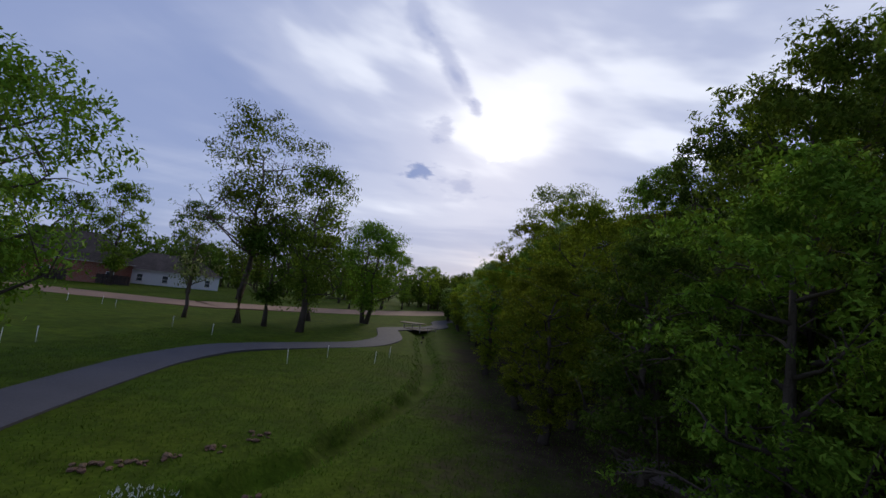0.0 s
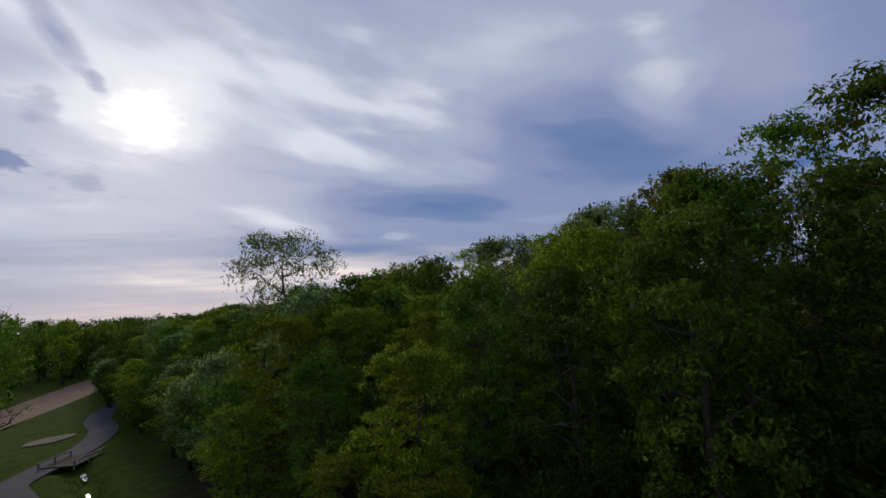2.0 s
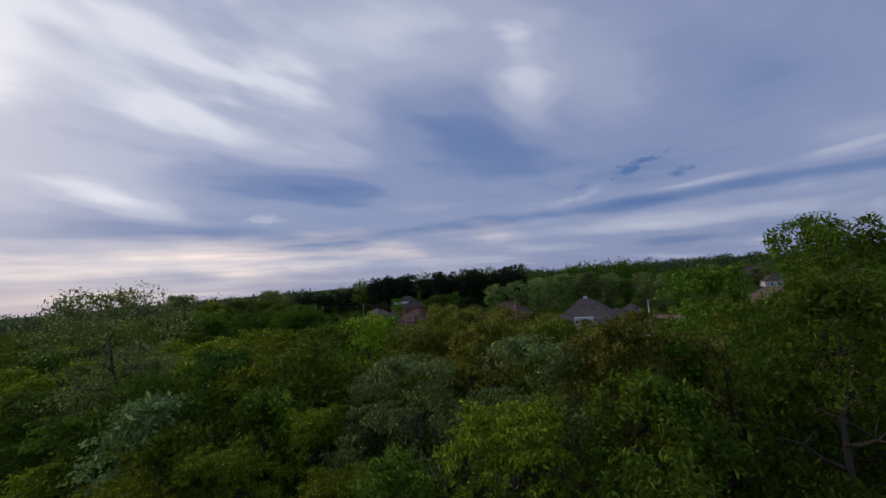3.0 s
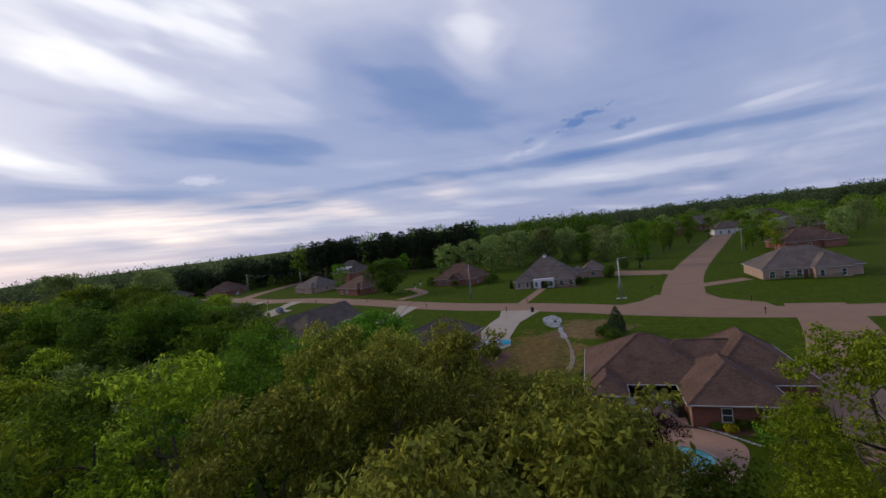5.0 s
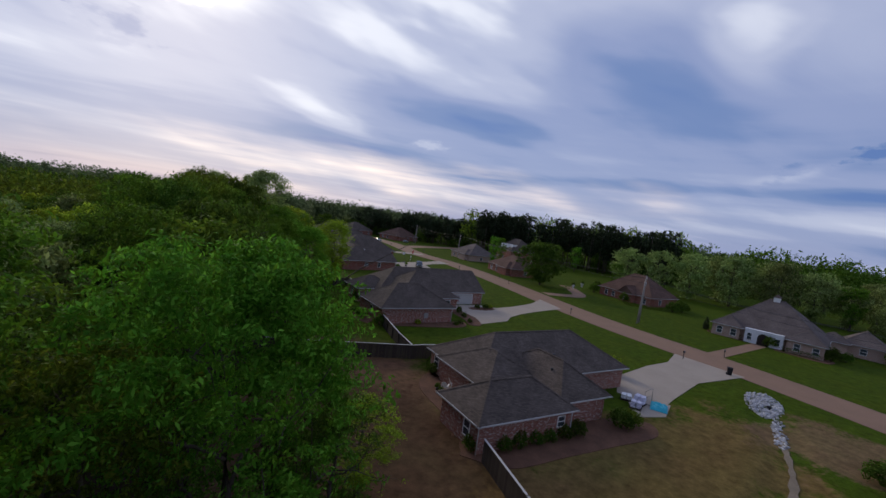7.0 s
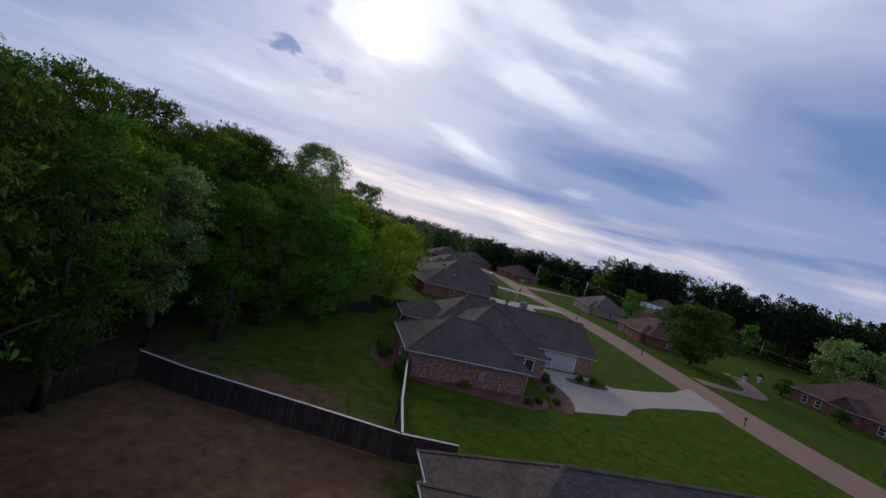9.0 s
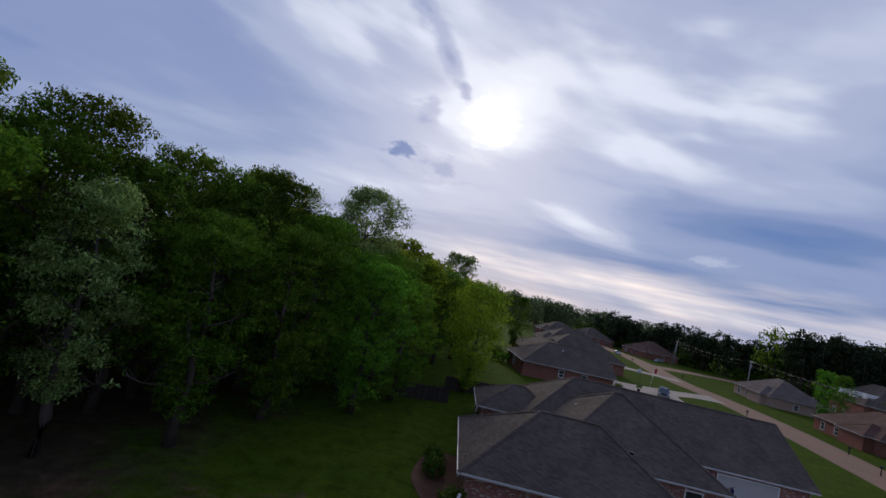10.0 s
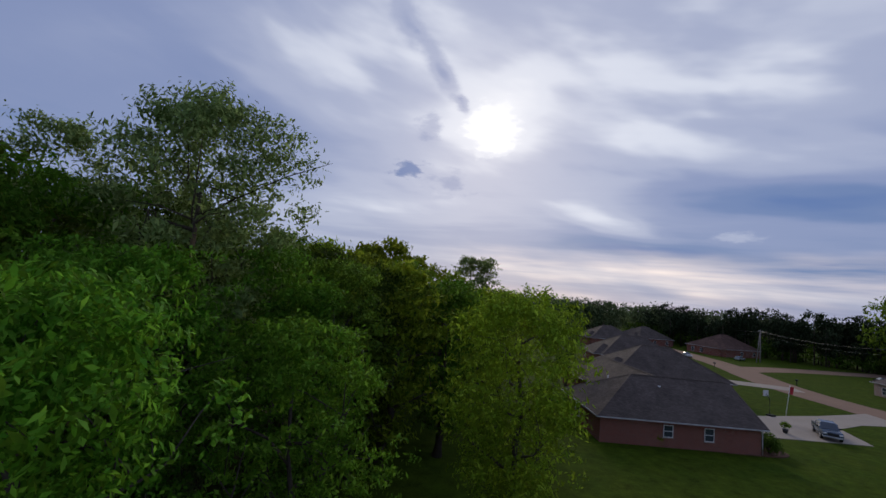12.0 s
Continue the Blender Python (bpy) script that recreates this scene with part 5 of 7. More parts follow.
# street trees
for x, y, s, q, key in ((140.4, 121, 0.72, 1.1, "bright"), (146, 122, 0.62, 1.25, "bright"), (189, 111, 0.7, 1.1, "bright"), (148.5, -8.4, 1.2, 0.9, "bright"), (172, -56, 0.95, 0.9, "yellow"), (180, -48, 0.85, 0.9, "mid"),
                        (220, -25, 0.8, 1, "bright"), (239, -36, 0.9, 1, "mid"), (262, -40, 1.0, 1, "mid"), (205, -62, 0.9, 1, "mid"), (152, 72, 0.75, 0.8, "dark"), (195, -20, 0.8, 1, "mid"), (232, -8, 0.9, 1, "dark"),
                        (172.7, -12.3, 0.9, 0.9, "bright"), (183.8, 13, 0.95, 0.9, "bright"), (211, -24, 0.8, 0.9, "dark"), (236, -35, 0.85, 0.85, "dark"), (258, -48, 0.85, 0.85, "dark"), (225, -58, 0.95, 0.85, "dark"), (214, -62, 0.85, 0.85, "dark"), (247, -20, 0.9, 0.9, "mid"), (268, -24, 1.0, 0.9, "mid"), (290, -42, 0.9, 0.9, "dark"), (300, -78, 0.9, 0.9, "mid"), (318, -72, 0.8, 0.9, "dark"), (192, -53, 0.8, 0.9, "mid"), (260, 6, 1.0, 1, "bright")):
    tree("street_tree", FAR[key][int(x) % 2], x, y, 0, x * 7, s, q, SPECIES[key][1], "trees on the front lawns")
tree("shade_tree", tree_meshes(93, 14.2, 9.4, 1.2, 1300, 9, 0.6, M_LEAF_D, spread=0.3, shape=0.42, limbs=12, bough=0.2), 121.4, 82.3, 0, 0, label="broad round shade tree on a front lawn", category="tree")
PALE = [tree_meshes(96 + i, 15, 7.0, 0.6, 620, 8, 0.62, m, spread=0.36, shape=0.42, gap=0.15, bough=0.24) for i, m in enumerate((M_LEAF_P, M_LEAF_G))]
for x, y, s in ((176, 56, 1.15), (181, 44, 1.2), (183, 31, 1.2), (186, 14, 0.9), (172, 66, 1.1), (190, 50, 1.15), (192, 36, 1.15), (184, 22, 1.0), (168, 76, 1.05), (196, 8, 0.95), (178, 4, 0.85), (204, 24, 1.1), (200, 62, 1.1), (210, -2, 0.95), (224, 6, 1.0), (240, 12, 1.0), (214, -78, 0.9), (236, -66, 0.8), (272, -72, 0.9), (300, -58, 1.0), (246, -110, 0.9), (225, -100, 0.9), (198, -84, 0.85), (275, 0, 1.0), (310, -30, 1.0), (340, -52, 1.1)):
    tree("tree", PALE[int(x) % 2], x, y, 0, x * 11, s, 1.0, "pale green tree behind the houses", "trees behind the houses")


# far woods, each a joined mass of crowns
def far_wood(name, label, spots, material, seed, leaf=1.1, per=9, clusters=26, shape=(1.0, 1.0), trunk=False):
    g = np.random.default_rng(seed)
    V, F, n = [], [], 0
    bm = bmesh.new()
    for x, y, h, r in spots:
        u = g.uniform(0, 1, clusters)
        az = g.uniform(0, 6.2832, clusters)
        if trunk:
            base = 0.40
            prof = np.sqrt(np.maximum(0, 1 - (np.abs(u - 0.5) / 0.62) ** 2)) * np.where(u < 0.25, 0.7, 1)
        else:
            base = 0.12
            prof = np.where(u < 0.5, (u / 0.5) ** 0.5, np.sqrt(np.maximum(0, 1 - ((u - 0.5) / 0.52) ** 2)))
        rr = r * prof * np.sqrt(g.uniform(0.3, 1, clusters))
        c = np.stack([x + rr * np.cos(az), y + rr * np.sin(az), h * (base + (0.97 - base) * u)], 1)
        v, f = leaves(g, c, per, (0.16 * r, 0.16 * r, 0.12 * r), leaf)
        V.append(v)
        F.append(f + n)
        n += len(v)
        tube(bm, [(x, y, -0.1), (x, y, h * (0.85 if trunk else 0.4))], [0.25, 0.12], 5)
    t = thing(name, Matrix.Identity(4), label, "woodland", kind="stuff")
    part("trunks", bm, M_BARK, t)
    part("foliage", np_mesh("foliage", np.concatenate(V), np.concatenate(F), material), None, t)
    return t


def belt(seed, pts, width, n, h, r):
    g = np.random.default_rng(seed)
    out = []
    line = smooth_line(pts, 12)
    for _ in range(n):
        k = g.integers(len(line) - 1)
        a, b = Vector(line[k]), Vector(line[k + 1])
        d = (b - a).normalized()
        p = a.lerp(b, g.uniform()) + Vector((-d.y, d.x)) * g.uniform(-width, width)
        out.append((p.x, p.y, g.uniform(*h), g.uniform(*r)))
    return out


far_wood("pine_wood", "dark belt of tall pines behind the houses", belt(1, [(190, 176), (200, 152), (217, 114), (228, 80)], 12, 120, (18, 26.5), (2.8, 4.4)), M_PINE, 1, leaf=0.95, per=14, clusters=60, trunk=True)
far_wood("pine_wood", "dark belt of lower pines down the street", belt(10, [(150, 262), (172, 226), (192, 204), (214, 196)], 12, 84, (9, 19.5), (2.6, 4.2)), M_PINE, 10, leaf=0.95, per=14, clusters=60, trunk=True)
far_wood("far_wood", "distant green woods along the horizon", belt(2, [(-60, 330), (20, 290), (90, 270), (150, 268), (230, 255)], 22, 130, (13, 18), (4.5, 7)), M_LEAF_HAZE, 2, leaf=1.5, clusters=30)
far_wood("far_wood", "continuation of the wood beyond the yards", belt(3, [(-30, 120), (0, 150), (15, 200), (0, 260)], 30, 120, (11, 14.5), (4, 6)), M_LEAF, 3, leaf=1.1, clusters=34)
far_wood("far_wood", "edge of the wood beyond the yards", belt(31, [(44, 116), (42, 140), (48, 165), (60, 200), (70, 240)], 6, 44, (11, 15), (3.5, 5)), M_LEAF_Y, 31, leaf=0.9, clusters=36)
far_wood("far_wood", "green woods behind the pale trees", belt(4, [(245, 130), (250, 80), (262, 40), (296, 12)], 16, 80, (17, 24), (5.5, 9)), M_LEAF_D, 4, leaf=1.5, clusters=32)
far_wood("far_wood", "distant wooded rise on the skyline", belt(5, [(420, 190), (480, 60), (520, -60), (520, -180), (500, -300)], 45, 260, (15, 21), (8, 13)), M_LEAF_HAZE, 5, leaf=1.7, clusters=26, per=12)
far_wood("far_wood", "scattered trees among far houses", belt(6, [(300, 30), (330, -30), (370, -80), (420, -140), (300, -140)], 38, 110, (8, 13), (4, 7)), M_LEAF, 6, leaf=1.3, clusters=28)
far_wood("undergrowth", "dark undergrowth between the pine trunks", belt(12, [(148, 264), (172, 228), (192, 206), (205, 170), (217, 120), (230, 80)], 8, 110, (4, 8), (3, 5)), M_LEAF_D, 12, leaf=1.0, clusters=26)
far_wood("far_wood", "woods behind the pines", belt(9, [(190, 190), (240, 140), (262, 90)], 10, 48, (22, 28), (5, 7)), M_LEAF, 9, leaf=1.4, clusters=34)
far_wood("far_wood", "dark woods beyond the park road", belt(7, [(-150, 100), (-110, 130), (-70, 150), (-30, 185), (20, 230)], 20, 110, (11, 16), (4, 6.5)), M_LEAF_D, 7, leaf=1.2, clusters=34)
far_wood("far_wood", "far woods on the horizon", belt(8, [(-500, 500), (-200, 620), (100, 640), (400, 560), (650, 350), (760, 100), (760, -250)], 60, 330, (14, 22), (12, 20)), M_LEAF_HAZE, 8, leaf=2.8, clusters=18, per=12)

# ---- fences ----


def board_fence(pts, height, material, label, cap=None, board=0.14, category="fence"):
    """Upright boards on rails between posts, each board its own piece; cap: material of a rail on top."""
    t = thing("board_fence", pose(pts[0][0], pts[0][1], 0), label, category)
    o = Vector((pts[0][0], pts[0][1], 0))
    me = bpy.data.meshes.new("board")
    b = bx(-board / 2 + 0.006, board / 2 - 0.006, -0.012, 0.012, 0.03, height)
    b.to_mesh(me)
    b.free()
    me.materials.append(material)
    pm = bpy.data.meshes.new("post")
    b = bx(-0.05, 0.05, 0.014, 0.114, -0.1, height - 0.1)
    b.to_mesh(pm)
    b.free()
    pm.materials.append(material)
    g = random.Random(len(pts) * 31 + int(pts[0][0]))
    for p, q in zip(pts, pts[1:]):
        p, q = Vector((*p, 0)) - o, Vector((*q, 0)) - o
        d = q - p
        ang = math.atan2(d.y, d.x)
        n = int(d.length / board)
        for i in range(n):
            c = p + d * ((i + 0.5) / n)
            ob = part("board", me, None, t)
            ob.matrix_local = pose(c.x, c.y, g.uniform(-0.02, 0.02), 0, g.uniform(-0.4, 0.4), math.degrees(ang))
        for i in range(max(2, int(d.length / 2.4) + 1)):
            c = p + d * (i / max(1, int(d.length / 2.4)))
            ob = part("post", pm, None, t)
            ob.matrix_local = pose(c.x, c.y, 0, 0, 0, math.degrees(ang))
        for z in (0.35, height - 0.4):
            ob = part("rail", bx(0, d.length, 0.014, 0.06, z, z + 0.09), material, t)
            ob.matrix_local = pose(p.x, p.y, 0, 0, 0, math.degrees(ang))
        if cap:
            ob = part("cap_rail", bx(-0.06, d.length + 0.06, -0.07, 0.09, height + 0.022, height + 0.05), cap, t, "pale weathered cap rail")
            ob.matrix_local = pose(p.x, p.y, 0, 0, 0, math.degrees(ang))
    return t


def iron_fence(pts, height, label):
    t = thing("iron_fence", pose(pts[0][0], pts[0][1], 0), label, "fence")
    o = Vector((pts[0][0], pts[0][1], 0))
    for p, q in zip(pts, pts[1:]):
        p, q = Vector((*p, 0)) - o, Vector((*q, 0)) - o
        d = q - p
        ang = math.degrees(math.atan2(d.y, d.x))
        for z in (0.2, height - 0.15):
            part("rail", bx(0, d.length, -0.02, 0.02, z, z + 0.04), M_DARK, t).matrix_local = pose(p.x, p.y, 0, 0, 0, ang)
        b = bmesh.new()
        for i in range(int(d.length / 0.12)):
            box(b, i * 0.12 + 0.05, i * 0.12 + 0.07, -0.009, 0.009, 0.08, height)
        part("pickets", b, M_DARK, t).matrix_local = pose(p.x, p.y, 0, 0, 0, ang)
        for i in range(int(d.length / 2.4) + 1):
            c = p + d * min(1, i * 2.4 / d.length)
            part("post", bx(-0.035, 0.035, -0.035, 0.035, -0.1, height + 0.08), M_DARK, t).matrix_local = pose(c.x, c.y, 0)
    return t


board_fence([(21.3, 48.2), (24.2, 46.4), (31.7, 42.8), (37.0, 40.2), (40.6, 39.2)], 1.75, M_WOOD, "dark weathered board fence with a pale cap", M_TRIM)
board_fence([(37.2, 40.4), (38.5, 44.9), (41.5, 53.3)], 1.75, M_WOOD, "board fence with a pale top rail", M_TRIM)
board_fence([(29.2, 20.6), (26.8, 14.8), (24.8, 9.5), (23.8, 6.0)], 1.75, M_WOOD, "black-stained board fence with a pale cap", M_TRIM)
board_fence([(18.0, 6.9), (23.7, 5.6), (28.0, 4.6), (32.0, 3.7), (32.1, 1.6)], 1.6, M_WOOD_R, "red-brown stained board fence round a corner yard")
board_fence([(44.4, 82.3), (48.0, 82.7), (51.8, 83.0)], 1.6, M_WOOD, "old board fence under the trees")
board_fence([(51.9, 82.9), (49.2, 75.6)], 1.6, M_WOOD, "weathered board fence with a pale top rail", M_TRIM)
board_fence([(38.2, 75.2), (44.0, 76.4)], 1.6, M_WOOD, "dark board fence behind a brick house")
board_fence([(-128, 62), (-112, 61), (-100, 66)], 1.9, M_WOOD, "grey board fence in front of a brick house", board=0.3)
iron_fence([(15.6, 38.5), (17.6, 42.6), (19.4, 45.0), (21.0, 48.0)], 1.4, "black iron fence along the wood")

# ---- shrubs and beds ----


def shrub_mesh(seed, r, h, n, leaf, material):
    g = np.random.default_rng(seed)
    d = g.normal(0, 1, (n, 3))
    d[:, 2] = np.abs(d[:, 2]) - 0.25
    d /= np.linalg.norm(d, axis=1, keepdims=True)
    w = 1 + 0.10 * np.sin(5 * d[:, 0] + seed) + 0.10 * np.sin(4 * d[:, 1] + 2 * seed)
    c = d * (r, r, h * 0.55) * (w * g.uniform(0.8, 1.03, n))[:, None] + (0, 0, h * 0.44)
    c[:, 2] = np.maximum(c[:, 2], 0.03)
    v, f = leaves(g, c, 6, (leaf * 0.7,) * 3, leaf * 1.25, normals=d)
    return np_mesh("foliage", v, f, material)


SHRUBS = {
    "dark": (shrub_mesh(1, 0.6, 1.0, 180, 0.11, M_LEAF_D), "rounded dark green shrub in a planted bed"),
    "green": (shrub_mesh(2, 0.6, 1.0, 180, 0.11, M_LEAF), "rounded green shrub in a planted bed"),
    "yellow": (shrub_mesh(3, 0.6, 0.9, 180, 0.10, M_BLOOM), "yellow-blooming shrub in a planted bed"),
    "light": (shrub_mesh(4, 0.6, 1.0, 180, 0.12, M_LEAF_Y), "yellow-green shrub in a planted bed"),
    "bright": (shrub_mesh(5, 0.6, 1.0, 180, 0.11, M_LEAF_B), "bright green bushy shrub on the lawn"),
}


def stem_mesh():
    b = bmesh.new()
    for k in range(4):
        a = k * 1.7
        tube(b, [(0, 0, -0.05), (0.12 * math.cos(a), 0.12 * math.sin(a), 0.3), (0.3 * math.cos(a), 0.3 * math.sin(a), 0.6)], [0.03, 0.02, 0.008], 5)
    me = bpy.data.meshes.new("stems")
    b.to_mesh(me)
    b.free()
    me.materials.append(M_BARK)
    return me


STEMS = stem_mesh()


def shrub(x, y, kind, s=1.0, tall=1.0, group="shrubs", name="shrub"):
    t = thing(name, pose(x, y, 0, 0, 0, x * 57 + y * 31), SHRUBS[kind][1], "shrub", group)
    t.scale = (s, s, s * tall)
    part("stems", STEMS, None, t)
    part("foliage", SHRUBS[kind][0], None, t)
    return t


def hedge(pts, width, height, material, label, seed=1):
    """A clipped hedge along points."""
    g = np.random.default_rng(seed)
    C, N = [], []
    for p, q in zip(pts, pts[1:]):
        p, q = np.array(p, float), np.array(q, float)
        ln = np.linalg.norm(q - p)
        n = int(ln * 45)
        d = (q - p) / ln
        s = np.array([-d[1], d[0]])
        a = g.uniform(0, 6.2832, n)
        xy = p + d * g.uniform(0, ln, (n, 1)) + s * (np.cos(a) * width / 2 * g.uniform(0.8, 1.05, n))[:, None]
        z = height * 0.5 + np.clip(np.sin(a) * 0.75, -0.5, 0.5) * height * g.uniform(0.9, 1.06, n)
        C.append(np.column_stack([xy, z]))
        N.append(np.column_stack([s[None] * np.cos(a)[:, None], np.sin(a)]))
    v, f = leaves(g, np.concatenate(C), 7, (0.07,) * 3, 0.12, normals=np.concatenate(N))
    o = pts[0]
    v[:, :2] -= o
    t = thing("hedge", pose(o[0], o[1], 0), label, "hedge", "front hedges")
    part("foliage", np_mesh("foliage", v, f, material), None, t)
    b = bmesh.new()
    for p, q in zip(pts, pts[1:]):
        for k in range(int(math.dist(p, q)) + 1):
            u = k / max(1, int(math.dist(p, q)))
            tube(b, [(p[0] + (q[0] - p[0]) * u - o[0], p[1] + (q[1] - p[1]) * u - o[1], -0.05), (p[0] + (q[0] - p[0]) * u - o[0], p[1] + (q[1] - p[1]) * u - o[1], height * 0.6)], [0.04, 0.02], 5)
    part("stems", b, M_BARK, t)
    return t


def bed(pts, label, material=None, z=0.05):
    """A mulched bed with an uneven rounded outline."""
    ring = smooth_line(list(pts) + [pts[0]], 5)[:-1]
    return tagged(slab("planting_bed", ring, z, 0.12, material or M_BED), label, "bed", kind="structure")


bed([(28.3, 22.0), (30.5, 18.9), (36, 17.6), (41.5, 16.4), (47.5, 15.2), (49.5, 17.2), (45, 20.2), (38, 22.5), (31, 24.0)], "red-brown pine straw bed along a brick wall")
bed([(29.6, 24.4), (31.2, 26.5), (33.0, 33.0), (36.2, 35.8), (38.2, 34.0), (35, 27), (32, 23)], "red-brown bed beside a patio")
bed([(36.2, 34.6), (37.4, 37.2), (40.2, 38.6), (40.5, 36), (38.5, 34)], "pine straw bed behind a brick house")
bed([(41.5, 53.8), (47, 51.6), (53, 49.6), (56, 49.8), (57.3, 52.2), (54.6, 52.6), (48, 54.2), (42.4, 55.2)], "pine straw bed along a tumbled-brick wall")
bed([(58.8, 53.0), (57.2, 50.2), (59.2, 49.4), (62, 53.5), (62.5, 58.5), (60.5, 59.2)], "pine straw bed beside a front porch")
bed([(66.3, 58.8), (69.2, 57.6), (72, 57.8), (72.8, 59.4), (70, 60.2), (67, 60.4)], "pine straw bed beside a driveway")
bed([(40.0, 55.2), (39.4, 58.5), (41.0, 62.5), (43.4, 62.0), (42.0, 57.0)], "pine straw bed behind a brick house")
bed([(62, 103.4), (70, 102.6), (79, 102.0), (81, 104.0), (78, 105), (66, 105.2)], "dark bed along a brick house")
bed([lot(*p) for p in ((27.2, -10.4), (28.0, -9.0), (29.2, -8.2), (29.2, -16.8), (27.0, -16.2))], "dark planted bed between house and pool")
bed([(115.2, 31.2), (114.6, 24.0), (117, 23.4), (118, 31)], "red mulch bed under a front window")
bed([(113.2, 18.4), (113.4, 10.6), (118, 10.4), (118, 18.6)], "red mulch bed before a buff brick house")

for x, y, k, s, tall in (
    (31.9, 20.9, "dark", 1.15, 1.0), (33.5, 20.6, "dark", 1.2, 1.05), (35.2, 20.2, "dark", 1.1, 1.0), (36.8, 19.9, "dark", 1.05, 0.95), (38.4, 19.6, "dark", 1.2, 1.0), (40.0, 19.2, "dark", 1.3, 1.05),
    (45.6, 17.9, "dark", 1.8, 1.0), (46.9, 17.5, "green", 1.5, 1.1), (31.4, 26.9, "dark", 0.8, 1.0), (31.0, 25.6, "dark", 0.95, 1.0), (29.7, 22.2, "dark", 1.2, 1.0),
    (36.8, 35.6, "dark", 1.1, 1.0), (37.6, 36.8, "dark", 1.0, 1.0), (38.6, 37.9, "dark", 1.0, 0.9), (60.8, 26.3, "light", 1.5, 1.3),
    (41.2, 53.6, "dark", 1.5, 1.2), (41.0, 60.5, "dark", 1.3, 1.0), (40.8, 58.6, "dark", 1.2, 1.1), (48.0, 52.9, "light", 0.9, 0.8), (54.2, 50.5, "dark", 0.8, 0.9), (55.7, 51.0, "dark", 0.8, 0.9), (58.2, 51.2, "dark", 0.8, 0.9), (59.8, 54.4, "dark", 0.9, 1.0), (60.6, 56.6, "dark", 0.9, 1.6), (68.2, 59.2, "dark", 0.9, 1.0), (70.2, 58.8, "dark", 1.0, 1.0), (71.7, 58.8, "light", 0.8, 1.0), (46.1, 69.2, "dark", 1.6, 1.1),
    (78.6, 102.9, "dark", 1.6, 1.0), (79.8, 104.6, "dark", 1.8, 0.9), (67.2, 103.6, "light", 1.8, 0.9), (69.6, 103.5, "light", 1.3, 0.9), (64.0, 104.0, "green", 1.5, 1.0), (72.5, 103.2, "dark", 1.2, 0.8), (60.0, 113.0, "bright", 2.0, 1.0), (58.8, 116.0, "green", 2.2, 1.1), (60.2, 119.0, "dark", 2.0, 1.0),
    (29.1, -9.2, "yellow", 1.1, 0.9), (28.5, -9.9, "green", 1.0, 0.8), (27.9, -10.9, "yellow", 1.0, 0.9), (28.7, -11.9, "green", 1.3, 0.9), (28.6, -13.4, "dark", 1.4, 0.9), (28.4, -15.2, "dark", 1.5, 1.0), (29.6, -8.4, "dark", 0.9, 0.9),
    (25.0, -13.9, "bright", 2.7, 0.8), (38.6, 1.6, "dark", 1.9, 1.0), (37.2, 2.0, "dark", 1.7, 1.0), (40.2, 1.5, "dark", 1.7, 0.9), (56.6, -0.9, "dark", 2.4, 0.75), (58.6, 1.0, "dark", 2.2, 0.75), (60.4, 0.2, "dark", 2.2, 0.8),
    (117.2, 22.8, "dark", 2.2, 1.1), (115.4, 19.6, "dark", 2.2, 1.1), (117.0, 10.2, "dark", 2.4, 1.1), (128.0, 1.6, "dark", 2.6, 1.1), (131.0, 1.6, "dark", 3.2, 1.2), (121, 8.4, "dark", 1.8, 1.0),
    (134.0, 69.8, "dark", 2.8, 1.0), (128.4, 57.2, "dark", 2.2, 1.2), (136.5, 43.8, "dark", 2.8, 1.0), (132.5, 45.0, "dark", 2.8, 1.0), (142.4, 73.6, "dark", 2.8, 1.0), (147, -3, "dark", 3.0, 1.2),
):
    if 24 < x < 30 and y < -8:
        x, y = lot(x, y)
    shrub(x, y, k, s, tall, "shrubs round the houses")
hedge([(115.6, 31.0), (115.4, 24.6)], 1.3, 0.95, M_LEAF_D, "low clipped dark green hedge under a window", 1)
hedge([(114.2, 17.6), (114.8, 11.4)], 1.3, 0.95, M_LEAF_D, "low clipped dark hedge before a white entry", 2)
hedge([(124.8, 55.4), (126.6, 49.6), (129.2, 46.6)], 1.4, 0.9, M_LEAF_D, "clipped hedge before a brown-roofed house", 3)
hedge([(123.0, 74.2), (129.4, 76.4)], 1.6, 0.8, M_LEAF_D, "clipped hedge beside a lawn drive", 4)
hedge([(107.6, -50.5), (107.9, -41.0), (108.2, -36.0)], 1.6, 0.9, M_LEAF_D, "long clipped hedge before a corner house", 5)
hedge([(216, 25), (221.4, 22), (226, 14)], 2.2, 1.6, M_LEAF_D, "dark hedge row across a far lawn", 6)


def cone_tree(x, y, h, r):
    g = np.random.default_rng(5)
    n = 900
    u = np.sqrt(g.uniform(0, 1, n))
    a = g.uniform(0, 6.2832, n)
    rr = r * np.minimum(1, 1.15 * (1 - (1 - u) ** 1.6) + 0.05) * np.where(u > 0.92, 0.85, 1) * (0.9 + 0.1 * np.sin(5 * a + 9 * u))
    c = np.column_stack([rr * np.cos(a), rr * np.sin(a), h * (1 - u) + 0.1])
    nn = np.column_stack([np.cos(a), np.sin(a), np.full(n, 0.4)])
    v, f = leaves(g, c, 8, (0.1, 0.1, 0.12), 0.18, normals=nn)
    t = thing("conical_evergreen", pose(x, y, 0), "dark conical evergreen on a front lawn", "tree")
    b = bmesh.new()
    tube(b, [(0, 0, -0.1), (0, 0, h * 0.9)], [0.12, 0.03], 7)
    part("trunk", b, M_BARK, t)
    part("foliage", np_mesh("foliage", v, f, M_PINE), None, t)
    return t


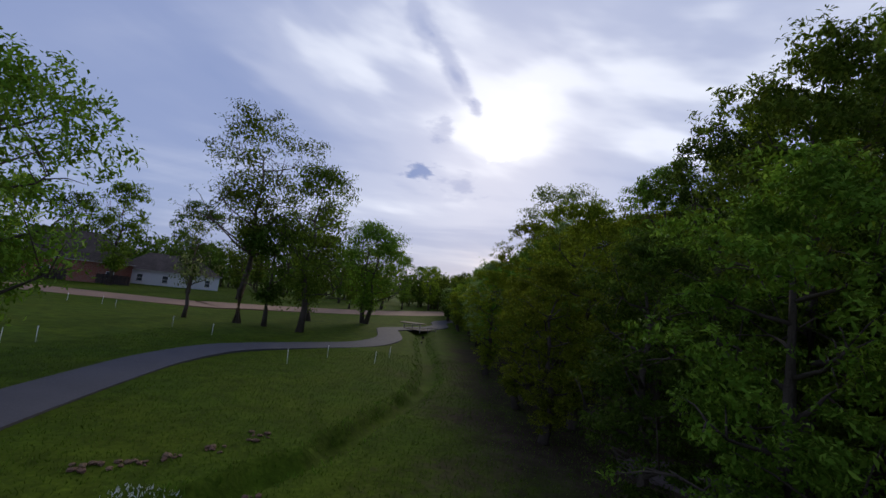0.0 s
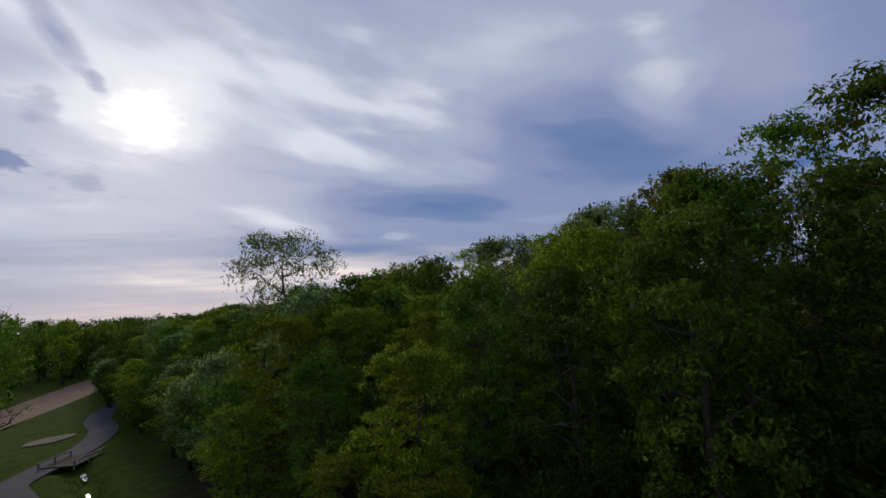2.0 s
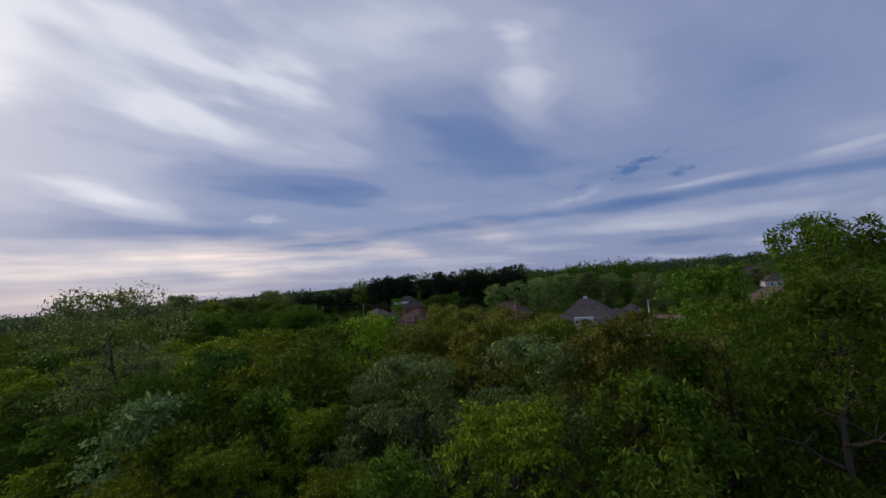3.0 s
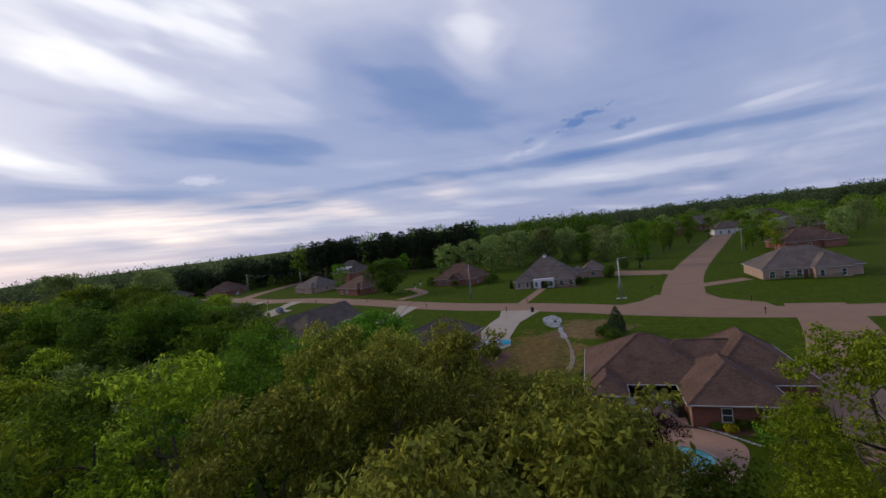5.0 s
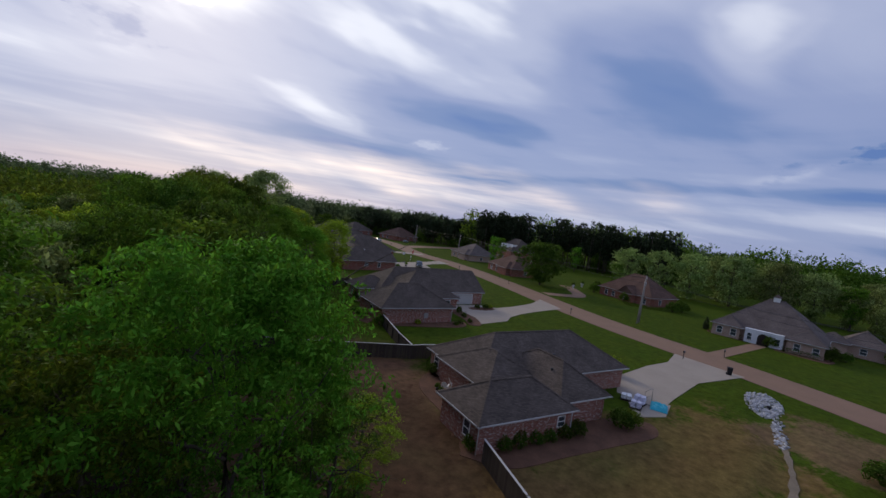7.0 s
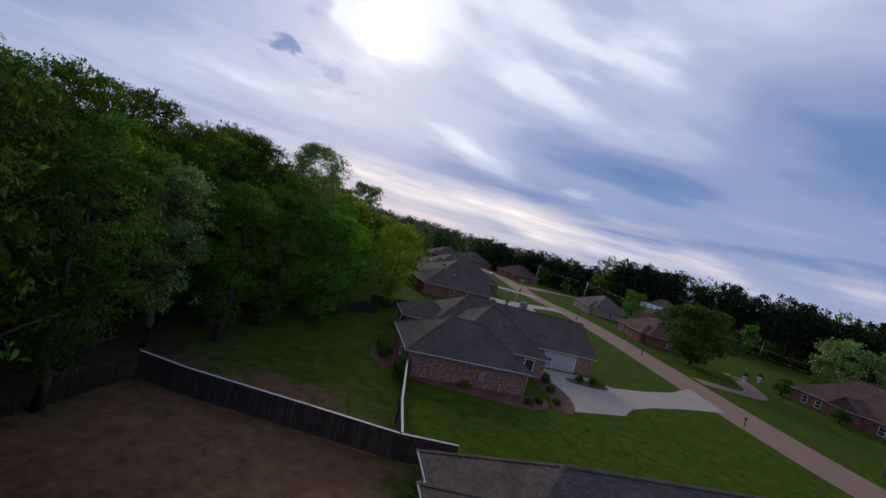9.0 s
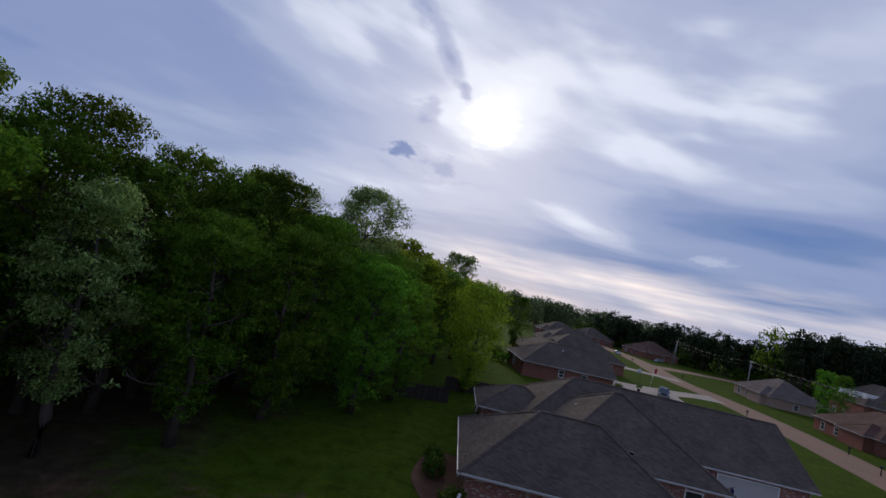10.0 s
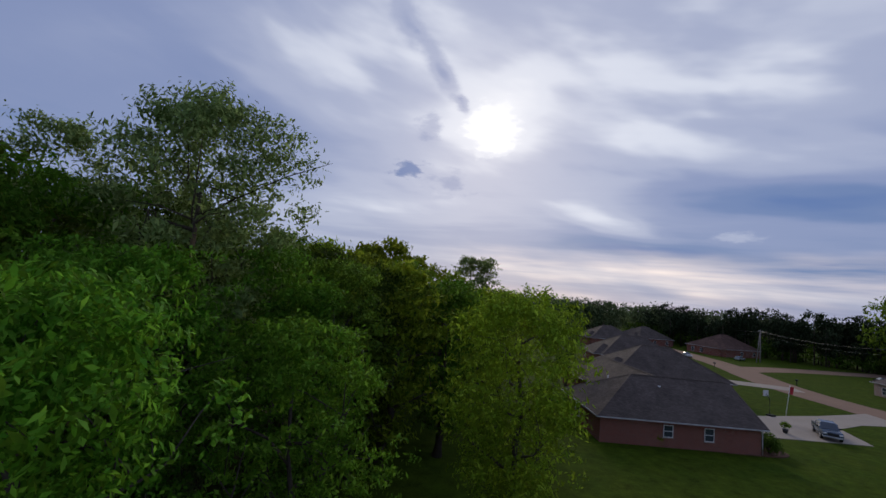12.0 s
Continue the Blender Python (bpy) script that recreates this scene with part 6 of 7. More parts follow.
c0 = cone_tree(60.6, -1.4, 4.9, 1.5)
c1 = copy_thing(c0, pose(117.6, 32.2, 0))
c1.scale = (0.42, 0.42, 0.62)
tagged(c1, "narrow dark topiary evergreen by a path")

# ---- rocks in the drainage swale ----
ROCKS = []
for k in range(6):
    g = random.Random(k)
    b = bmesh.new()
    bmesh.ops.create_icosphere(b, subdivisions=1, radius=1.0)
    for v in b.verts:
        v.co *= g.uniform(0.72, 1.15)
        v.co.z *= 0.62
    me = bpy.data.meshes.new("rock")
    b.to_mesh(me)
    b.free()
    ROCKS.append(me)
rock_mat = mat("pale_riprap_stone", (0.40, 0.40, 0.41), rough=0.9, vary=0.25, scale=2, bump=0.5, bump_scale=8, rand=0.4)
for me in ROCKS:
    me.materials.append(rock_mat)
rip = thing("rock_pile", pose(70.5, 11.2, 0), "fan of pale grey rip-rap stones round a drain", "rocks")
g = random.Random(3)
placed = 0
while placed < 290:
    u, v = g.uniform(-1, 1), g.uniform(-1, 1)
    if u * u + v * v > 1:
        continue
    x, y = 0.8 + u * 4.6, 0.4 + v * 1.9 * (1.0 if u > -0.2 else 0.75)
    if placed > 255:
        x, y = -3.6 - (placed - 255) * 0.24 + g.uniform(-0.3, 0.3), -1.6 - (placed - 255) * 0.055 + g.uniform(-0.6, 0.6)
    c, s = math.cos(0.25), math.sin(0.25)
    if placed <= 255:
        x, y = x * c - y * s, x * s + y * c
    if math.hypot(x + 0.6, y + 0.2) < 0.34:
        continue
    r = g.uniform(0.13, 0.27)
    ob = part("rock", ROCKS[placed % 6], None, rip)
    ob.matrix_local = pose(x, y, r * 0.25 + ground_z(70.5 + x, 11.2 + y), g.uniform(-25, 25), g.uniform(-25, 25), g.uniform(0, 360)) @ Matrix.Diagonal((r * 1.15, r, r, 1))
    placed += 1
V, F, n0 = [], [], 0
grit = np.random.default_rng(9)
for k in range(700):
    u, w = grit.uniform(-1, 1, 2)
    if u * u + w * w > 1:
        continue
    x, y = 0.9 + u * 4.8, 0.4 + w * 2.0
    if k % 4 == 0:
        x, y = -3.0 - (u + 1) * 4.6, -1.3 - (u + 1) * 1.1 + w * 0.5
    else:
        x, y = x * math.cos(0.25) - y * math.sin(0.25), x * math.sin(0.25) + y * math.cos(0.25)
    r = grit.uniform(0.07, 0.16)
    co = np.array([tuple(v.co) for v in ROCKS[k % 6].vertices]) * (r * 1.2, r, r)
    V.append(co + (x, y, r * 0.3 + ground_z(70.5 + x, 11.2 + y)))
    F.append(np.array([tuple(p.vertices) for p in ROCKS[k % 6].polygons]) + n0)
    n0 += len(co)
tagged(part("small_stones", np_mesh("small_stones", np.concatenate(V), np.concatenate(F), M_ROCK), None, rip), kind="stuff")
b = bmesh.new()
tube(b, [(69.9, 11.0, -0.2), (69.9, 11.0, 0.28)], [0.26, 0.26], 14)
tagged(part("drain_pipe", b, M_RUBBER), "short black drain pipe among pale rocks", "pipe")

# ---- street furniture ----


def mailbox(x, y, turn, material=None):
    t = thing("mailbox", pose(x, y, 0, 0, 0, turn), "black metal mailbox on a post by the kerb", "mailbox", "kerbside mailboxes")
    part("post", bx(-0.055, 0.055, -0.055, 0.055, -0.1, 1.05, bevel=0.008), M_DARK, t)
    part("bracket", bx(-0.04, 0.04, -0.28, 0.28, 1.02, 1.08), M_DARK, t)
    b = bmesh.new()
    ring = [(-0.13, 1.08), (0.13, 1.08), (0.13, 1.24), (0.09, 1.32), (0, 1.36), (-0.09, 1.32), (-0.13, 1.24)]
    va, vb = [b.verts.new((p, -0.3, z)) for p, z in ring], [b.verts.new((p, 0.3, z)) for p, z in ring]
    b.faces.new(va)
    b.faces.new(vb[::-1])
    for i in range(7):
        b.faces.new((va[i], vb[i], vb[(i + 1) % 7], va[(i + 1) % 7]))
    bmesh.ops.recalc_face_normals(b, faces=b.faces[:])
    part("box", b, M_DARK, t)
    part("flag", bx(0.135, 0.145, 0.0, 0.04, 1.2, 1.42), M_RED, t, "small red metal flag")
    return t


m0 = mailbox(81.3, 24.6, 98)
for x, y, turn in ((91.9, 21.6, 280), (90.0, 51.0, 110), (106.2, 82.7, 290), (123.6, 173.0, 95), (83.4, -27, 270), (72.1, -26.5, 90), (100.6, -9.4, 10), (112.5, 92.0, 290), (109.0, 108.0, 110), (121.0, -14.0, 10), (127.5, 152, 100)):
    copy_thing(m0, pose(x, y, 0, 0, 0, turn))

t = thing("trash_bin", pose(80.5, 17.9, 0, 0, 0, 20), "black wheeled trash bin at the driveway's end", "bin")
b = bmesh.new()
va = [b.verts.new(p) for p in ((-0.25, -0.27, 0.06), (0.25, -0.27, 0.06), (0.25, 0.27, 0.06), (-0.25, 0.27, 0.06))]
vb = [b.verts.new(p) for p in ((-0.32, -0.36, 1.05), (0.32, -0.36, 1.05), (0.32, 0.36, 1.05), (-0.32, 0.36, 1.05))]
b.faces.new(va[::-1])
b.faces.new(vb)
for i in range(4):
    b.faces.new((va[i], va[(i + 1) % 4], vb[(i + 1) % 4], vb[i]))
part("body", b, M_RUBBER, t)
part("lid", bx(-0.35, 0.35, -0.4, 0.4, 1.055, 1.13, bevel=0.03), M_RUBBER, t)
for s in (-1, 1):
    b = bmesh.new()
    tube(b, [(s * 0.3, 0.3, 0.12), (s * 0.36, 0.3, 0.12)], [0.12, 0.12], 12)
    part("wheel", b, M_DARK, t)


def utility_pole(x, y, h, turn, label, arm=2.4, can=True, twin=False, material=None):
    t = thing("utility_pole", pose(x, y, 0, 0, 0, turn), label, "pole", "utility poles")
    b = bmesh.new()
    tube(b, [(0, 0, -0.3), (0, 0, h * 0.5), (0, 0, h)], [0.19, 0.16, 0.12], 10)
    part("pole", b, material or M_POLE, t)
    if twin:
        b = bmesh.new()
        tube(b, [(-1.5, 0.3, -0.3), (-0.8, 0.15, h * 0.5), (-0.15, 0.05, h * 0.9)], [0.17, 0.14, 0.1], 10)
        part("leaning_pole", b, material or M_POLE, t)
    if arm:
        part("crossarm", bx(-arm / 2, arm / 2, -0.2, -0.11, h - 0.75, h - 0.61), M_POLE, t)
        for k in (-0.46, -0.2, 0.2, 0.46):
            b = bmesh.new()
            tube(b, [(k * arm, -0.155, h - 0.62), (k * arm, -0.155, h - 0.45)], [0.05, 0.07], 8)
            part("insulator", b, M_WHITE, t)
    if can:
        b = bmesh.new()
        tube(b, [(0.35, 0, h - 2.3), (0.35, 0, h - 1.4)], [0.23, 0.23], 12)
        part("transformer", b, M_IRON, t)
    return t


utility_pole(102.4, 41.2, 10.8, 20, "pair of weathered utility poles with a transformer", 1.6, True, True)
utility_pole(143.3, 145.7, 10.5, 25, "wooden utility pole beside the street", 1.8)
utility_pole(156.0, 196.0, 11.0, 20, "wooden utility pole with a leaning brace", 3.2, False, True)
utility_pole(173.7, -45.5, 9.5, 70, "utility pole beside a side street", 1.6, False)
lp = utility_pole(92.2, -2.1, 10.2, 10, "pale metal street light pole with guy wires", 0, False, False, M_IRON)
b = bmesh.new()
tube(b, [(0, 0, 9.9), (0, -0.7, 10.25), (0, -1.5, 10.3)], [0.06, 0.05, 0.04], 7)
part("lamp_arm", b, M_IRON, lp)
part("lamp_head", bx(-0.16, 0.16, -2.0, -1.4, 10.2, 10.36, bevel=0.04), M_IRON, lp)
part("base_bar", bx(-0.12, 0.12, -1.3, 1.3, 0.02, 0.22, bevel=0.02), M_WHITE, lp, "white concrete bar at the foot")
for s in (-1, 1):
    b = bmesh.new()
    tube(b, [(0, s * 1.0, 0.15), (0, s * 0.08, 5.2)], [0.03, 0.03], 6)
    part("guy_wire", b, M_IRON, lp)


def power_line(name, posts, sag, label):
    """Wires that hang between poles."""
    t = thing(name, pose(posts[0][0], posts[0][1], 0), label, "wires")
    o = Vector((posts[0][0], posts[0][1], 0))
    for off in (-0.7, 0.0, 0.7):
        for p, q in zip(posts, posts[1:]):
            p, q = Vector(p) - o, Vector(q) - o
            d = (q - p)
            s = Vector((-d.y, d.x, 0)).normalized() * off
            b = bmesh.new()
            tube(b, [p + s + d * (k / 10) - Vector((0, 0, sag * 4 * (k / 10) * (1 - k / 10) + (1.2 if off == 0 else 0))) for k in range(11)], [0.022] * 11, 4)
            part("wire", b, M_DARK, t)
    return t


power_line("power_line", [(92.2, -2.1, 9.6), (102.4, 41.2, 10.2), (143.3, 145.7, 10.0), (156.0, 196.0, 10.4), (178, 250, 10.4)], 1.0, "black power lines sagging between poles")
power_line("power_line", [(92.2, -2.1, 9.6), (173.7, -45.5, 9.0), (250, -72, 9)], 1.2, "black power lines along a side street")

# ---- parked vehicles ----


def wheel_parts(t, spots, r=0.36, w=0.24):
    for x, y in spots:
        b = bmesh.new()
        tube(b, [(x - w / 2, y, r), (x + w / 2, y, r)], [r, r], 18)
        wh = part("wheel", b, M_RUBBER, t)
        b = bmesh.new()
        tube(b, [(x - w / 2 - 0.012, y, r), (x + w / 2 + 0.012, y, r)], [r * 0.6, r * 0.6], 14)
        part("rim", b, M_IRON, wh, "metal wheel rim")


def loft(sections):
    """A body through sections of (y, half width, bottom, top, half width on top)."""
    b = bmesh.new()
    rings = []
    for y, w, z0, z1, wt in sections:
        zm = z0 + (z1 - z0) * 0.55
        rings.append([b.verts.new((x, y, z)) for x, z in ((-w * 0.94, z0), (-w, zm), (-wt, z1), (wt, z1), (w, zm), (w * 0.94, z0))])
    for p, q in zip(rings, rings[1:]):
        for i in range(6):
            b.faces.new((p[i], p[(i + 1) % 6], q[(i + 1) % 6], q[i]))
    b.faces.new(rings[0])
    b.faces.new(rings[-1][::-1])
    bmesh.ops.recalc_face_normals(b, faces=b.faces[:])
    return b


def pickup(x, y, turn):
    t = thing("pickup_truck", pose(x, y, 0.045, 0, 0, turn), "dark blue-grey pickup truck parked on the driveway", "truck")
    part("body", loft([(-2.85, 0.9, 0.45, 0.95, 0.84), (-2.75, 0.98, 0.40, 1.08, 0.92), (-1.2, 1.0, 0.38, 1.14, 0.94), (0.6, 1.0, 0.38, 1.12, 0.95), (2.8, 0.98, 0.42, 1.10, 0.95)]), M_BLUE, t)
    part("cab", loft([(-1.35, 0.93, 1.1, 1.13, 0.9), (-0.65, 0.92, 1.1, 1.78, 0.74), (0.9, 0.92, 1.1, 1.80, 0.74), (1.15, 0.93, 1.1, 1.13, 0.9)]), M_BLUE, t)
    part("windscreen", loft([(-1.36, 0.80, 1.14, 1.16, 0.78), (-0.74, 0.74, 1.16, 1.74, 0.66), (-0.70, 0.74, 1.16, 1.74, 0.66)]), M_GLASSY, t)
    for s in (-1, 1):
        part("side_window", bx(s * 0.86 - 0.03, s * 0.86 + 0.03, -0.7, 0.75, 1.2, 1.66), M_GLASSY, t)
        part("headlight", bx(s * 0.72 - 0.18, s * 0.72 + 0.18, -2.88, -2.76, 0.78, 0.96, bevel=0.02), M_WHITE, t)
        part("mirror", bx(s * 1.06 - 0.1, s * 1.06 + 0.1, -0.95, -0.85, 1.15, 1.35, bevel=0.02), M_DARK, t)
        part("bed_rail", bx(s * 0.9 - 0.06, s * 0.9 + 0.06, 1.15, 2.78, 1.105, 1.17), M_DARK, t)
    part("bed_floor", bx(-0.8, 0.8, 1.2, 2.7, 1.11, 1.13), M_DARK, t)
    part("grille", bx(-0.5, 0.5, -2.9, -2.84, 0.62, 0.98, bevel=0.02), M_DARK, t)
    part("bumper", bx(-0.96, 0.96, -3.0, -2.85, 0.42, 0.62, bevel=0.04), M_IRON, t)
    wheel_parts(t, ((-0.9, -1.9), (0.9, -1.9), (-0.9, 1.75), (0.9, 1.75)), 0.4)
    return t


def car(x, y, turn, paint, label):
    t = thing("car", pose(x, y, 0.045, 0, 0, turn), label, "car")
    part("body", loft([(-2.25, 0.75, 0.4, 0.68, 0.7), (-2.1, 0.88, 0.3, 0.78, 0.8), (-0.9, 0.9, 0.28, 0.92, 0.82), (1.6, 0.9, 0.28, 0.94, 0.82), (2.25, 0.82, 0.36, 0.86, 0.74)]), paint, t)
    part("cabin", loft([(-1.0, 0.8, 0.9, 0.94, 0.78), (-0.2, 0.78, 0.9, 1.42, 0.6), (1.1, 0.78, 0.9, 1.42, 0.6), (1.75, 0.8, 0.9, 0.95, 0.76)]), M_GLASSY, t)
    part("roof", bx(-0.58, 0.58, -0.2, 1.1, 1.41, 1.45, bevel=0.015), paint, t)
    for s in (-1, 1):
        part("headlight", bx(s * 0.6 - 0.15, s * 0.6 + 0.15, -2.26, -2.12, 0.56, 0.68, bevel=0.02), M_WHITE, t)
    wheel_parts(t, ((-0.82, -1.4), (0.82, -1.4), (-0.82, 1.4), (0.82, 1.4)), 0.32, 0.2)
    return t


pickup(93.4, 111.4, -34)
car(130.6, 195.5, -14, M_SILVER, "silver saloon car parked along the street")
car(168.1, 168.6, 70, M_RUBBER, "black car parked near a lane")
car(150.5, 198, 120, M_SILVER, "pale car on a far driveway")

# ---- flags, hoop, pots ----
t = thing("flag_pole", pose(96.4, 120.6, 0, 6, 3, 0), "leaning white pole with a small red flag", "flag")
b = bmesh.new()
tube(b, [(0, 0, -0.2), (0, 0, 4.6)], [0.045, 0.03], 8)
part("pole", b, M_WHITE, t)
part("cloth", bx(0.04, 0.62, -0.012, 0.012, 3.3, 4.4), M_RED, t, "faded red cloth")
t = thing("basketball_hoop", pose(93.6, 120.2, 0, 0, 0, 200), "basketball hoop with a pale backboard on a pole", "hoop")
b = bmesh.new()
tube(b, [(0, 0, 0), (0, 0, 2.4), (0, -0.5, 3.0)], [0.06, 0.06, 0.05], 8)
part("pole", b, M_DARK, t)
part("backboard", bx(-0.6, 0.6, -0.56, -0.52, 2.7, 3.5), M_STUCCO, t)
part("base", bx(-0.5, 0.5, -0.3, 0.6, 0.045, 0.25, bevel=0.06), M_RUBBER, t)
b = bmesh.new()
tube(b, [(0.22 * math.cos(k * 0.5236), -0.82 + 0.22 * math.sin(k * 0.5236), 2.85) for k in range(13)], [0.014] * 13, 5)
part("rim", b, M_RED, t)

fl = thing("porch_flag", pose(63.3, 60.2, 0, 0, 0, -12), "striped flag hanging from a short angled staff", "flag")
b = bmesh.new()
tube(b, [(0, 0.6, 2.0), (0, -0.6, 2.7)], [0.015, 0.015], 6)
part("staff", b, M_WOOD, fl)
for k in range(9):
    part("stripe", bx(0.0, 0.012, -0.55 + k * 0.09, -0.46 + k * 0.09 - 0.004, 1.45 + 0.02 * (k % 2), 2.62 - k * 0.05), M_RED if k % 2 else M_WHITE, fl)
part("canton", bx(-0.006, 0.018, -0.55, -0.15, 2.1, 2.5), M_NAVY, fl)


def planter(x, y, s, kind, label, urn=False):
    t = thing("planter", pose(x, y, 0.05), label, "planter", "potted plants")
    b = bmesh.new()
    prof = [(0.22, 0), (0.16, 0.1), (0.14, 0.3), (0.3, 0.6), (0.36, 0.8)] if urn else [(0.16, 0), (0.2, 0.15), (0.24, 0.36)]
    tube(b, [(0, 0, z * s) for _, z in prof], [r * s for r, _ in prof], 12)
    part("pot", b, M_ROCK if urn else M_DARK, t)
    f = part("foliage", SHRUBS[kind][0], None, t)
    f.location = (0, 0, prof[-1][1] * s * 0.9)
    f.scale = (0.6 * s, 0.6 * s, 0.6 * s)
    return t


planter(130.4, 75.4, 1.5, "dark", "stone urn with a dark green plant", True)
planter(139.4, 77.4, 1.5, "dark", "stone urn with a dark green plant", True)
planter(88.0, 111.4, 1.4, "green", "black pot with a leafy plant on the driveway")

# ---- patio behind the grey-roofed house ----
tagged(slab("patio", [(34.5, 32.4), (32.9, 27.4), (33.6, 26.9), (38.6, 27.8), (39.2, 31.6)], 0.10, 0.25, M_CONC), "pale concrete patio slab under a porch", "patio", kind="structure")


def lawn_chair(x, y, turn, z=0.1, label="white slatted garden chair on the patio", material=None):
    material = material or M_WHITE
    t = thing("garden_chair", pose(x, y, z, 0, 0, turn), label, "chair", "garden chairs")
    for k in range(5):
        part("seat_slat", bx(-0.28, 0.28, -0.3 + k * 0.115, -0.2 + k * 0.115, 0.36, 0.385), material, t)
        ob = part("back_slat", bx(-0.27 + k * 0.11, -0.17 + k * 0.11, 0, 0.025, 0, 0.62 + 0.06 * (2 - abs(k - 2))), material, t)
        ob.matrix_local = pose(0, 0.28, 0.37, -20, 0, 0)
    for sx in (-0.3, 0.3):
        part("armrest", bx(sx - 0.06, sx + 0.06, -0.34, 0.34, 0.58, 0.605), material, t)
        for sy in (-0.28, 0.28):
            part("leg", bx(sx - 0.035, sx + 0.035, sy - 0.04, sy + 0.04, 0, 0.58), material, t)
    return t


ch = lawn_chair(35.0, 31.4, 120)
copy_thing(ch, pose(36.2, 31.5, 0.1, 0, 0, 60))
copy_thing(ch, pose(36.0, 30.2, 0.1, 0, 0, 200))
for k in range(6):
    planter(33.1 + 0.24 * k, 27.9 + 0.78 * k, 0.8, "dark", "small black pot with a trimmed plant")

# ---- building supplies by the garage ----
tagged(slab("storage_slab", [(49.6, 18.3), (53.2, 16.6), (57.2, 17.6), (54.6, 21.6)], 0.05, 0.2, M_CONC), "concrete apron littered with building supplies", "slab", kind="structure")


def pallet(x, y, turn):
    t = thing("pallet", pose(x, y, 0.05, 0, 0, turn), "pale wooden pallet on the concrete", "pallet", "pallets by the garage")
    for k in range(6):
        part("deck_board", bx(-0.55, 0.55, -0.6 + k * 0.205, -0.48 + k * 0.205, 0.12, 0.145), M_WOOD, t)
    for k in (-0.5, 0, 0.5):
        part("bearer", bx(k - 0.05, k + 0.05, -0.6, 0.6, 0.0, 0.119), M_WOOD, t)
    return t


p0 = pallet(52.0, 19.3, 15)
copy_thing(p0, pose(53.6, 19.6, 0.05, 0, 0, 5))
copy_thing(p0, pose(53.4, 21.0, 0.05, 0, 0, 25))


def sack_stack(x, y, turn, rows, material, label):
    t = thing("sack_stack", pose(x, y, 0.2, 0, 0, turn), label, "sacks", "sacks on the pallets")
    g = random.Random(int(x * 10))
    for r in range(rows):
        for i in range(2):
            b = bx(-0.46, 0.46, -0.26, 0.26, 0, 0.16, bevel=0.06)
            part("sack", b, material, t).matrix_local = pose(g.uniform(-0.05, 0.05), -0.28 + i * 0.56, r * 0.165, g.uniform(-3, 3), g.uniform(-3, 3), g.uniform(-6, 6))
    return t


sack_stack(52.0, 19.3, 15, 4, M_SACK, "stack of pale plastic sacks on a pallet")
sack_stack(53.6, 19.6, 5, 5, M_SACK, "tall stack of lilac-white sacks on a pallet")
sack_stack(53.4, 21.0, 25, 3, M_WHITE, "low stack of white bags on a pallet")
b = bmesh.new()
bmesh.ops.create_grid(b, x_segments=14, y_segments=10, size=1.0)
for v in b.verts:
    d = max(abs(v.co.x), abs(v.co.y))
    v.co = Vector((v.co.x * 1.25, v.co.y * 0.85, 0.06 + 0.5 * max(0, 1 - d ** 3) * (0.75 + 0.5 * noise.noise(v.co * 2.3)) + 0.05 * noise.noise(v.co * 6)))
ex = bmesh.ops.extrude_face_region(b, geom=b.faces[:])
for v in ex["geom"]:
    if isinstance(v, bmesh.types.BMVert):
        v.co.z = max(0.0, v.co.z - 0.05)
tp = part("tarpaulin", b, M_TARP)
tp.matrix_world = pose(54.9, 18.0, 0.05, 0, 0, 20)
tagged(tp, "crumpled turquoise tarpaulin over a low heap", "tarpaulin")
t = thing("metal_frame", pose(55.2, 19.3, 0.05, 0, 0, -10), "bare metal cart frame standing on concrete", "frame")
for pts in (((-0.7, 0, 0), (-0.7, 0.1, 1.3)), ((0.7, 0, 0), (0.7, 0.1, 1.5)), ((-0.7, 0.1, 1.3), (0.7, 0.1, 1.5)), ((-0.7, 0.05, 0.6), (0.7, 0.05, 0.7)), ((-0.7, 0, 0.05), (-0.7, -1.0, 0.05)), ((0.7, 0, 0.05), (0.7, -1.0, 0.05))):
    b = bmesh.new()
    tube(b, pts, [0.03, 0.03], 6)
    part("bar", b, M_POLE, t)


def condenser(x, y, turn, z=0.05):
    t = thing("air_conditioner", pose(x, y, z, 0, 0, turn), "pale grey outdoor air conditioning unit", "air conditioner")
    part("casing", bx(-0.4, 0.4, -0.4, 0.4, 0.05, 0.85, bevel=0.03), M_STUCCO, t)
    part("pad", bx(-0.5, 0.5, -0.5, 0.5, -0.05, 0.05), M_CONC, t)
    b = bmesh.new()
    tube(b, [(0, 0, 0.85), (0, 0, 0.88)], [0.33, 0.33], 18)
    part("fan_grille", b, M_DARK, t)
    for k in range(7):
        part("louvre", bx(-0.36, 0.36, -0.412, -0.4, 0.12 + k * 0.1, 0.16 + k * 0.1), M_IRON, t)
    return t


condenser(*lot(33.4, -2.7), 10, 0.2)

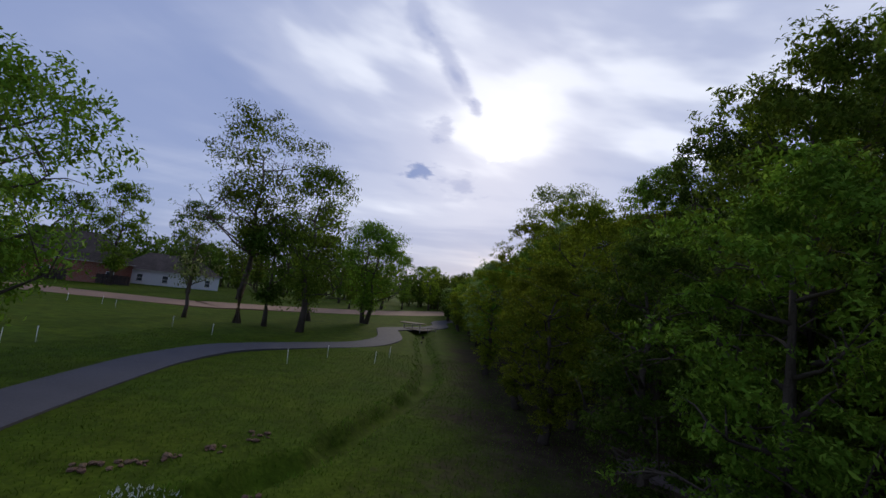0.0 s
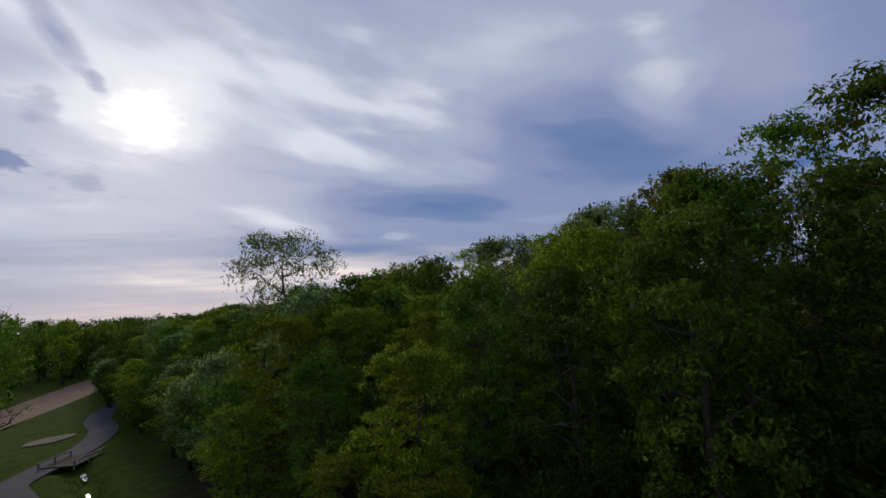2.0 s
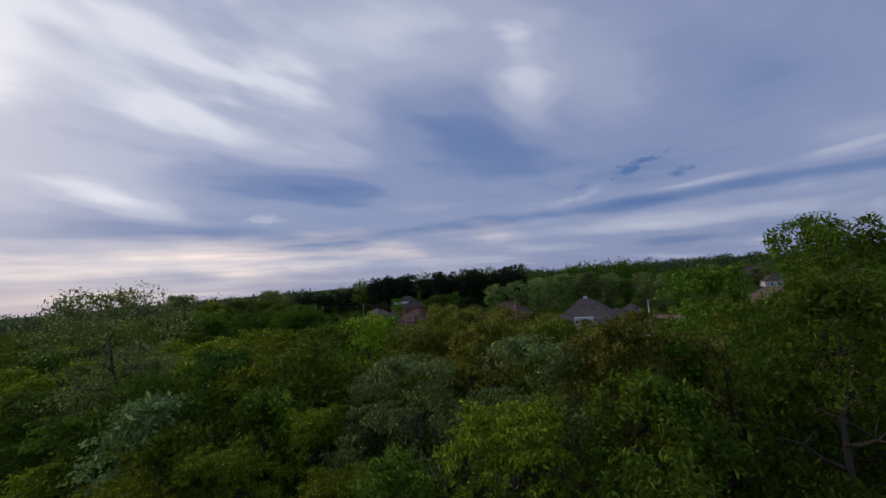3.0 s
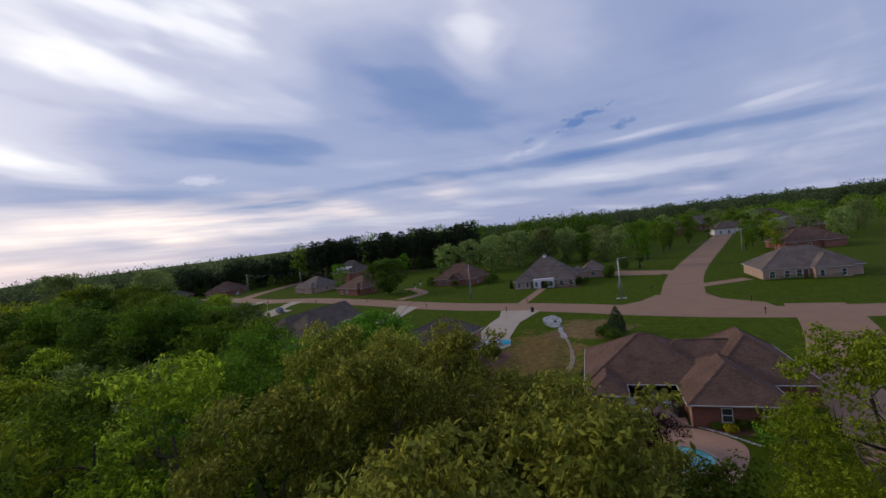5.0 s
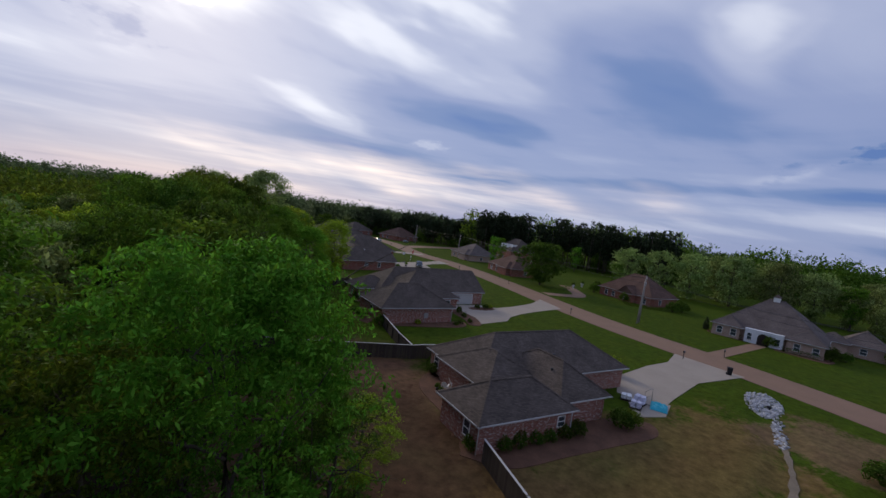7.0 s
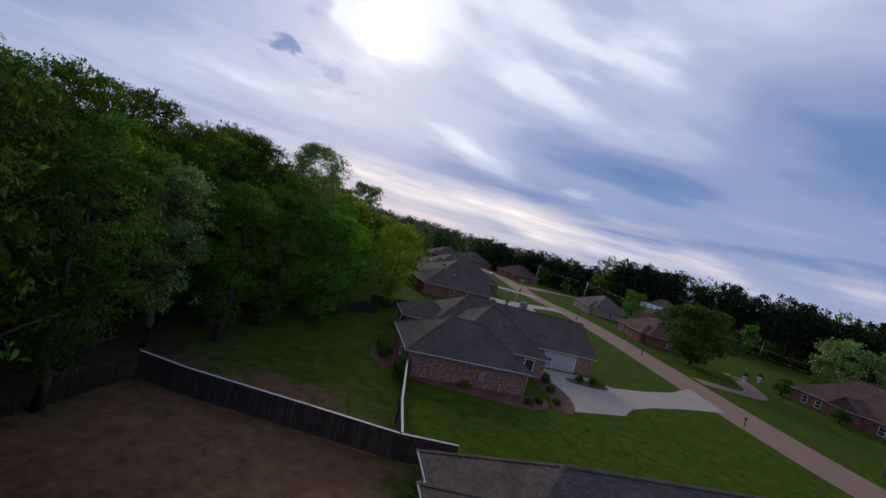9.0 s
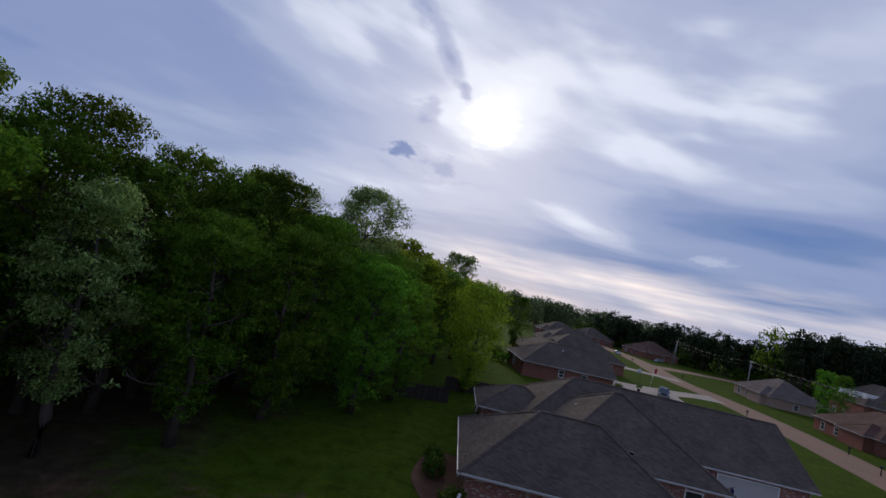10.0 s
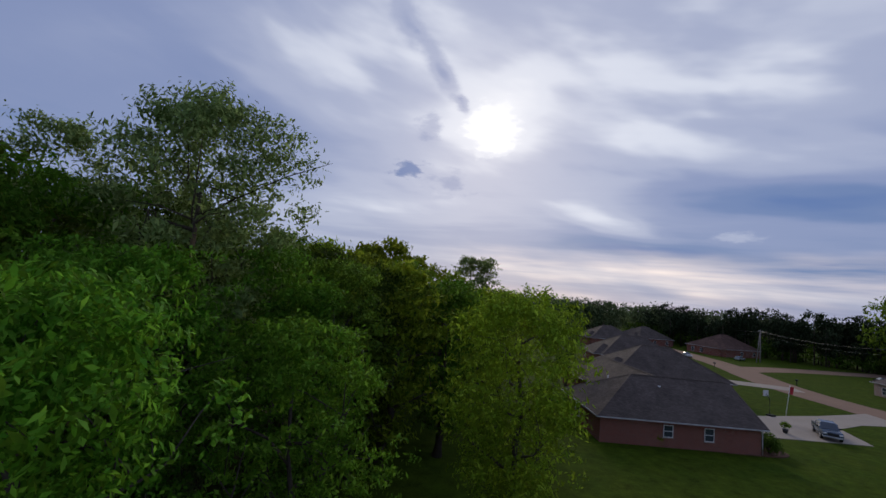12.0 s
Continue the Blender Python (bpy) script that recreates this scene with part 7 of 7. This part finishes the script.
# ---- pool and patio behind the brown-roofed house ----
tagged(slab("patio", [lot(*p) for p in ((28.8, -1.6), (28.7, -7.5), (37.5, -7.7), (37.5, -2.1))], 0.15, 0.3, M_PINK), "pinkish concrete patio raised by a step", "patio", kind="structure")
for k in range(20):
    ob = part("edge_stone", bx(-0.13, 0.13, -0.14, 0.14, 0.0, 0.2, bevel=0.02), M_DIRT, bpy.data.objects["patio.001"] if "patio.001" in bpy.data.objects else None)
    ob.matrix_world = pose(*lot(28.55, -1.6 - k * 0.31), 0, 0, 0, (k * 37) % 7 - 3)
DECK = smooth_line([(18.5, -3.0), (22, -0.6), (25.5, -0.6), (28.35, -1.5), (28.3, -4.5), (28.3, -7.6), (27.9, -8.8), (26.9, -10.2), (25.6, -11.2), (24.2, -11.2), (22.5, -10.6), (19.5, -8.8), (18.0, -6.0), (18.5, -3.0)], 5)[:-1]
tagged(slab("pool_deck", [lot(*p) for p in DECK], 0.06, 0.25, M_PINK), "pinkish concrete pool deck with curved edges", "deck", kind="structure")
POOL = smooth_line([(24.9, -6.0), (24.4, -7.6), (22.8, -8.6), (21.0, -7.8), (20.2, -5.8), (20.8, -3.8), (22.6, -3.0), (24.3, -4.0), (24.9, -6.0)], 6)[:-1]
pool = thing("pool", pose(*lot(22.6, -5.8), 0), "turquoise free-form swimming pool with pale coping", "pool")
w = slab("water", [(x - 22.6, y + 5.8) for x, y in POOL], 0.075, 0.1, M_WATER, pool)
for k in range(0, len(POOL)):
    (ax, ay), (bx_, by_) = POOL[k], POOL[(k + 1) % len(POOL)]
    L = math.dist((ax, ay), (bx_, by_))
    part("coping_stone", bx(0.01, L + 0.03, -0.3, 0.02, 0.03, 0.13), M_CONC, pool).matrix_local = pose(ax - 22.6, ay + 5.8, 0, 0, 0, math.degrees(math.atan2(by_ - ay, bx_ - ax)) + 180 * 0) 
for k in range(22):
    u = k / 21
    p = Vector((28.35, -7.9)).lerp(Vector((27.6, -9.4)), min(1, u * 3)) if u < 0.33 else Vector((27.6, -9.4)).lerp(Vector((25.6, -12.2)), (u - 0.33) / 0.67)
    s_ = part("border_stone", ROCKS[k % 6], None, pool)
    s_.matrix_local = pose(p.x - 22.6 + 0.3, p.y + 5.8, 0.1, 0, 0, k * 50) @ Matrix.Diagonal((0.17, 0.13, 0.13, 1))
tb = thing("patio_table", pose(*lot(34.2, -5.4), 0.15, 0, 0, 10), "white patio table on pinkish concrete", "table")
part("tabletop", bx(-0.75, 0.75, -0.5, 0.5, 0.7, 0.74, bevel=0.01), M_WHITE, tb)
for sx in (-0.65, 0.65):
    for sy in (-0.4, 0.4):
        part("leg", bx(sx - 0.03, sx + 0.03, sy - 0.03, sy + 0.03, 0, 0.7), M_WHITE, tb)
for x, y, turn in ((31.4, -4.0, 250), (32.9, -6.2, 300), (35.3, -5.0, 100), (33.4, -5.2, 80), (36.0, -6.4, 150)):
    copy_thing(ch, pose(*lot(x, y), 0.15, 0, 0, turn))
t = thing("sofa", pose(*lot(37.0, -4.6), 0.15, 0, 0, 90), "grey cushioned outdoor sofa under the porch roof", "sofa")
part("seat", bx(-1.0, 1.0, -0.4, 0.35, 0.2, 0.45, bevel=0.06), M_IRON, t)
part("backrest", bx(-1.0, 1.0, -0.5, -0.25, 0.46, 0.9, bevel=0.06), M_STUCCO, t)
for s in (-1, 1):
    part("armrest", bx(s * 1.1 - 0.1, s * 1.1 + 0.1, -0.5, 0.35, 0.0, 0.62, bevel=0.04), M_STUCCO, t)
t = thing("grill", pose(*lot(30.9, -7.0), 0.15, 0, 0, 200), "black charcoal grill at the patio's edge", "grill")
part("cart", bx(-0.55, 0.55, -0.28, 0.28, 0.1, 0.75, bevel=0.02), M_DARK, t)
part("hood", bx(-0.4, 0.4, -0.27, 0.27, 0.76, 1.12, bevel=0.1), M_DARK, t)
for s in (-1, 1):
    b = bmesh.new()
    tube(b, [(s * 0.5, -0.3, 0.1), (s * 0.5, 0.3, 0.1)], [0.1, 0.1], 10)
    part("wheel", b, M_RUBBER, t)
t = thing("patio_pole", pose(*lot(34.45, -2.4), 0.15), "white porch post at the roof corner", "post")
b = bmesh.new()
tube(b, [(0, 0, 0), (0, 0, 0.12), (0, 0, 2.3)], [0.11, 0.08, 0.08], 10)
part("shaft", b, M_WHITE, t)

t = thing("kayak", pose(33.2, 2.2, 0.0, 0, 0, 6), "bright green plastic kayak lying in the yard", "kayak")
b = bmesh.new()
rings = []
for k in range(11):
    u = -1 + k / 5
    hw_ = 0.38 * max(0.04, 1 - abs(u) ** 2.4)
    lift = 0.16 * abs(u) ** 3
    rings.append([b.verts.new((hw_ * math.cos(a), u * 1.35, 0.22 + lift + 0.18 * (math.sin(a) if math.sin(a) < 0 else 0.6 * math.sin(a)) * max(0.15, 1 - abs(u) ** 3))) for a in [i * math.pi / 5 for i in range(10)]])
for p, q in zip(rings, rings[1:]):
    for i in range(10):
        b.faces.new((p[i], p[(i + 1) % 10], q[(i + 1) % 10], q[i])).smooth = True
b.faces.new(rings[0])
b.faces.new(rings[-1][::-1])
bmesh.ops.recalc_face_normals(b, faces=b.faces[:])
part("hull", b, M_GREEN, t)
b = bmesh.new()
tube(b, [(0.2 * math.cos(k * 0.5236), 0.42 * math.sin(k * 0.5236), 0.345) for k in range(13)], [0.025] * 13, 6)
part("cockpit_rim", b, M_DARK, t)

# ---- park ----


def stake(x, y):
    t = thing("marker_stake", pose(x, y, 0, 2, -2, x * 30), "thin white plastic stake in the grass", "stake", "survey stakes")
    b = bmesh.new()
    tube(b, [(0, 0, -0.2), (0, 0, 0.85)], [0.022, 0.02], 6)
    part("rod", b, M_WHITE, t)
    part("cap", bx(-0.03, 0.03, -0.03, 0.03, 0.852, 0.9, bevel=0.01), M_WHITE, t)
    return t


st = stake(-62.0, 17.2)
for x, y in ((-80.4, 27.8), (-76.8, 28.3), (-62.7, 4.4), (-63.1, 2.6), (-48.0, 6.5), (-46.2, 10.4), (-73.7, 26.2), (-42.5, 9.7), (-57.3, 15.0), (-41.7, 13.2)):
    copy_thing(st, pose(x, y, 0, 2, -2, x * 30))
for x, y, s in ((-39.0, 37.5, 1.4), (-39.1, 31.5, 0.8)):
    ring = smooth_line([(x + s * 0.16 * math.cos(a) * (1 + 0.2 * math.sin(3 * a)), y + s * math.sin(a)) for a in [k * 0.785 for k in range(9)]], 3)[:-1]
    tagged(slab("puddle", ring, -0.46, 0.3, M_PUDDLE), "still water standing in the ditch", "puddle", kind="structure")
br = thing("footbridge", pose(-39.6, 42.9, 0, 0, 0, -42), "small wooden footbridge with low side rails", "bridge")
for k in range(14):
    part("plank", bx(-1.7, 1.7, -1.75 + k * 0.25, -1.52 + k * 0.25, 0.05, 0.11), M_WOOD, br)
for s in (-1, 1):
    part("side_rail", bx(s * 1.65 - 0.06, s * 1.65 + 0.06, -1.9, 1.9, 0.5, 0.6), M_POLE, br)
    for k in (-1.8, 0, 1.8):
        part("rail_post", bx(s * 1.65 - 0.05, s * 1.65 + 0.05, k - 0.05, k + 0.05, -0.3, 0.5), M_POLE, br)
tagged(slab("sandy_patch", smooth_line([(-43.4, 55.6), (-41, 54.8), (-39.0, 55.8), (-38.8, 57.4), (-41, 58.2), (-43.0, 57.4), (-43.4, 55.6)], 5)[:-1], 0.03, 0.1, M_DIRT), "pale sandy patch beside the path", "sand", kind="structure")
tagged(slab("bare_soil", smooth_line([(-31.5, -6.5), (-29, -8.8), (-26.5, -12), (-24, -13), (-23.5, -10), (-26, -7), (-29.5, -5), (-31.5, -6.5)], 5)[:-1], 0.06, 0.2, mat("bare_soil", (0.12, 0.095, 0.085), rough=1.0, vary=0.35, scale=1.5, bump=0.8, bump_scale=7)), "bare grey-brown soil under the trees", "soil", kind="structure")
clod = mat("clay_clods", (0.20, 0.12, 0.075), rough=1.0, vary=0.3, scale=4, bump=0.6, bump_scale=20, rand=0.25)
cl = thing("earth_clods", pose(-45.8, -8.8, 0), "scattered clods of brown clay in the grass", "soil")
g = random.Random(8)
b = bmesh.new()
bmesh.ops.create_icosphere(b, subdivisions=1, radius=1.0)
for v in b.verts:
    v.co *= g.uniform(0.7, 1.2)
cm = bpy.data.meshes.new("clod")
b.to_mesh(cm)
b.free()
cm.materials.append(clod)
for cx, cy in ((-46.2, -9.3), (-45.4, -8.4), (-44.5, -7.0), (-47.0, -10.0), (-47.7, -10.4), (-43.2, -11.2)):
    for _ in range(9):
        s = g.uniform(0.04, 0.13)
        x, y = cx + g.gauss(0, 0.28), cy + g.gauss(0, 0.16)
        part("clod", cm, None, cl).matrix_local = pose(x + 45.8, y + 8.8, ground_z(x, y) + s * 0.3, 0, 0, g.uniform(0, 360)) @ Matrix.Diagonal((s * 1.3, s, s * 0.6, 1))


def ground_cover(name, label, category, seed, n, area, size, material, keep=None, up=1.0):
    """Blades of grass or leaves standing on the ground, as one mass."""
    g = np.random.default_rng(seed)
    x, y = g.uniform(area[0], area[1], n), g.uniform(area[2], area[3], n)
    if keep:
        ok = np.array([keep(a, b) for a, b in zip(x, y)])
        x, y = x[ok], y[ok]
    z = np.array([ground_z(a, b) for a, b in zip(x, y)])
    n = len(x)
    h = size * g.uniform(0.5, 1.4, n)
    a = g.uniform(0, 6.2832, n)
    w = size * 0.16
    lx, ly = g.normal(0, 0.35, n) * h, g.normal(0, 0.35, n) * h
    base = np.stack([x, y, z], 1)
    side = np.stack([np.cos(a) * w, np.sin(a) * w, np.zeros(n)], 1)
    tip = base + np.stack([lx, ly, h * up], 1)
    v = np.stack([base - side, base + side, tip], 1).reshape(-1, 3)
    t = thing(name, Matrix.Identity(4), label, category, kind="stuff")
    part("blades", np_mesh("blades", v, np.arange(3 * n).reshape(-1, 3), material), None, t)
    return t


grass_a = leaf_mat("grass_blades", (0.085, 0.150, 0.012), vary=0.3, trans=0.2)


def off_path(x, y):
    return line_dist(x, y, PATHWAY) > 1.9 and line_dist(x, y, DITCH) > 0.7


def by_ditch(x, y):
    return 0.4 < line_dist(x, y, DITCH) < 1.1


ground_cover("grass", "short uneven meadow grass", "grass", 1, 60000, (-62, -30, -20, 16), 0.085, grass_a, off_path)
ground_cover("grass", "longer grass hanging over the ditch", "grass", 2, 12000, (-46, -36.5, -14, 40), 0.15, grass_a, by_ditch)
ground_cover("wild_flowers", "tiny white flowers beside the ditch", "flowers", 4, 260, (-46.4, -44.2, -12.4, -11.2), 0.1, M_WHITE)
